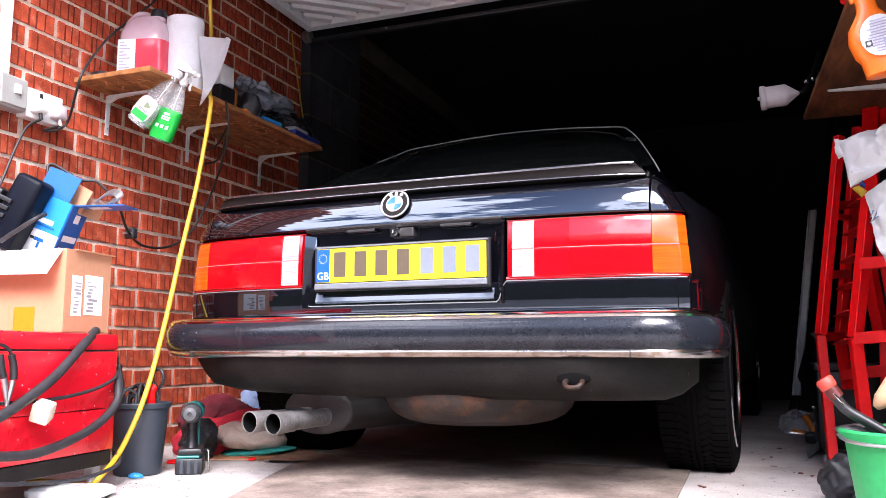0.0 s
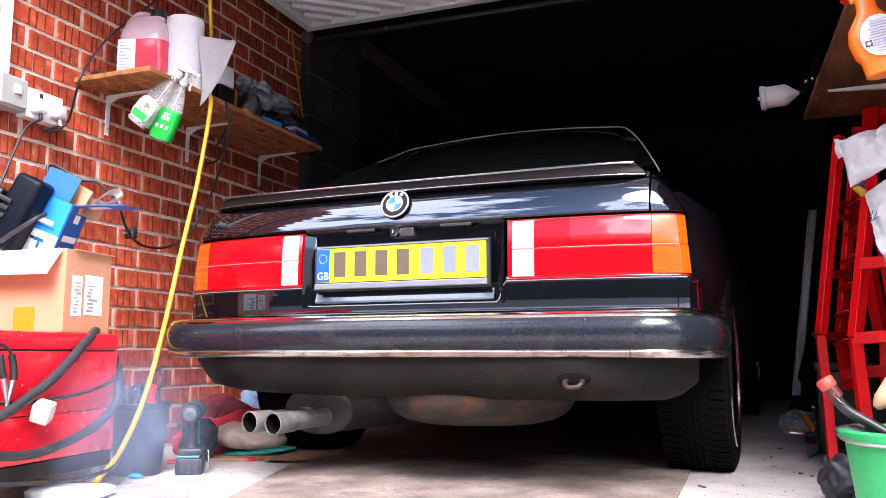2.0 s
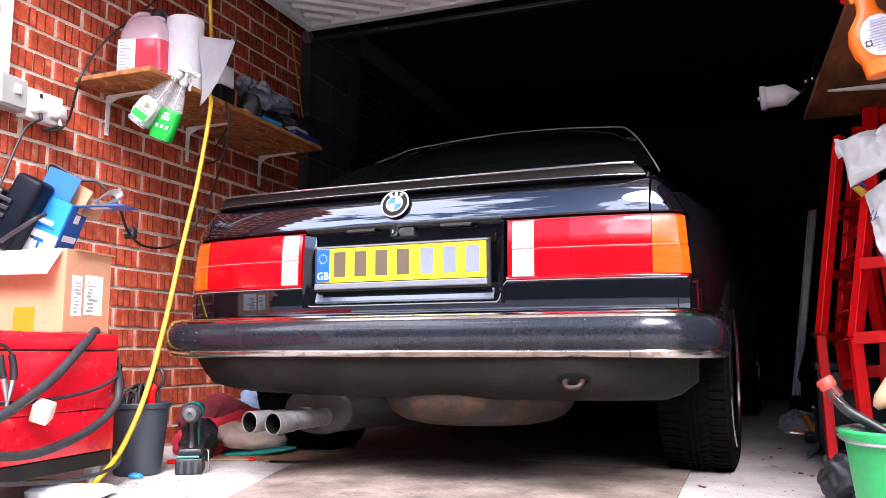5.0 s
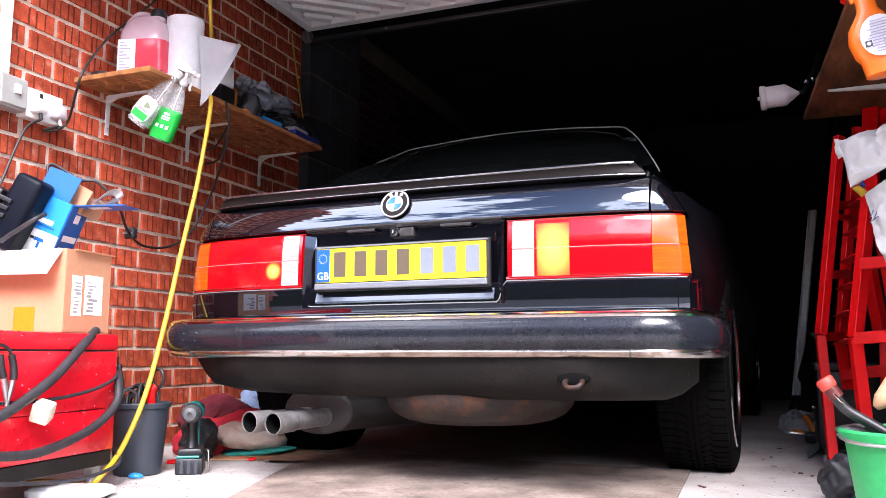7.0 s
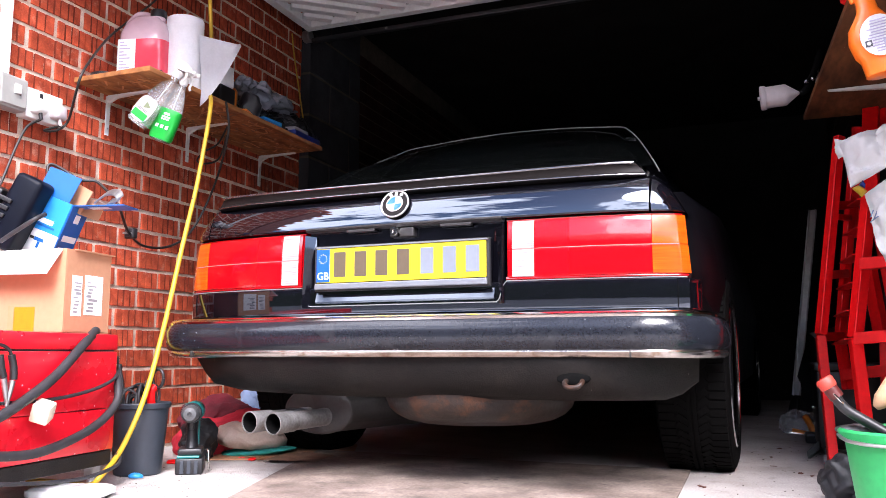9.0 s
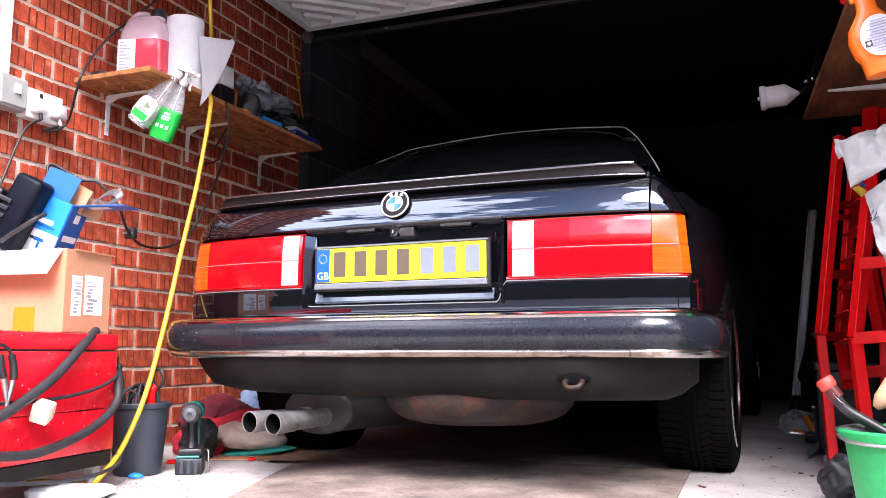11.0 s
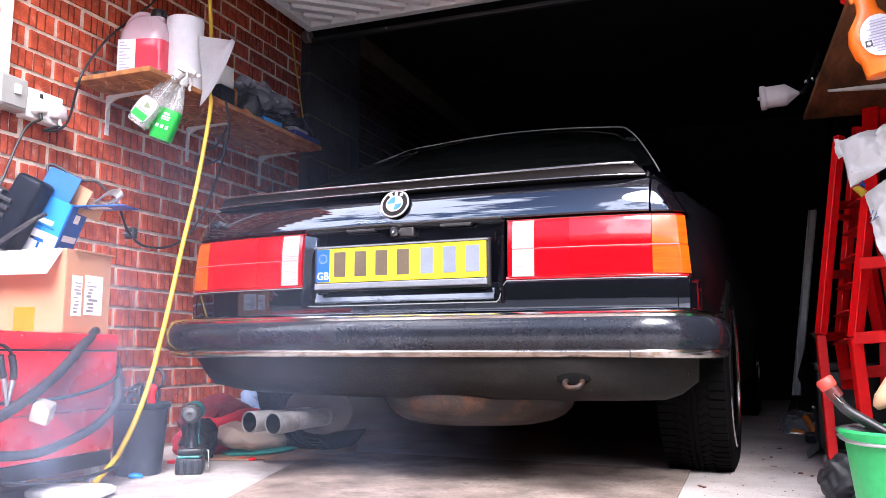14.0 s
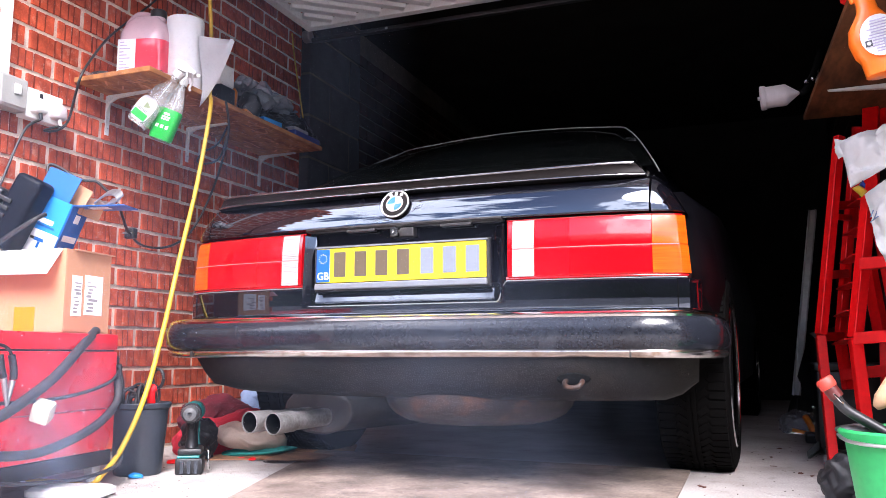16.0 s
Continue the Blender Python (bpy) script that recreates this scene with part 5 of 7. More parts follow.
def clamp():
    c = thing("earth_clamp", pose(*(0.600, -1.063, 0.312)), "black-handled metal clamps hanging on the red chest", "clamp")
    wpart("handle", tube([(0.600, -1.059, 0.359), (0.600, -1.051, 0.331), (0.600, -1.049, 0.302)], 0.0085, 10, 4), M_BLACK, c, "", 60)
    wpart("handle", tube([(0.600, -1.089, 0.359), (0.600, -1.084, 0.331), (0.600, -1.076, 0.308)], 0.0085, 10, 4), M_BLACK, c, "", 60)
    wpart("jaw", tube([(0.600, -1.052, 0.300), (0.600, -1.058, 0.267), (0.600, -1.064, 0.242)], lambda s: 0.0075 - 0.004 * s, 8, 4), M_STEEL, c, "", 60)
    wpart("jaw", tube([(0.600, -1.076, 0.306), (0.600, -1.067, 0.267), (0.600, -1.061, 0.242)], lambda s: 0.0075 - 0.004 * s, 8, 4), M_STEEL, c, "", 60)
    wpart("loop", tube([(0.600, -1.059, 0.357), (0.600, -1.065, 0.369), (0.600, -1.084, 0.380), (0.600, -1.113, 0.384)], 0.004, 8, 6), M_BLACK, c, "", 60)


clamp()


def carton():
    W, D, H = 0.42, 0.19, 0.225
    c = thing("cardboard_box", pose(0.478, -0.80, 0.4185, 0, 0, 7), "open brown cardboard box with orange tape on the tool chest", "cardboard box")
    # local: x to -W, y to D
    t = 0.004
    def wall(name, x0, x1, y0, y1, m=M_CARD):
        return part(name, box(x0, x1, y0, y1, 0, H, 0.0008, seg=1), m, c)
    part("bottom", box(-W, 0, 0, D, 0, t), M_CARD, c)
    wall("front_panel", -W, 0, 0, t)
    wall("back_panel", -W, 0, D - t, D)
    wall("side_panel", -t, 0, t + 0.0005, D - t - 0.0005)
    wall("side_panel", -W, -W + t, t + 0.0005, D - t - 0.0005)
    # flap folded out over the front, its daylight glare painted in as white
    part("flap", box(-W, -0.012, -0.092, 0.0, -t, 0, 0.0008, m=Matrix.Translation((0, -0.002, H)) @ Matrix.Rotation(radians(52), 4, "X")), M_LABEL, c, "flap folded down, its daylight glare painted white")
    part("flap", box(0.001, 0.012, 0.03, D, -0.002, 0.001, 0, m=Matrix.Translation((0, 0, H))), M_CARD, c)
    part("orange_tape", box(-0.155, -0.090, -0.0012, -0.0002, 0.002, 0.068), M_ORTAPE, c, "orange tape patch")
    part("clear_tape", box(-0.175, -0.156, -0.0010, -0.0002, 0.006, 0.072), M_CARDIN, c)
    for y0, y1, z0, z1 in ((0.028, 0.068, 0.045, 0.155), (0.080, 0.155, 0.050, 0.160)):
        lb = part("paper_label", box(0.0002, 0.0012, y0, y1, z0, z1), M_LABEL, c, "white printed shipping label")
        rng = random.Random(int(y0 * 1000))
        for k in range(9):
            za = z0 + 0.008 + (z1 - z0 - 0.02) * k / 9
            ya = y0 + 0.006 + rng.uniform(0, 0.01)
            part("print_bar", box(0.0013, 0.0018, ya, min(y1 - 0.004, ya + rng.uniform(0.012, 0.04)), za, za + rng.uniform(0.003, 0.007)), M_INK, lb)


carton()


def blue_carton():
    # tilted tool carton standing in the open box
    m = Matrix.Translation((0.407, -0.720, 0.780)) @ pose(0, 0, 0, 0, 22, 15) @ Matrix.Translation((0, 0, -0.34))
    c = thing("tool_carton", m, "blue and white printed power tool carton, opened, standing in the box", "carton")
    W, D, H = 0.122, 0.085, 0.34
    t = 0.003
    part("front_panel", box(-W, 0, -t, 0, 0, H - 0.10), M_LABEL, c, "white printed front")
    part("front_panel_blue", box(-W, 0, -t, 0, H - 0.0995, H), M_LBLUEBOX, c, "light blue printed band")
    part("stripe", box(-W + 0.004, -0.02, -t - 0.001, -t - 0.0002, H - 0.088, H - 0.082), M_BLUEBOX, c)
    part("title_bar", box(-W + 0.02, -0.03, -t - 0.001, -t - 0.0002, H - 0.078, H - 0.064), M_LABEL, c)
    part("side_panel", box(0, t, 0, D, 0, H), M_BLUEBOX, c, "deep blue printed side")
    for k, (z0, z1) in enumerate(((0.20, 0.213), (0.232, 0.25), (0.29, 0.315))):
        part("title_bar", box(t + 0.0002, t + 0.001, 0.012 if k < 2 else 0.03, 0.078 if k < 2 else 0.055, z0, z1), M_LABEL, c)
    part("back_panel", box(-W, 0, D, D + t, 0, H), M_CARDIN, c)
    part("side_panel", box(-W - t, -W, 0, D, 0, H), M_BLUEBOX, c)
    part("front_flap", box(-W + 0.006, -0.012, -t, 0, 0, 0.078, m=Matrix.Translation((0, 0, H)) @ Matrix.Rotation(radians(-8), 4, "X")), M_BLUEBOX, c, "raised blue flap")
    part("side_flap", box(0, 0.150, 0.0, D - 0.004, -t, 0, m=Matrix.Translation((t, 0, H)) @ Matrix.Rotation(radians(-22), 4, "Y")), M_BLUEBOX, c, "blue flap folded out")
    part("flap_bar", box(0.03, 0.09, 0.02, 0.05, -t - 0.0012, -t - 0.0003, m=Matrix.Translation((t, 0, H)) @ Matrix.Rotation(radians(-22), 4, "Y")), M_LABEL, c)
    part("inner_card", box(-0.10, -0.02, 0.03, 0.034, H - 0.02, H + 0.055, m=Matrix.Rotation(radians(6), 4, "Y")), M_CARD, c, "brown inner flap")
    part("inner_card", box(-0.03, 0.06, 0.05, 0.054, H - 0.02, H + 0.035), M_CARD, c, "brown inner flap")
    # printed drill picture as plain shapes
    part("picture", box(-0.066, -0.036, -t - 0.001, -t - 0.0002, 0.209, 0.219), M_BLUEBOX, c)
    part("picture", box(-0.080, -0.067, -t - 0.001, -t - 0.0002, 0.210, 0.218), M_BLACK, c)
    part("picture", box(-0.052, -0.045, -t - 0.001, -t - 0.0002, 0.190, 0.2085), M_BLUEBOX, c)
    part("picture", lathe([(0.013, 0), (0.013, 0.0008)], 20, m=pose(-0.09, -t - 0.0002, H - 0.035, 90, 0, 0)), M_LABEL, c)


blue_carton()


def charger():
    c = thing("tool_case", Matrix.Translation((0.307, -0.800, 0.759)) @ pose(0, 0, 0, 0, 26, 20), "dark navy ribbed plastic charger case leaning in the box", "case")
    part("shell", box(-0.050, 0.032, -0.03, 0.05, -0.12, 0.095, 0.014, seg=3), M_NAVY, c, "", 40)
    part("grip", box(-0.125, -0.066, -0.02, 0.05, -0.10, 0.03, 0.01, seg=2), M_BLACK, c, "", 40)
    for k in range(5):
        part("rib", box(-0.10, -0.020, -0.036, -0.0302, -0.085 + 0.022 * k, -0.073 + 0.022 * k, 0.002), M_BLACK, c)
    solo("cable", tube([(0.302, -0.860, 0.662), (0.349, -0.850, 0.692), (0.401, -0.840, 0.721), (0.392, -0.800, 0.741)], 0.006, 8, 6), M_GREYCABLE, Matrix(), "grey cable lying over the box", "cable", smooth=60)
    solo("cable", tube([(0.286, -0.700, 0.883), (0.280, -0.700, 0.905), (0.286, -0.690, 0.915), (0.309, -0.670, 0.902), (0.352, -0.650, 0.872), (0.388, -0.620, 0.869), (0.432, -0.620, 0.838), (0.486, -0.630, 0.812)], 0.0042, 8, 8), M_BLACKCABLE, Matrix(), "black cable arching over the opened carton", "cable", smooth=60)
    b = bmesh.new()
    for k in range(6):
        tube([(0.435, -0.660, 0.800), (0.472, -0.660, 0.819), (0.505, -0.660, 0.819), (0.518, -0.660, 0.801), (0.484, -0.660, 0.794)], 0.0028, 6, 6, b, Matrix.Translation((0, 0.004 * k - 0.01, 0.0035 * k - 0.008)))
    solo("wire_bundle", b, M_STEEL, Matrix(), "bundle of grey wire on the carton flap", "wire", smooth=60)


charger()


# ---- floor things on the wall side ----
M_GREY2 = mat("dark_grey_chuck", (0.075, 0.077, 0.08), 0.4, var=0.2)
def grey_bucket():
    k = thing("bucket", pose(0.420, -0.425, 0), "dark grey plastic bucket full of cables and clamps", "bucket")
    part("pail", lathe([(0.064, 0.0), (0.069, 0.003), (0.084, 0.196), (0.090, 0.199), (0.092, 0.211), (0.089, 0.215), (0.085, 0.213), (0.081, 0.198), (0.066, 0.012), (0.0, 0.012)], 40, caps=False), M_GREYBUCKET, k, "", 35)
    j = thing("jump_leads", pose(0.420, -0.425, 0.013), "coiled grey cables and red clamps in the bucket", "cables")
    rng = random.Random(5)
    for q in range(14):
        x, y, r, zc = rng.uniform(-0.036, 0.036), rng.uniform(-0.034, 0.026), rng.uniform(0.022, 0.042), rng.uniform(0.188, 0.222)
        a0 = rng.uniform(0, 3.14)
        part("coil", tube([(x + r * math.cos(a) * math.cos(a0), y + r * math.cos(a) * math.sin(a0), zc + 1.15 * r * math.sin(a)) for a in span(0, 2 * math.pi, 10)], 0.0042, 8, 3), M_GREYCABLE, j, "", 60)
    part("fill", lathe([(0.06, 0.0), (0.074, 0.165), (0.04, 0.185), (0.0, 0.185)], 20), M_BLACK, j, "", 40)
    part("clamp", tube([(0.06, -0.02, 0.19), (0.065, -0.03, 0.235), (0.07, -0.02, 0.25)], 0.012, 10, 4), M_REDLADDER, j, "red clamp handle", 60)
    part("clamp_ring", tube([(0.08 + 0.02 * math.cos(a), -0.02, 0.275 + 0.028 * math.sin(a)) for a in span(0, 2 * math.pi, 12)], 0.005, 8, 3), M_BLACK, j, "", 60)
    part("clamp", tube([(-0.06, -0.04, 0.19), (-0.07, -0.04, 0.225), (-0.065, -0.03, 0.24)], 0.014, 10, 4), M_REDLADDER, j, "red clamp handle", 60)
    part("bar_handle", tube([(-0.035, -0.03, 0.19), (-0.05, -0.03, 0.27), (-0.065, -0.03, 0.315)], lambda s: 0.006 + 0.004 * (s > 0.8), 8, 6), M_BLACK, j, "", 60)


grey_bucket()


def cordless_drill():
    d = thing("cordless_drill", pose(0.555, -0.345, 0, 0, 0, 33) @ Matrix.Diagonal((0.94, 0.94, 0.94, 1)), "teal and black cordless drill standing on its battery", "drill")
    part("battery", box(-0.045, 0.040, -0.055, 0.055, 0.0, 0.052, 0.006), M_BLACK, d, "black battery pack", 40)
    for x in (-0.03, -0.008, 0.014):
        part("battery_rib", box(x, x + 0.012, -0.059, -0.0555, 0.004, 0.045, 0.001), M_GREYBUCKET, d)
    part("battery_clip", box(-0.04, 0.03, -0.058, 0.03, 0.0525, 0.060, 0.002), M_TEAL, d)
    part("foot", box(-0.04, 0.036, -0.05, 0.055, 0.0605, 0.082, 0.008), M_BLACK, d, "", 40)
    part("belt_hook", tube([(0.046, -0.02, 0.075), (0.056, -0.03, 0.07), (0.056, -0.035, 0.02), (0.056, 0.0, 0.012), (0.05, 0.01, 0.06)], 0.0035, 8, 5), M_CHROME, d, "bright steel belt hook", 60)
    def ring(y, z, w, l):
        return [(w * math.cos(t), y + l * math.sin(t), z) for t in [2 * math.pi * i / 16 for i in range(16)]]
    part("grip", loft([ring(0.0, 0.082, 0.022, 0.030), ring(0.004, 0.11, 0.018, 0.026), ring(0.0, 0.15, 0.018, 0.027), ring(-0.004, 0.175, 0.021, 0.034)]), M_BLACK, d, "", 60)
    part("grip_stripe", tube([(0.0195, 0.012, 0.09), (0.0185, 0.02, 0.13), (0.020, 0.012, 0.165)], 0.004, 8, 4), M_TEAL, d, "", 60)
    lie = Matrix.Translation((0, 0, 0.195)) @ Matrix.Rotation(radians(90), 4, "X")
    part("motor_housing", lathe([(0.0, -0.10), (0.026, -0.098), (0.033, -0.085), (0.034, -0.02), (0.034, 0.028), (0.030, 0.034)], 28, m=lie), M_TEAL, d, "teal motor housing", 40)
    part("gear_case", lathe([(0.032, 0.0345), (0.033, 0.05), (0.031, 0.066)], 28, m=lie), M_BLACK, d, "", 40)
    part("chuck", lathe([(0.026, 0.0665), (0.0275, 0.075), (0.0275, 0.098), (0.020, 0.113), (0.007, 0.116), (0.006, 0.108)], 28, m=lie), M_GREY2, d, "grey chuck", 40)
    part("trigger", box(-0.008, 0.008, -0.042, -0.022, 0.14, 0.165, 0.004), M_BLACK, d)


cordless_drill()


def cloth_lump(name, r, m, material, label, seed, amt=0.02, flatten=0.6, category="cloth"):
    b = ball(r, 5)
    lumpy(b, amt, 8, seed)
    lumpy(b, amt * 0.4, 26, seed + 3)
    z0 = -r[2] * flatten
    for v in b.verts:
        if v.co.z < z0:
            v.co.z = z0
    return solo(name, b, material, m, label, category, smooth=70)


cloth_lump("blanket", (0.150, 0.170, 0.098), pose(0.262, 0.215, 0.095), M_BLANKET, "bundled dark red blanket on the floor by the wall", 2.0, 0.03)
cloth_lump("red_cloth", (0.19, 0.12, 0.09), pose(0.33, 0.12, 0.060, 0, -14, 40), M_REDCLOTH, "bright red cloth folded under the blanket", 4.0, 0.025)
cloth_lump("cushion", (0.142, 0.120, 0.062), pose(0.452, 0.115, 0.062, 0, 10, 25), M_BEIGE, "beige folded cloth cushion on the floor", 6.0, 0.018)
cloth_lump("pale_blue_cloth", (0.09, 0.07, 0.075), pose(*(0.345, 0.340, 0.160)), M_BLUECLOTH, "pale blue crumpled cloth on top of the pile", 9.0, 0.03, 0.9)
cloth_lump("stacked_cloth", (0.16, 0.13, 0.07), pose(0.40, 0.40, 0.10), M_BLUECLOTH, "pale blue folded cloth under the pile", 11.0, 0.02)
cloth_lump("teal_cloth", (0.135, 0.095, 0.014), pose(0.495, 0.112, 0.016, 0, -3, 25), M_TEALCLOTH, "teal cloth edge under the cushion", 12.0, 0.006)
cloth_lump("dark_cloth", (0.070, 0.070, 0.080), pose(0.375, -0.09, 0.055), M_DARKBAG, "dark crumpled cloth beside the drill", 14.0, 0.03)
solo("flat_cardboard", lumpy(box(-0.27, 0.27, -0.22, 0.22, 0, 0.005), 0.0, 1), M_CARD, pose(0.53, 0.20, 0.001, 0, 0, 24), "flattened brown cardboard under the cloths", "cardboard")
for _x, _y, _r in ((0.515, -0.02, 0.018), (0.56, -0.03, 0.014), (0.36, -0.19, 0.022)):
    cloth_lump("red_scrap", (_r, _r * 0.8, 0.008), pose(_x, _y, 0.005, 0, 0, 40), M_REDLADDER, "small red scrap on the concrete", _x * 30, 0.006, 0.5, "scrap")
cloth_lump("blue_scrap", (0.022, 0.012, 0.010), pose(*(0.477, -0.496, 0.006), 0, 0, 30), M_LBLUEBOX, "small light blue plastic scrap on the floor", 3.3, 0.004, 0.5, "scrap")
solo("plastic_block", box(-0.10, 0.10, -0.055, 0.055, 0, 0.03, 0.022, seg=4), M_WHITE, pose(0.555, -0.815, 0.0, 0, 0, 18), "white rounded plastic block lying on the concrete", "plastic block", smooth=40)


def cardboard_flaps():
    c = thing("cardboard", Matrix(), "flattened brown cardboard piece lying on the concrete", "cardboard")
    part("flap", loft([[(0.306, 0.107, 0.004), (0.584, -0.015, 0.004), (0.539, 0.256, 0.004), (0.296, 0.394, 0.004)], [(0.325, 0.081, 0.008), (0.600, -0.039, 0.008), (0.556, 0.229, 0.008), (0.315, 0.365, 0.008)]]), M_CARDIN, c)
    part("flap", loft([[(0.624, -0.055, 0.009), (0.813, -0.044, 0.009), (0.790, 0.144, 0.009), (0.582, 0.210, 0.009)], [(0.639, -0.079, 0.012), (0.827, -0.068, 0.012), (0.804, 0.118, 0.012), (0.598, 0.184, 0.012)]]), M_CARDDIRT, c, "dirty brown flap")


M_CARDDIRT = mat("dirty_cardboard", (0.24, 0.14, 0.09), 0.9, var=0.4, scale=14, bump=0.1, bscale=90)
cardboard_flaps()


# ---- board under the car ----
def floor_board():
    b = loft([[(0.638, 0.29, z), (1.985, 0.22, z), (1.998, -0.62, z), (2.02, -1.55, z), (1.17, -1.50, z), (0.945, -0.68, z)] for z in (0.001, 0.007)])
    return solo("floor_sheet", b, M_PLY, Matrix(), "stained brown hardboard sheet lying under the car", "board")


floor_board()


def litter():
    rng = random.Random(11)
    b = bmesh.new()
    for k in range(260):
        x, y = rng.uniform(2.02, 2.45), rng.uniform(-0.5, 3.0)
        if rng.random() < 0.35:
            x, y = rng.uniform(0.4, 0.95), rng.uniform(-0.7, 0.0)
        s = rng.uniform(0.0007, 0.0026)
        box(-s, s, -s * 0.6, s * 0.6, 0, s * 0.5, 0, b, pose(x, y, 0.0005, rng.uniform(-10, 10), 0, rng.uniform(0, 180)))
    ob = solo("floor_grit", b, M_GRIT, Matrix(), "scattered grit and leaf crumbs on the concrete", "grit", kind="stuff")
    for px in ((2.219, 0.690, 0.002), (2.224, 0.440, 0.002), (2.298, 0.293, 0.002), (2.328, 0.255, 0.002), (2.037, -0.072, 0.002), (2.252, 0.982, 0.002)):
        q = box(-0.010, 0.010, -0.005, 0.005, 0, 0.002)
        lumpy(q, 0.003, 60, px[0] * 9)
        solo("dry_leaf", q, M_LEAF, pose(*px, 0, 0, px[1] * 400), "brown dry leaf scrap on the concrete", "leaf", "dry leaves on the floor")


M_GRIT = mat("dark_grit", (0.08, 0.05, 0.035), 0.9, isl=0.6)
M_LEAF = mat("dry_leaf", (0.12, 0.04, 0.025), 0.8)
litter()


# ---- far side: shelf, ramps, bucket ----
def east_shelf():
    s = thing("wall_shelf", pose(2.58, 0.1, 1.2), "dark stained plywood wall shelf on a white bracket", "shelf")
    b = loft([[(2.385, 0.68, z), (2.778, 0.68, z), (2.778, -0.85, z), (2.468, -0.85, z)] for z in (1.2, 1.218)])
    wpart("board", b, M_DARKPLY, s, "brown plywood board")
    br = thing("shelf_bracket", pose(2.778, 0.33, 1.2), "white pressed steel shelf bracket under the plywood", "bracket")
    wpart("arm", loft([[(2.44, y, 1.196), (2.445, y, 1.192), (2.76, y, 1.172), (2.774, y, 1.16), (2.774, y, 1.198)] for y in (0.322, 0.338)]), M_WHITE, br)
    wpart("upright", box(2.768, 2.777, 0.32, 0.34, 1.02, 1.159, 0.002), M_WHITE, br)
    c = thing("red_can", pose(2.462, -0.33, 1.218), "red tin with a printed band on the shelf", "tin")
    wpart("tin", lathe([(0.035, 0), (0.036, 0.003), (0.036, 0.15), (0.033, 0.155)], 24, m=pose(2.462, -0.33, 1.2185)), M_REDLADDER, c, "", 40)
    wpart("print_band", lathe([(0.0365, 0.03), (0.0365, 0.045)], 24, m=pose(2.462, -0.33, 1.2185), caps=False), M_LABEL, c)


M_DARKPLY = mat("stained_plywood", (0.20, 0.075, 0.03), 0.7, var=0.5, scale=14, color2=(0.05, 0.02, 0.010), spec=0.15, stretch=(1.0, 0.25, 1.0), speck=((0.45, 0.40, 0.35), 30, 0.03))
east_shelf()


def spray_gun():
    g = thing("spray_gun", pose(2.37, 0.62, 1.28), "gravity-feed paint spray gun with milky cup, hung on the shelf", "spray gun")
    m = Matrix.Translation((2.368, 0.620, 1.285)) @ Matrix.Rotation(radians(-93), 4, "Y") @ Matrix.Diagonal((0.84, 0.84, 0.84, 1))
    wpart("cup", lathe([(0.006, -0.008), (0.010, 0.0), (0.044, 0.045), (0.046, 0.05), (0.046, 0.125)], 28, m=m), M_MILK, g, "milky plastic paint cup", 40)
    wpart("cup_lid", lathe([(0.050, 0.1255), (0.052, 0.130), (0.052, 0.146), (0.047, 0.150), (0.008, 0.151), (0.008, 0.160)], 28, m=m), M_MILK, g, "milky screw lid", 40)
    wpart("gun_body", tube([(2.376, 0.620, 1.282), (2.393, 0.620, 1.292), (2.407, 0.620, 1.316), (2.427, 0.620, 1.355)], 0.012, 10, 4), M_SOOTSHADE, g, "", 60)
    wpart("handle", tube([(2.415, 0.620, 1.331), (2.437, 0.630, 1.390), (2.451, 0.640, 1.438)], 0.011, 10, 4), M_SOOTSHADE, g, "", 60)
    wpart("knob", ball((0.008, 0.008, 0.008), 2, m=Matrix.Translation((2.397, 0.600, 1.317))), M_CHROME, g, "", 60)
    wpart("knob", ball((0.007, 0.010, 0.008), 2, m=Matrix.Translation((2.417, 0.600, 1.324))), M_CHROME, g, "", 60)
    wpart("hanger", tube([(2.437, 0.630, 1.390), (2.43, 0.63, 1.22), (2.46, 0.63, 1.225)], 0.005, 8, 4), M_STEEL, g, "", 60)


spray_gun()


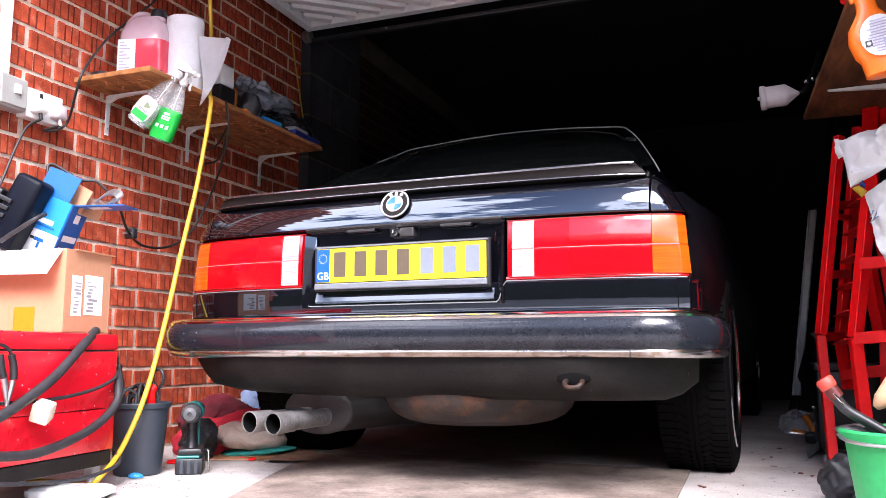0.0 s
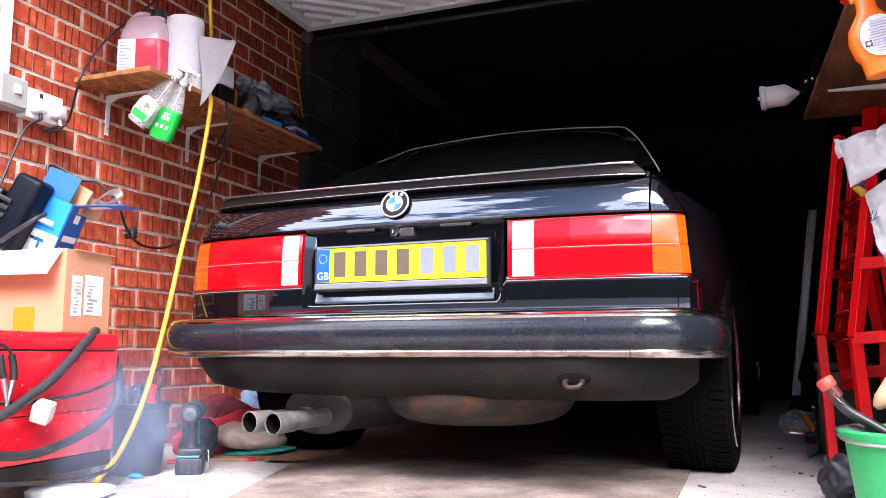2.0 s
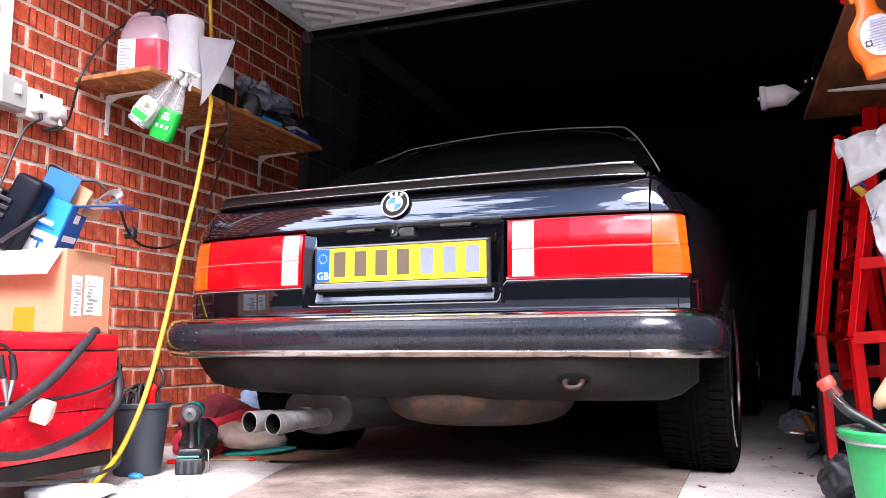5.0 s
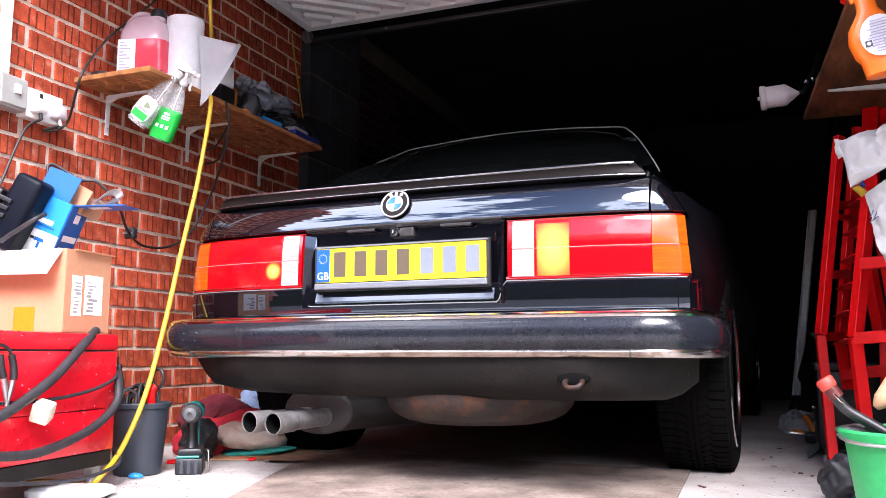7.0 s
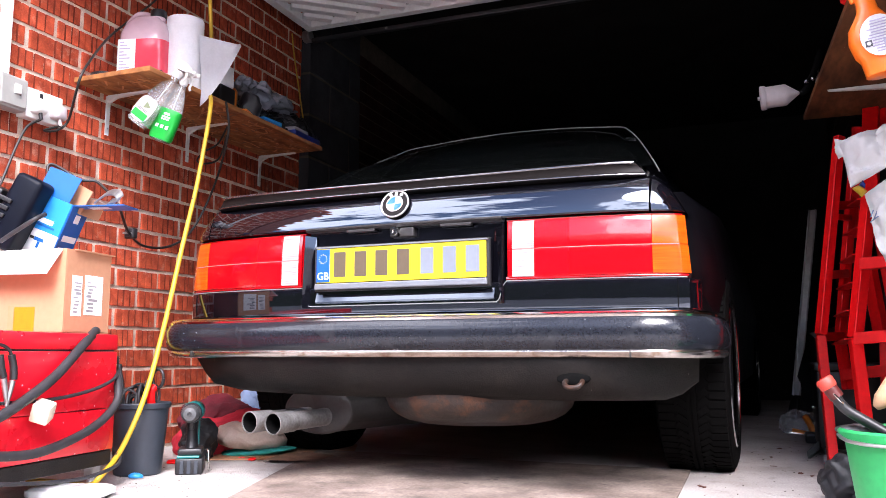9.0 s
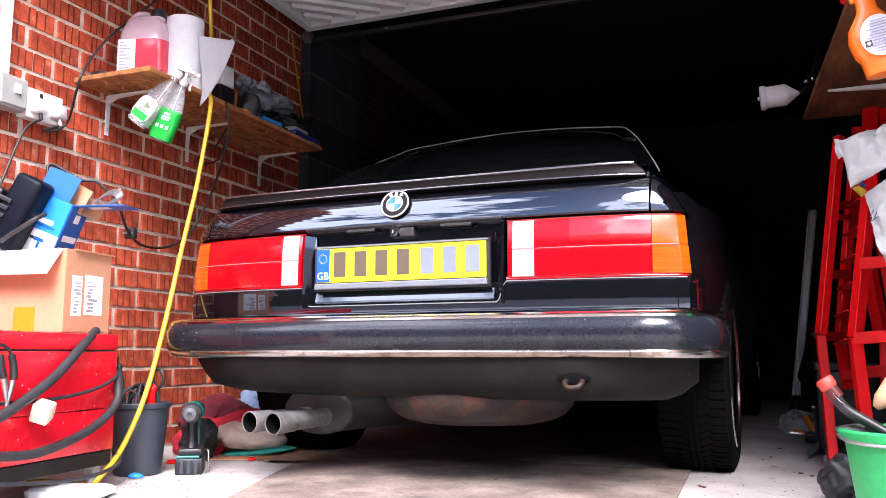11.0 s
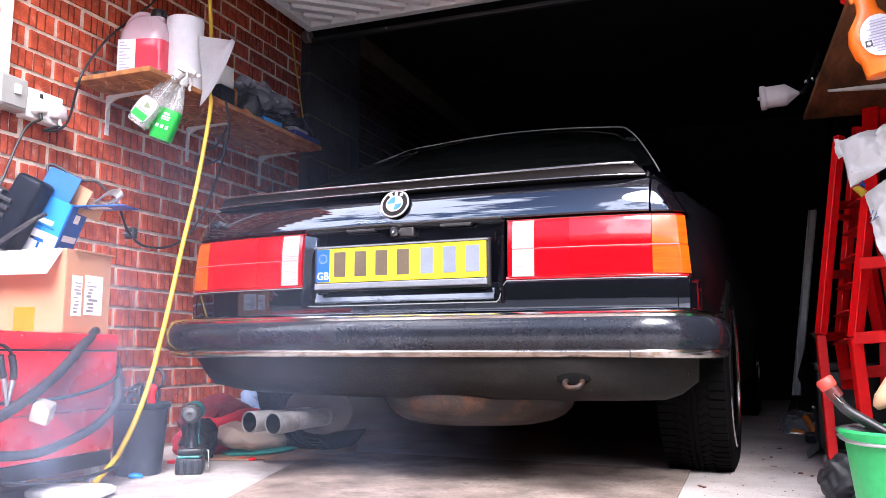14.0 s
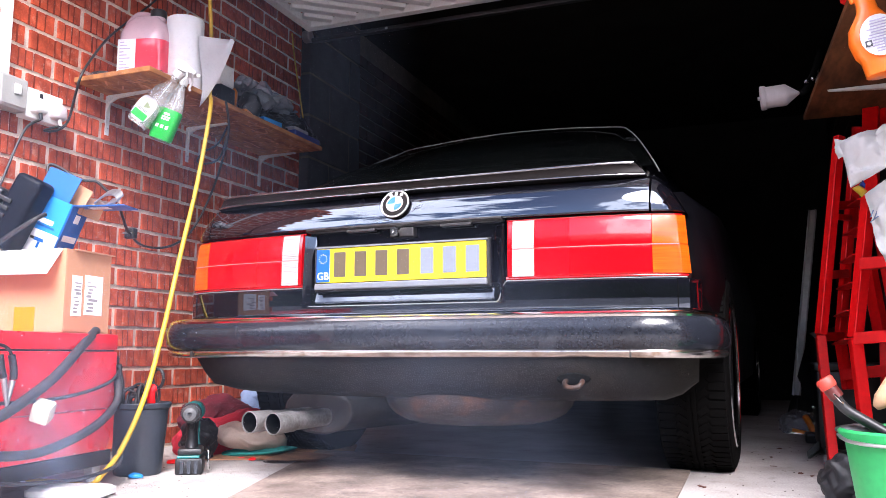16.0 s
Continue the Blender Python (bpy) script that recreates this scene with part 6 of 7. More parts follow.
def orange_bottle():
    m = Matrix.Translation((2.467, -0.550, 1.026)) @ Matrix.Rotation(radians(-9), 4, "Y") @ Matrix.Diagonal((0.83, 0.83, 0.83, 1))
    o = thing("cleaner_bottle", m, "bright orange cleaner bottle with an oval label, hung on the shelf", "bottle")
    def ring(z, a, b_):
        return [(a * math.copysign(abs(math.cos(t)) ** 0.8, math.cos(t)), b_ * math.copysign(abs(math.sin(t)) ** 0.8, math.sin(t)), z) for t in [2 * math.pi * i / 24 for i in range(24)]]
    part("bottle", loft([ring(-0.092, 0.030, 0.024), ring(-0.088, 0.040, 0.030), ring(-0.055, 0.043, 0.032), ring(-0.046, 0.044, 0.032), ring(-0.03, 0.054, 0.034), ring(0.01, 0.062, 0.036), ring(0.045, 0.056, 0.034), ring(0.070, 0.038, 0.029), ring(0.09, 0.026, 0.023), ring(0.14, 0.021, 0.020), ring(0.17, 0.018, 0.018)]), M_ORANGE, o, "glossy orange plastic", 50)
    b = bmesh.new()
    n, f = 24, []
    vs = [b.verts.new((0.008 + 0.046 * math.cos(t), -0.0395 + 0.006 * abs(math.cos(t)) ** 2, 0.006 + 0.056 * math.sin(t))) for t in [2 * math.pi * i / n for i in range(n)]]
    b.faces.new(vs)
    bmesh.ops.solidify(b, geom=b.faces[:], thickness=0.002)
    part("label", b, M_LABEL, o, "oval white label")
    rng = random.Random(9)
    for k in range(12):
        z = 0.046 - k * 0.0075
        w = 0.07 * math.sqrt(max(0.05, 1 - ((z - 0.006) / 0.056) ** 2)) * rng.uniform(0.6, 0.95)
        part("label_bar", box(0.010 - w / 2, 0.010 + w / 2, -0.0425, -0.0412, z - 0.0014, z + 0.0014), M_LILAC, o)
    part("label_patch", box(0.012, 0.036, -0.0428, -0.0412, -0.030, -0.008), M_LILAC, o)
    part("label_patch", box(-0.030, -0.014, -0.0428, -0.0412, -0.020, -0.004), M_INK2, o)
    part("label_dot", lathe([(0.005, 0), (0.005, 0.001)], 12, m=pose(-0.022, -0.0429, -0.012, 90, 0, 0)), M_LABEL, o)
    part("trigger_head", box(-0.02, 0.055, -0.014, 0.014, 0.17, 0.21, 0.006), M_ORANGE, o, "", 40)
    part("trigger", tube([(-0.012, 0, 0.17), (-0.03, 0, 0.15), (-0.028, 0, 0.12)], 0.006, 8, 4), M_ORANGE, o, "", 60)


M_INK2 = mat("dark_ink", (0.05, 0.05, 0.06), 0.6)
orange_bottle()


def car_ramp():
    SHIFT = Matrix.Translation((0.017, 0.0065, 0))
    r = thing("car_ramp", pose(2.45, 0.5, 0), "red painted steel car ramps stood on end against the wall", "car ramp")
    W = 0.030
    def b2(name, a, b, w=W, h=W):
        return wpart(name, merge(None, bar(a, b, w, h), SHIFT), M_REDLADDER, r)
    # outer frame
    b2("stile", (2.476, 0.620, 1.115), (2.376, 0.550, 0.427))
    b2("stile", (2.375, 0.550, 0.420), (2.386, 0.470, 0.001))
    # tread frame
    b2("stile", (2.538, 0.850, 1.042), (2.453, 0.800, 0.416))
    b2("stile", (2.453, 0.800, 0.408), (2.467, 0.780, 0.237))
    b2("stile", (2.525, 0.350, 0.855), (2.455, 0.300, 0.410), 0.034, 0.034)
    b2("stile", (2.455, 0.300, 0.404), (2.464, 0.260, 0.167), 0.034, 0.034)
    slat = (((2.521, 0.800, 0.896), (2.518, 0.400, 0.852)), ((2.504, 0.800, 0.791), (2.507, 0.400, 0.761)), ((2.487, 0.800, 0.689), (2.493, 0.400, 0.675)), ((2.471, 0.800, 0.595), (2.479, 0.400, 0.586)), ((2.458, 0.800, 0.497), (2.466, 0.400, 0.499)), ((2.445, 0.800, 0.396), (2.457, 0.400, 0.409)))
    for a, b in slat:
        wpart("slat", merge(None, bar(a, b, 0.045, 0.006), SHIFT), M_REDLADDER, r)
    b2("brace", (2.437, 0.600, 0.868), (2.518, 0.840, 0.908), 0.026, 0.030)
    b2("brace", (2.409, 0.575, 0.628), (2.487, 0.820, 0.652), 0.026, 0.030)
    b2("brace", (2.373, 0.550, 0.418), (2.457, 0.800, 0.426), 0.026, 0.030)
    b2("brace", (2.453, 0.620, 0.832), (2.515, 0.840, 0.859), 0.02, 0.02)
    b2("brace", (2.486, 0.310, 0.634), (2.607, 0.240, 0.635), 0.036, 0.036)
    b2("brace", (2.452, 0.290, 0.407), (2.593, 0.240, 0.418), 0.036, 0.036)
    b2("brace", (2.448, 0.780, 0.288), (2.651, 0.700, 0.314), 0.04, 0.04)
    b2("brace", (2.514, 0.950, 0.890), (2.649, 0.950, 0.899), 0.02, 0.02)
    # back legs
    b2("leg", (2.581, 0.620, 1.219), (2.535, 0.420, 0.858), 0.05, 0.04)
    b2("leg", (2.619, 0.640, 1.231), (2.651, 0.600, 0.921), 0.04, 0.04)
    b2("leg", (2.548, 0.750, 1.177), (2.524, 0.900, 0.795), 0.03, 0.03)
    b2("leg", (2.560, 0.800, 0.678), (2.585, 0.780, 0.415), 0.04, 0.04)
    b2("leg", (2.603, 0.820, 0.842), (2.641, 0.800, 0.494), 0.04, 0.04)
    b2("leg", (2.595, 0.750, 0.414), (2.584, 0.720, 0.184), 0.04, 0.04)
    wpart("foot_plate", box(2.377, 2.437, 0.436, 0.526, 0.0, 0.012, 0.003), M_REDLADDER, r)


car_ramp()


def block_patch():
    """The block wall that shows behind the ramps, its shade put into a dark grey."""
    w = bpy.data.objects["wall_east"]
    for k in range(10):
        for j in range(12):
            z0 = 0.005 + 0.225 * k
            y0 = -0.69 + 0.45 * j + (0.225 if k % 2 else 0)
            if z0 + 0.215 > GZ:
                continue
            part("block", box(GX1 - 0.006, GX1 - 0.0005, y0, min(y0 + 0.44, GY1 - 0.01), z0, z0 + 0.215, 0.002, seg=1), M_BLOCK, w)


block_patch()


def draped(corners, depth, wav, seed, n=30):
    """Creased plastic between four corners, with some depth."""
    c = [Vector(p) for p in corners]
    nrm = (c[1] - c[0]).cross(c[3] - c[0]).normalized()
    b = bmesh.new()
    g = [[], []]
    for side in (0, 1):
        for i in range(n + 1):
            row = []
            for j in range(n + 1):
                u, v = i / n, j / n
                p = (c[0] * (1 - u) + c[1] * u) * (1 - v) + (c[3] * (1 - u) + c[2] * u) * v
                bulge = math.sin(math.pi * u) * math.sin(math.pi * v)
                crease = abs(noise.noise(p * 14 + Vector((seed, 0, 0)))) * 1.6 + 0.5 * abs(noise.noise(p * 34 + Vector((0, seed, 0))))
                p = p + nrm * (depth * bulge + wav * crease * min(1, 4 * bulge + 0.25)) * (1 if side else -0.6)
                row.append(b.verts.new(p))
            g[side].append(row)
    for side in (0, 1):
        for i in range(n):
            for j in range(n):
                b.faces.new((g[side][i][j], g[side][i + 1][j], g[side][i + 1][j + 1], g[side][i][j + 1]))
    for i in range(n):
        b.faces.new((g[0][i][0], g[0][i + 1][0], g[1][i + 1][0], g[1][i][0]))
        b.faces.new((g[0][i][n], g[0][i + 1][n], g[1][i + 1][n], g[1][i][n]))
        b.faces.new((g[0][0][i], g[0][0][i + 1], g[1][0][i + 1], g[1][0][i]))
        b.faces.new((g[0][n][i], g[0][n][i + 1], g[1][n][i + 1], g[1][n][i]))
    return b


def crumpled_bag():
    g = thing("carrier_bag", pose(*(2.535, 0.080, 0.820)), "white printed plastic carrier bag hung on the ramps", "bag")
    wpart("bag_fold", draped(((2.450, 0.160, 0.983), (2.468, 0.120, 0.838), (2.583, 0.050, 0.891), (2.612, 0.100, 1.019)), 0.03, 0.034, 3.0), M_BAG, g, "", 50)
    wpart("bag_body", draped(((2.502, 0.120, 0.814), (2.547, 0.100, 0.614), (2.627, 0.020, 0.595), (2.620, 0.020, 0.888)), 0.045, 0.036, 9.0), M_BAG, g, "", 50)
    wpart("knot", draped(((2.439, 0.200, 1.005), (2.445, 0.170, 0.935), (2.458, 0.140, 0.937), (2.467, 0.150, 0.983)), 0.008, 0.01, 5.0, 8), M_BAG, g, "", 50)
    wpart("yellow_print", draped(((2.469, 0.100, 0.831), (2.493, 0.100, 0.803), (2.507, 0.095, 0.820), (2.487, 0.100, 0.839)), 0.008, 0.008, 2.0, 8), M_HOSE, g, "yellow printed corner", 50)
    wpart("blue_print", draped(((2.487, 0.100, 0.839), (2.502, 0.095, 0.827), (2.503, 0.090, 0.839), (2.497, 0.095, 0.852)), 0.006, 0.005, 4.0, 6), M_DEEPBLUE, g, "", 50)
    wpart("strap", tube([(2.452, 0.180, 0.981), (2.469, 0.400, 1.045), (2.477, 0.600, 1.070)], 0.005, 8, 4), M_BAG, g, "", 60)
    for a, b in (((2.503, 0.030, 0.734), (2.511, 0.030, 0.754)), ((2.510, 0.030, 0.726), (2.520, 0.030, 0.750)), ((2.501, 0.030, 0.720), (2.527, 0.030, 0.740))):
        wpart("print_stroke", bar(a, b, 0.003, 0.003, bev=0), M_LILAC2, g)


M_LILAC2 = mat("blue_grey_print", (0.25, 0.32, 0.50), 0.6)
crumpled_bag()


def green_bucket():
    m = Matrix.Translation((2.49, -0.60, 0))
    k = thing("bucket", m, "green plastic bucket full of hand tools", "bucket")
    part("pail", lathe([(0.108, 0.0), (0.112, 0.004), (0.135, 0.188), (0.145, 0.191), (0.147, 0.208), (0.142, 0.213), (0.134, 0.211), (0.130, 0.188), (0.108, 0.012), (0.0, 0.012)], 48, caps=False), M_GREENBUCKET, k, "", 35)
    part("bail", tube([(-0.147, -0.01, 0.200), (-0.13, -0.09, 0.193), (-0.06, -0.142, 0.190), (0.05, -0.14, 0.190)], 0.0035, 8, 6), M_STEEL, k, "wire bucket handle", 60)
    part("bail_grip", tube([(-0.045, -0.146, 0.190), (0.0, -0.15, 0.190), (0.05, -0.142, 0.190)], 0.010, 10, 4), M_GREY2, k, "grey handle grip", 60)
    q = thing("grip_tool", Matrix.Translation((2.363, -0.620, 0.256)), "black tubular tool with a red end cap in the bucket", "tool")
    wpart("shaft", tube([(2.336, -0.620, 0.287), (2.357, -0.620, 0.253), (2.401, -0.620, 0.224), (2.467, -0.620, 0.183)], 0.0105, 14, 4), M_BLACK, q, "", 60)
    wpart("red_cap", lathe([(0.0155, -0.008), (0.0175, -0.004), (0.0175, 0.010), (0.015, 0.014)], 24, m=Matrix.Translation((2.328, -0.620, 0.299)) @ (Vector((2.328, -0.620, 0.299)) - Vector((2.343, -0.620, 0.276))).to_track_quat("Z", "Y").to_matrix().to_4x4()), M_REDCAP, q, "red end cap", 40)
    wpart("sleeve", tube([(2.332, -0.620, 0.293), (2.345, -0.620, 0.273)], 0.0145, 16, 2), M_REDDARK, q, "", 60)
    wpart("ring", lathe([(0.017, -0.002), (0.019, 0), (0.017, 0.002)], 20, m=Matrix.Translation((2.345, -0.620, 0.273)) @ Matrix.Rotation(radians(50), 4, "Y"), caps=False), M_CHROME, q)
    j = thing("trowel", Matrix.Translation((2.396, -0.580, 0.234)), "grey metal trowel lying in the bucket", "tool")
    wpart("blade", lumpy(ball((0.045, 0.03, 0.012), 3, m=Matrix.Translation((2.384, -0.580, 0.207))), 0.004, 20), M_GREY2, j, "", 60)
    wpart("ferrule", tube([(2.386, -0.620, 0.230), (2.401, -0.620, 0.221)], 0.006, 10, 2), M_BRASS, j, "", 60)
    w = thing("wooden_handle", Matrix.Translation((2.433, -0.560, 0.263)), "pale wooden tool handle in the bucket", "tool")
    wpart("handle", tube([(2.419, -0.560, 0.251), (2.433, -0.560, 0.268), (2.459, -0.560, 0.309), (2.487, -0.560, 0.357)], lambda s: 0.006 + 0.012 * min(1, s * 3), 12, 4), M_WOOD, w, "", 60)
    b = ball((0.105, 0.105, 0.05), 4, m=Matrix.Translation((2.49, -0.60, 0.158)))
    lumpy(b, 0.010, 14)
    solo("rag_fill", b, M_DARKBAG, Matrix(), "dark rags and tools filling the bucket", "rags", smooth=60)


M_REDCAP = mat("red_plastic_cap", (0.62, 0.05, 0.03), 0.5, var=0.2, scale=40)
M_REDDARK = mat("scuffed_dark_red_plastic", (0.10, 0.012, 0.010), 0.4, var=0.5, scale=60)
M_BRASS = mat("brass", (0.6, 0.45, 0.2), 0.3, 0.9)
green_bucket()


def far_side_floor():
    b = ball((0.060, 0.085, 0.062), 5)
    lumpy(b, 0.03, 9, 21.0)
    crinkle(b, 0.014, 22, 6.0)
    for v in b.verts:
        v.co.z = max(v.co.z, -0.048)
    solo("dark_sack", b, M_DARKBAG, pose(2.385, -0.26, 0.048), "dark grey crumpled sack beside the bucket", "sack", smooth=60)
    # black plastic box and board leaning behind the ramps
    c = thing("black_toolbox", pose(2.44, 0.78, 0), "black plastic crate behind the ramps", "crate")
    wpart("crate_body", box(2.385, 2.70, 0.85, 1.15, 0.02, 0.30, 0.012), M_BLACK, c, "", 40)
    wpart("crate_lid", box(2.38, 2.705, 0.84, 1.16, 0.301, 0.33, 0.008), M_BLACK, c, "", 40)
    wpart("crate_foot", box(2.40, 2.69, 0.87, 1.13, 0.0, 0.0195), M_BLACK, c)
    for z in (0.10, 0.16):
        wpart("catch", box(2.372, 2.3795, 0.95, 0.985, z, z + 0.006), M_STEEL, c)
    s = thing("leaning_panel", pose(2.4, 1.5, 0), "black panel leaning against the wall", "panel")
    wpart("panel", loft([[(2.323, 2.950, 0.000), (2.451, 2.542, 0.000), (2.442, 1.750, 0.434), (2.441, 2.300, 0.474)], [(2.44, 2.95, 0.0), (2.47, 1.9, 0.0), (2.60, 1.85, 0.48), (2.62, 2.4, 0.52)]]), M_RUBBLE, s)
    g = thing("plastic_profile", pose(2.45, 2.6, 0), "long pale grey plastic profile leaning in the dark", "profile")
    a, d = Vector((2.371, 2.600, 0.134)), Vector((2.526, 2.850, 1.223))
    wpart("web", bar(a, d, 0.042, 0.006), M_GALV, g)
    for k in (-0.018, 0.018):
        o = Vector((k, -0.012, 0))
        wpart("flange", bar(a + o, d + o, 0.006, 0.018), M_GALV, g)
    wpart("foot", bar(Vector((a.x - 0.02, a.y - 0.02, 0)), a, 0.03, 0.006), M_BLACK, g)
    b = crinkle(lumpy(ball((0.085, 0.11, 0.055), 5), 0.02, 22, 4.0), 0.012, 60, 2.0)
    for v in b.verts:
        v.co.z = max(v.co.z, -0.04)
    solo("bubble_wrap", b, M_CLEARPL2, pose(2.355, 1.74, 0.04), "crumpled clear bubble wrap on the floor", "bubble wrap", smooth=30)
    q = thing("orange_clamp", pose(2.38, 1.45, 0.0), "orange plastic quick clamp on the floor", "clamp")
    wpart("bar", bar((2.311, 1.450, 0.037), (2.386, 1.450, 0.023), 0.02, 0.014), M_ORTAPE, q)
    wpart("jaw", tube([(2.368, 1.500, 0.091), (2.385, 1.470, 0.060), (2.395, 1.450, 0.019), (2.382, 1.400, -0.013)], 0.014, 10, 4), M_ORTAPE, q, "", 60)
    wpart("foot", box(2.355, 2.40, 1.25, 1.36, 0.0, 0.04, 0.008), M_BLACK, q)
    p = thing("metal_bracket", pose(2.35, 0.75, 0.0), "dark folded metal plate on the floor", "bracket")
    wpart("plate", loft([[(2.337, 0.750, 0.020), (2.383, 0.850, 0.051), (2.378, 0.800, 0.026), (2.338, 0.720, -0.000)], [(2.346, 0.800, 0.009), (2.391, 0.900, 0.041), (2.386, 0.850, 0.015), (2.349, 0.724, -0.000)]]), M_GREY2, p)


M_CLEARPL2 = clear("bubble_plastic", (0.34, 0.36, 0.40), 0.10, 0.36)
far_side_floor()


# ---- bricks and blocks ----
def brick_mesh(seed):
    """Wire-cut brick: proud ribs of uneven width, with grooves between them."""
    rng = random.Random(seed)
    b = bmesh.new()
    L, H = 0.210, 0.0605
    n = rng.choice((6, 6, 7, 7))
    cuts = [-L / 2] + sorted(-L / 2 + L * (k + rng.uniform(-0.16, 0.16)) / n for k in range(1, n)) + [L / 2]
    ys = []
    for k in range(n):
        y0, y1 = cuts[k], cuts[k + 1]
        g, d = rng.uniform(0.0007, 0.0016), rng.choice((0.0002, 0.0004, 0.0008, 0.002))
        e = rng.uniform(0.0015, 0.0035)
        f = rng.uniform(-0.0008, 0.0008)
        ys += [(y0 + g, d), (y0 + g + e, 0.0068 + f), (y1 - g - e, 0.0072 + f), (y1 - g, d)]
    lo = [b.verts.new((x, y, -H / 2 + rng.uniform(-0.0012, 0.0012))) for y, x in ys]
    hi = [b.verts.new((x, y, H / 2 + rng.uniform(-0.0012, 0.0012))) for y, x in ys]
    for i in range(len(ys) - 1):
        fc = b.faces.new((lo[i], lo[i + 1], hi[i + 1], hi[i]))
        fc.material_index = 1 if i % 4 == 3 or (i % 4 in (0, 2) and 0 < i < len(ys) - 2 and rng.random() < 0.9) else 0
    back = [b.verts.new((-0.012, y, z)) for y, z in ((-L / 2, -H / 2), (L / 2, -H / 2), (L / 2, H / 2), (-L / 2, H / 2))]
    b.faces.new((back[0], *lo, back[1]))
    b.faces.new((back[3], *hi, back[2]))
    b.faces.new((back[0], lo[0], hi[0], back[3]))
    b.faces.new((back[1], lo[-1], hi[-1], back[2]))
    bmesh.ops.recalc_face_normals(b, faces=b.faces)
    me = bpy.data.meshes.new("brick")
    b.to_mesh(me)
    b.free()
    me.materials.append(M_BRICK)
    me.materials.append(M_GROOVESHADE)
    return me


def lay_bricks():
    meshes = [brick_mesh(k) for k in range(12)]
    rng = random.Random(4)
    far = bmesh.new()
    for k in range(-3, 26):
        z = 0.27 + 0.075 * k
        for j in range(-11, 40):
            if (j + k) % 2 == 0:
                continue
            y = 0.1125 * j
            if 1.13 < y < 1.3 and z < GZ - 0.03:
                ob = new("brick", rng.choice(meshes))
                ob.parent = WALL
                ob.matrix_basis = pose(-0.002, 1.1685, z) @ Matrix.Diagonal((1, 0.47, 1, 1))
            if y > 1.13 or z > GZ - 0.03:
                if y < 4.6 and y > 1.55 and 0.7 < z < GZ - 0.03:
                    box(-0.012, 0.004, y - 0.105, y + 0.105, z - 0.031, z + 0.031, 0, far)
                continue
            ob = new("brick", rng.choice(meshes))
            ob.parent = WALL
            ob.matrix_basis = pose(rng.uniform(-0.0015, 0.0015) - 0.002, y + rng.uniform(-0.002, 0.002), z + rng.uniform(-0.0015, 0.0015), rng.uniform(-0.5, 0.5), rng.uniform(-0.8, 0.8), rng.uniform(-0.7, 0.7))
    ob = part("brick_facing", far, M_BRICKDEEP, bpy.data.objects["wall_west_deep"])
    ob["kind"] = "stuff"
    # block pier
    pier = structure("pier_west", box(0.0, 0.056, 1.138, 1.700, 0, GZ), M_PIERMORTAR, "grey concrete block pier on the side wall, its shade painted in", "wall")
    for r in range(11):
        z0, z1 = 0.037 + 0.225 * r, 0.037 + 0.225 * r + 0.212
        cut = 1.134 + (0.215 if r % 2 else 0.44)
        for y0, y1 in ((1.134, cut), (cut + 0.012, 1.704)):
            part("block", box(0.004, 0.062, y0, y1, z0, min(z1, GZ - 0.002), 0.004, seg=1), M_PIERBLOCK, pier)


lay_bricks()


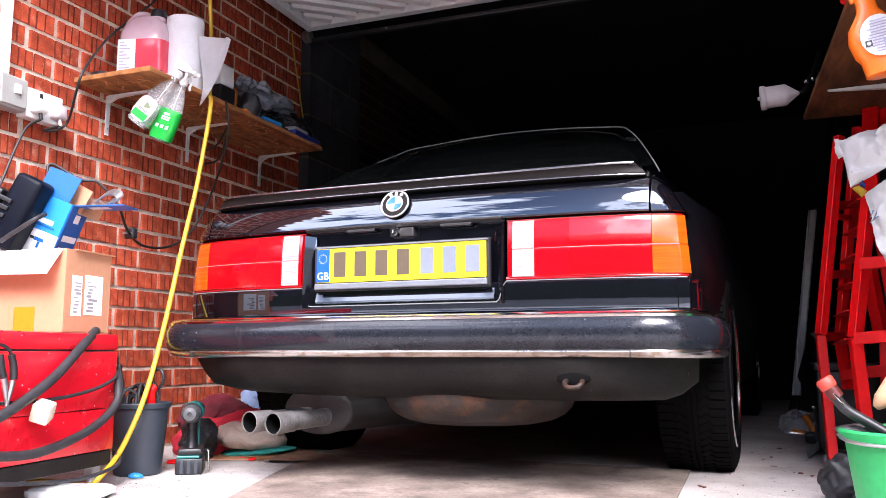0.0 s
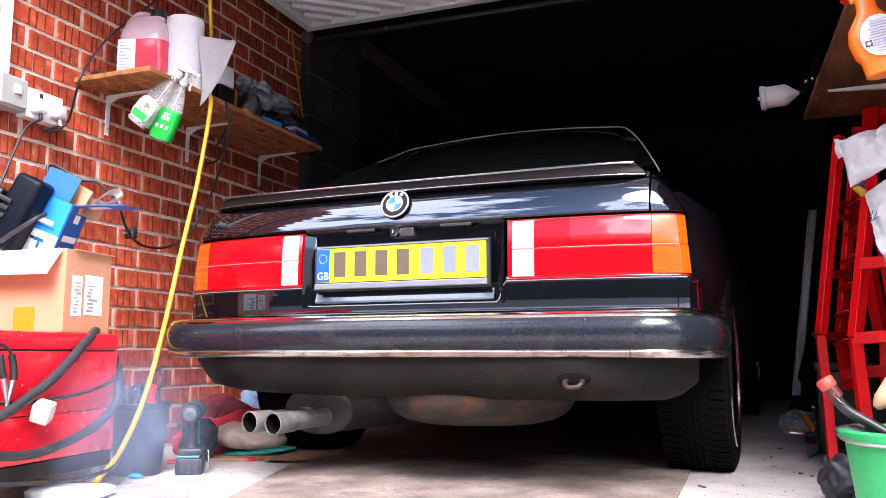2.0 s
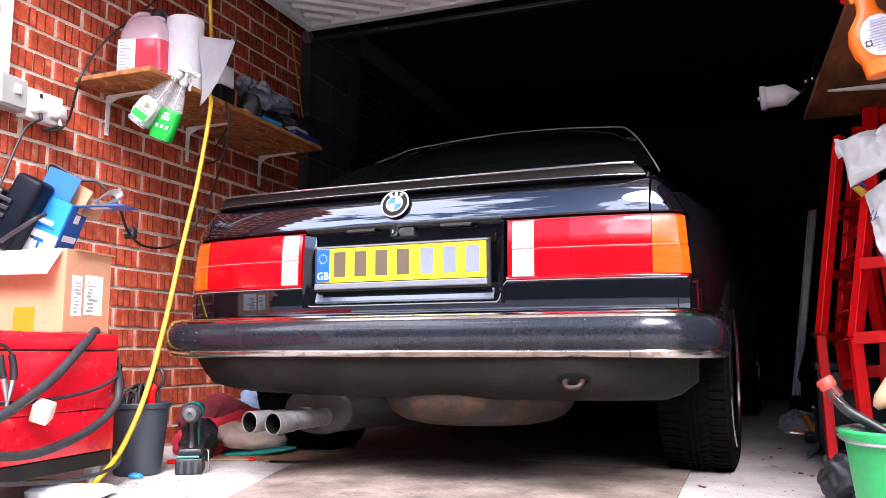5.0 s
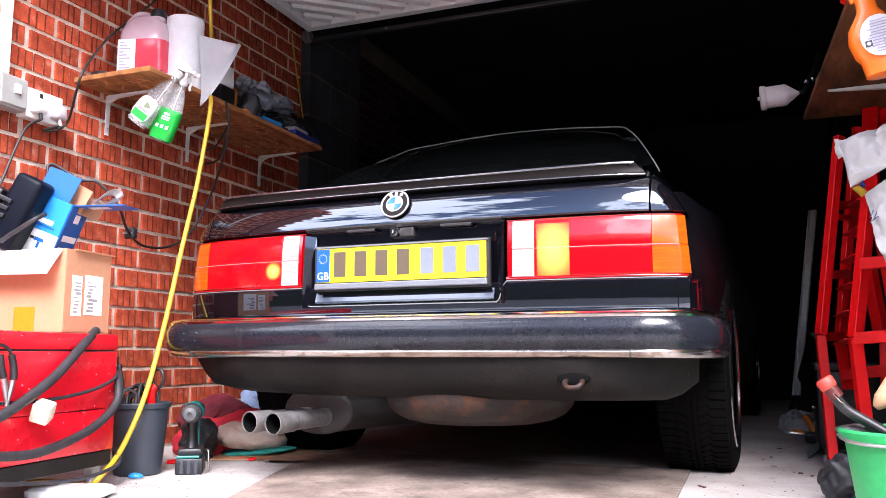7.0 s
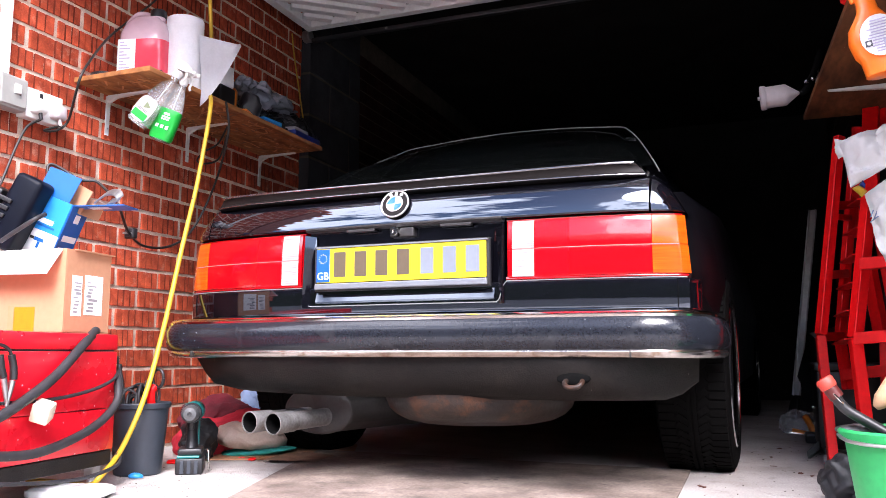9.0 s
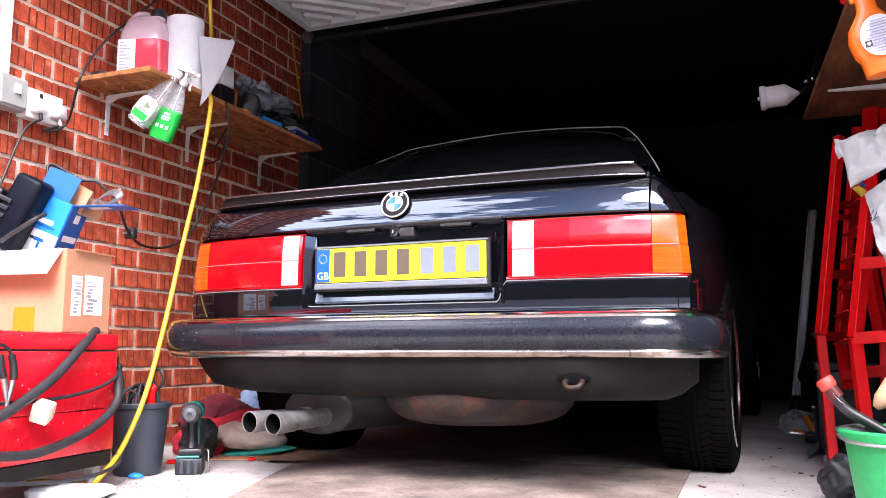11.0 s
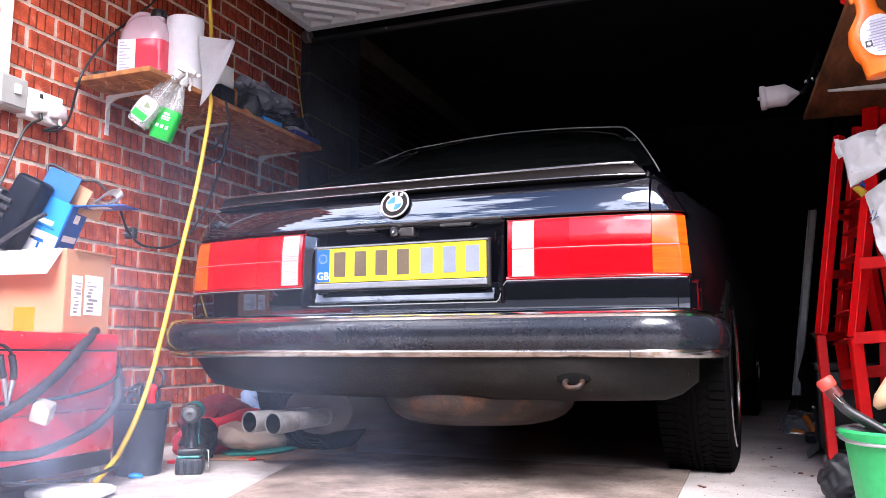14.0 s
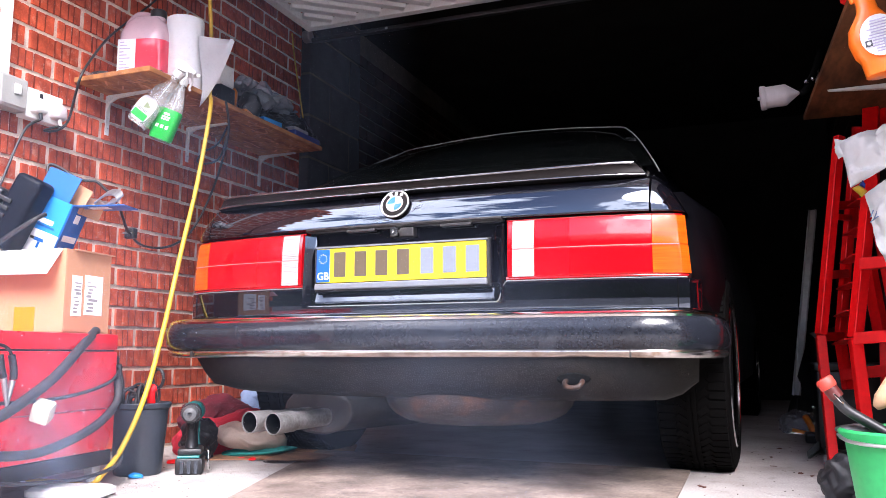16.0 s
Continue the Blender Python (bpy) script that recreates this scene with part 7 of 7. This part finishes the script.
# ---- exhaust smoke: soft rigid puffs ----
def smoke_material(name, density):
    m = bpy.data.materials.new(name)
    m.use_nodes = True
    nt = m.node_tree
    nt.nodes.remove(nt.nodes["Principled BSDF"])
    out = nt.nodes["Material Output"]
    tc = nt.nodes.new("ShaderNodeTexCoord")
    gr = nt.nodes.new("ShaderNodeTexGradient")
    gr.gradient_type = "SPHERICAL"
    nt.links.new(tc.outputs["Object"], gr.inputs["Vector"])
    soft = nt.nodes.new("ShaderNodeMapRange")
    soft.interpolation_type = "SMOOTHSTEP"
    soft.inputs["From Min"].default_value, soft.inputs["From Max"].default_value = 0.0, 0.85
    nt.links.new(gr.outputs["Fac"], soft.inputs["Value"])
    info = nt.nodes.new("ShaderNodeObjectInfo")
    w = nt.nodes.new("ShaderNodeMath")
    w.operation = "MULTIPLY"
    w.inputs[1].default_value = 20
    nt.links.new(info.outputs["Random"], w.inputs[0])
    ns = nt.nodes.new("ShaderNodeTexNoise")
    ns.noise_dimensions = "4D"
    ns.inputs["Scale"].default_value, ns.inputs["Detail"].default_value, ns.inputs["Distortion"].default_value = 1.7, 4, 0.6
    nt.links.new(tc.outputs["Object"], ns.inputs["Vector"])
    nt.links.new(w.outputs[0], ns.inputs["W"])
    nr = nt.nodes.new("ShaderNodeMapRange")
    nr.inputs["From Min"].default_value, nr.inputs["From Max"].default_value = 0.28, 0.68
    nt.links.new(ns.outputs["Fac"], nr.inputs["Value"])
    a = nt.nodes.new("ShaderNodeMath")
    a.operation = "MULTIPLY"
    nt.links.new(soft.outputs["Result"], a.inputs[0])
    nt.links.new(nr.outputs["Result"], a.inputs[1])
    d = nt.nodes.new("ShaderNodeMath")
    d.operation = "MULTIPLY"
    d.inputs[1].default_value = density
    nt.links.new(a.outputs[0], d.inputs[0])
    clearb = nt.nodes.new("ShaderNodeBsdfTransparent")
    body = nt.nodes.new("ShaderNodeBsdfDiffuse")
    body.inputs["Color"].default_value = (0.30, 0.38, 0.55, 1)
    back = nt.nodes.new("ShaderNodeBsdfTranslucent")
    back.inputs["Color"].default_value = (0.30, 0.38, 0.55, 1)
    both = nt.nodes.new("ShaderNodeMixShader")
    both.inputs["Fac"].default_value = 0.4
    nt.links.new(body.outputs[0], both.inputs[1])
    nt.links.new(back.outputs[0], both.inputs[2])
    mx = nt.nodes.new("ShaderNodeMixShader")
    nt.links.new(d.outputs[0], mx.inputs["Fac"])
    nt.links.new(clearb.outputs[0], mx.inputs[1])
    nt.links.new(both.outputs[0], mx.inputs[2])
    nt.links.new(mx.outputs[0], out.inputs["Surface"])
    return m


M_SMOKE = {"dense": smoke_material("dense_smoke", 0.72), "thick": smoke_material("thick_smoke", 0.46), "mid": smoke_material("middling_smoke", 0.25), "thin": smoke_material("thin_smoke", 0.16), "haze": smoke_material("faint_haze", 0.075), "veil": smoke_material("faintest_haze", 0.03)}


def puff_mesh(kind, seed):
    """Billowed round veil of unit size."""
    b = bmesh.new()
    n, k = 28, 9
    rings = [[b.verts.new((0, 0, 0))]]
    for i in range(1, k + 1):
        r = i / k
        rings.append([b.verts.new((r * math.cos(2 * math.pi * j / n), 0, r * math.sin(2 * math.pi * j / n))) for j in range(n)])
    for j in range(n):
        b.faces.new((rings[0][0], rings[1][j], rings[1][(j + 1) % n]))
    for p, q in zip(rings[1:], rings[2:]):
        for j in range(n):
            b.faces.new((p[j], q[j], q[(j + 1) % n], p[(j + 1) % n]))
    for v in b.verts:
        r2 = v.co.length_squared
        v.co.y = 0.22 * r2 + 0.16 * noise.noise(v.co * 2.3 + Vector((seed, 0, seed)))
    me = bpy.data.meshes.new("smoke_puff")
    b.to_mesh(me)
    b.free()
    me.materials.append(M_SMOKE[kind])
    me.shade_smooth()
    return me


PUFFS = []


def puff(size, kind, rows):
    """rows: seconds, place, turn away from the view (90 lies along the sight line). It comes up from below the ground by the pipe and goes back there."""
    n = len(PUFFS)
    ob = new("smoke_puff", puff_mesh(kind, n * 3.7))
    tagged(ob, "thin blue-grey puff of exhaust smoke drifting from the tailpipes" if kind not in ("haze", "veil") else "faint blue-grey veil of exhaust haze hanging in the garage", "smoke", "exhaust smoke")
    ob.scale = (size, size, size)
    spin = (n * 47) % 80 - 40
    keys = []
    def at(p, away):
        face = math.degrees(math.atan2(EYE.x - p[0], p[1] - EYE.y))
        return pose(p[0], p[1], p[2], 0, 0, face + away) @ pose(0, 0, 0, 0, spin, 0)
    p0, p1 = rows[0][1], rows[-1][1]
    low0, low1 = (p0[0], p0[1], -1.25), (p1[0], p1[1], -1.25)
    keys.append((0.0, at(low0, 60)))
    t0, t1 = rows[0][0], rows[-1][0]
    if t0 > 0.2:
        keys.append((t0 - 0.2, at(low0, 60)))
    keys += [(t, at(p, a)) for t, p, a in rows]
    if t1 < 15.6:
        keys.append((t1 + 0.25, at(low1, rows[-1][2])))
        keys.append((16.0, at(low1, rows[-1][2])))
    PUFFS.append((ob, keys))


# first pulses
puff(0.17, "thick", [(0.22, (0.880, -0.622, 0.164), 40), (0.35, (0.850, -0.828, 0.160), 0), (0.55, (0.820, -1.032, 0.178), 0), (0.8, (0.800, -1.262, 0.225), 0), (1.05, (0.800, -1.514, 0.254), 0)])
puff(0.22, "mid", [(0.28, (0.880, -0.669, 0.139), 50), (0.42, (0.850, -0.806, 0.138), 0), (0.6, (0.820, -0.929, 0.181), 0), (0.8, (0.800, -1.122, 0.191), 0), (1.15, (0.800, -1.570, 0.275), 0)])
puff(0.30, "mid", [(0.25, (0.860, -0.750, 0.050), 60), (0.5, (0.800, -0.973, 0.115), 0), (0.8, (0.800, -1.116, 0.121), 20), (1.2, (0.800, -1.587, 0.179), 0)])
puff(0.12, "thick", [(0.92, (0.870, -0.547, 0.188), 60), (1.05, (0.850, -0.587, 0.265), 0), (1.2, (0.850, -0.590, 0.326), 0), (1.32, (0.840, -0.809, 0.370), 30), (1.43, (0.800, -1.210, 0.403), 60), (1.52, (0.800, -1.547, 0.413), 60)])
puff(0.17, "thin", [(0.95, (0.880, -0.622, 0.164), 60), (1.1, (0.860, -0.692, 0.191), 0), (1.3, (0.850, -0.747, 0.208), 0), (1.5, (0.850, -0.848, 0.169), 0), (1.8, (0.850, -0.909, 0.213), 0), (2.2, (0.840, -0.993, 0.281), 10), (2.6, (0.820, -1.196, 0.345), 20), (3.1, (0.820, -1.556, 0.366), 20)])
puff(0.22, "thick", [(1.32, (0.880, -0.645, 0.137), 60), (1.45, (0.860, -0.798, 0.137), 10), (1.65, (0.850, -0.886, 0.146), 0), (1.95, (0.850, -0.906, 0.161), 15), (2.2, (0.850, -0.918, 0.073), 20), (2.5, (0.850, -0.925, -0.088), 20), (2.9, (0.850, -0.929, -0.282), 20)])
puff(0.26, "thin", [(1.5, (0.870, -0.700, 0.114), 60), (1.8, (0.840, -0.895, 0.172), 0), (2.3, (0.840, -0.935, 0.214), 0), (2.9, (0.840, -0.858, 0.150), 20), (3.4, (0.840, -0.830, -0.060), 20), (3.9, (0.840, -0.808, -0.290), 20)])
puff(0.14, "thick", [(0.20, (0.885, -0.560, 0.120), 60), (0.30, (0.870, -0.610, 0.170), 10), (0.50, (0.850, -0.690, 0.175), 0), (0.68, (0.830, -0.800, 0.165), 10), (0.90, (0.800, -1.050, 0.170), 40), (1.1, (0.800, -1.300, 0.150), 60)])
# the later, longer burst
puff(0.16, "dense", [(11.28, (0.885, -0.560, 0.120), 60), (11.40, (0.870, -0.620, 0.170), 10), (11.65, (0.850, -0.670, 0.175), 0), (12.0, (0.845, -0.680, 0.175), 10), (12.25, (0.830, -0.760, 0.170), 20), (12.6, (0.800, -1.000, 0.190), 40), (13.0, (0.800, -1.300, 0.240), 60)])
puff(0.34, "mid", [(11.30, (0.860, -0.750, 0.050), 60), (11.46, (0.800, -0.973, 0.115), 0), (11.7, (0.800, -1.080, 0.121), 10), (12.1, (0.800, -1.400, 0.160), 20), (12.5, (0.800, -1.650, 0.200), 40)])
puff(0.20, "thick", [(11.32, (0.880, -0.622, 0.164), 50), (11.42, (0.850, -0.828, 0.160), 0), (11.55, (0.820, -1.049, 0.191), 0), (11.8, (0.800, -1.300, 0.239), 0), (12.1, (0.800, -1.586, 0.259), 0)])
puff(0.26, "thick", [(11.36, (0.880, -0.621, 0.135), 60), (11.48, (0.850, -0.786, 0.143), 0), (11.65, (0.820, -0.946, 0.170), 0), (11.95, (0.800, -1.166, 0.206), 0), (12.4, (0.800, -1.611, 0.348), 0)])
puff(0.21, "dense", [(11.55, (0.880, -0.622, 0.149), 60), (11.7, (0.860, -0.735, 0.159), 0), (12.0, (0.840, -0.856, 0.162), 0), (12.3, (0.830, -0.903, 0.179), 0), (12.55, (0.820, -1.086, 0.260), 20), (12.9, (0.800, -1.333, 0.346), 30), (13.3, (0.800, -1.650, 0.418), 40)])
puff(0.27, "thin", [(11.75, (0.880, -0.621, 0.135), 60), (11.95, (0.860, -0.757, 0.161), 0), (12.25, (0.840, -0.857, 0.176), 0), (12.7, (0.830, -0.907, 0.238), 0), (13.3, (0.830, -0.969, 0.344), 20), (14.2, (0.830, -1.020, 0.450), 30), (15.2, (0.800, -1.300, 0.400), 40), (16.0, (0.800, -1.600, 0.330), 50)])
puff(0.32, "mid", [(12.0, (0.880, -0.667, 0.111), 60), (12.35, (0.860, -0.817, 0.126), 0), (12.8, (0.840, -0.983, 0.149), 0), (13.5, (0.820, -1.031, 0.171), 0), (14.5, (0.820, -1.048, 0.185), 30), (16.0, (0.820, -1.065, 0.199), 55)])
puff(0.75, "haze", [(12.5, (0.980, -1.097, 0.093), 70), (13.1, (0.950, -1.111, 0.299), 20), (14.0, (0.950, -1.105, 0.439), 12), (15.0, (0.950, -1.077, 0.513), 15), (16.0, (0.950, -1.029, 0.567), 30)])
puff(0.62, "haze", [(13.0, (0.850, -0.800, 0.043), 70), (13.8, (1.123, -0.780, 0.133), 20), (14.6, (1.425, -0.800, 0.172), 0), (15.4, (1.532, -0.800, 0.164), 0), (16.0, (1.584, -0.800, 0.154), 10)])
puff(0.62, "veil", [(13.1, (0.850, -0.750, 0.258), 80), (13.8, (0.988, -0.750, 0.639), 25), (14.6, (1.031, -0.700, 0.865), 10), (15.3, (1.077, -0.700, 1.011), 10), (16.0, (1.105, -0.700, 1.222), 35)])


def motions():
    # brake lamps light once
    for bulb, lit, dark in BULBS:
        walk(bulb, [(0.0, dark), (6.5, dark), (6.6, lit), (7.83, lit), (7.93, dark), (16.0, dark)])
    for ob, keys in PUFFS:
        walk(ob, keys)
    # the towel stirs in the draught
    rows = [(0, 0), (0.5, -1), (1, -1), (1.5, -1), (2, 6), (2.5, 1), (3, 1), (3.5, 14), (4, 5), (4.6, 2), (5.4, 8), (6.5, 3), (7, 14), (7.5, 13), (8, 20), (8.5, 18), (9, 15), (9.8, 9), (10.6, 5), (11.5, 5), (12, 7), (12.5, 6), (13, 5), (14, 5), (14.5, 5), (15, 4), (15.5, 4), (16, 4)]
    walk(TOWEL, [(t, pose(0.338, -0.100, SH, 0.2 * a, 0, 2 * a - 14)) for t, a in rows])


motions()
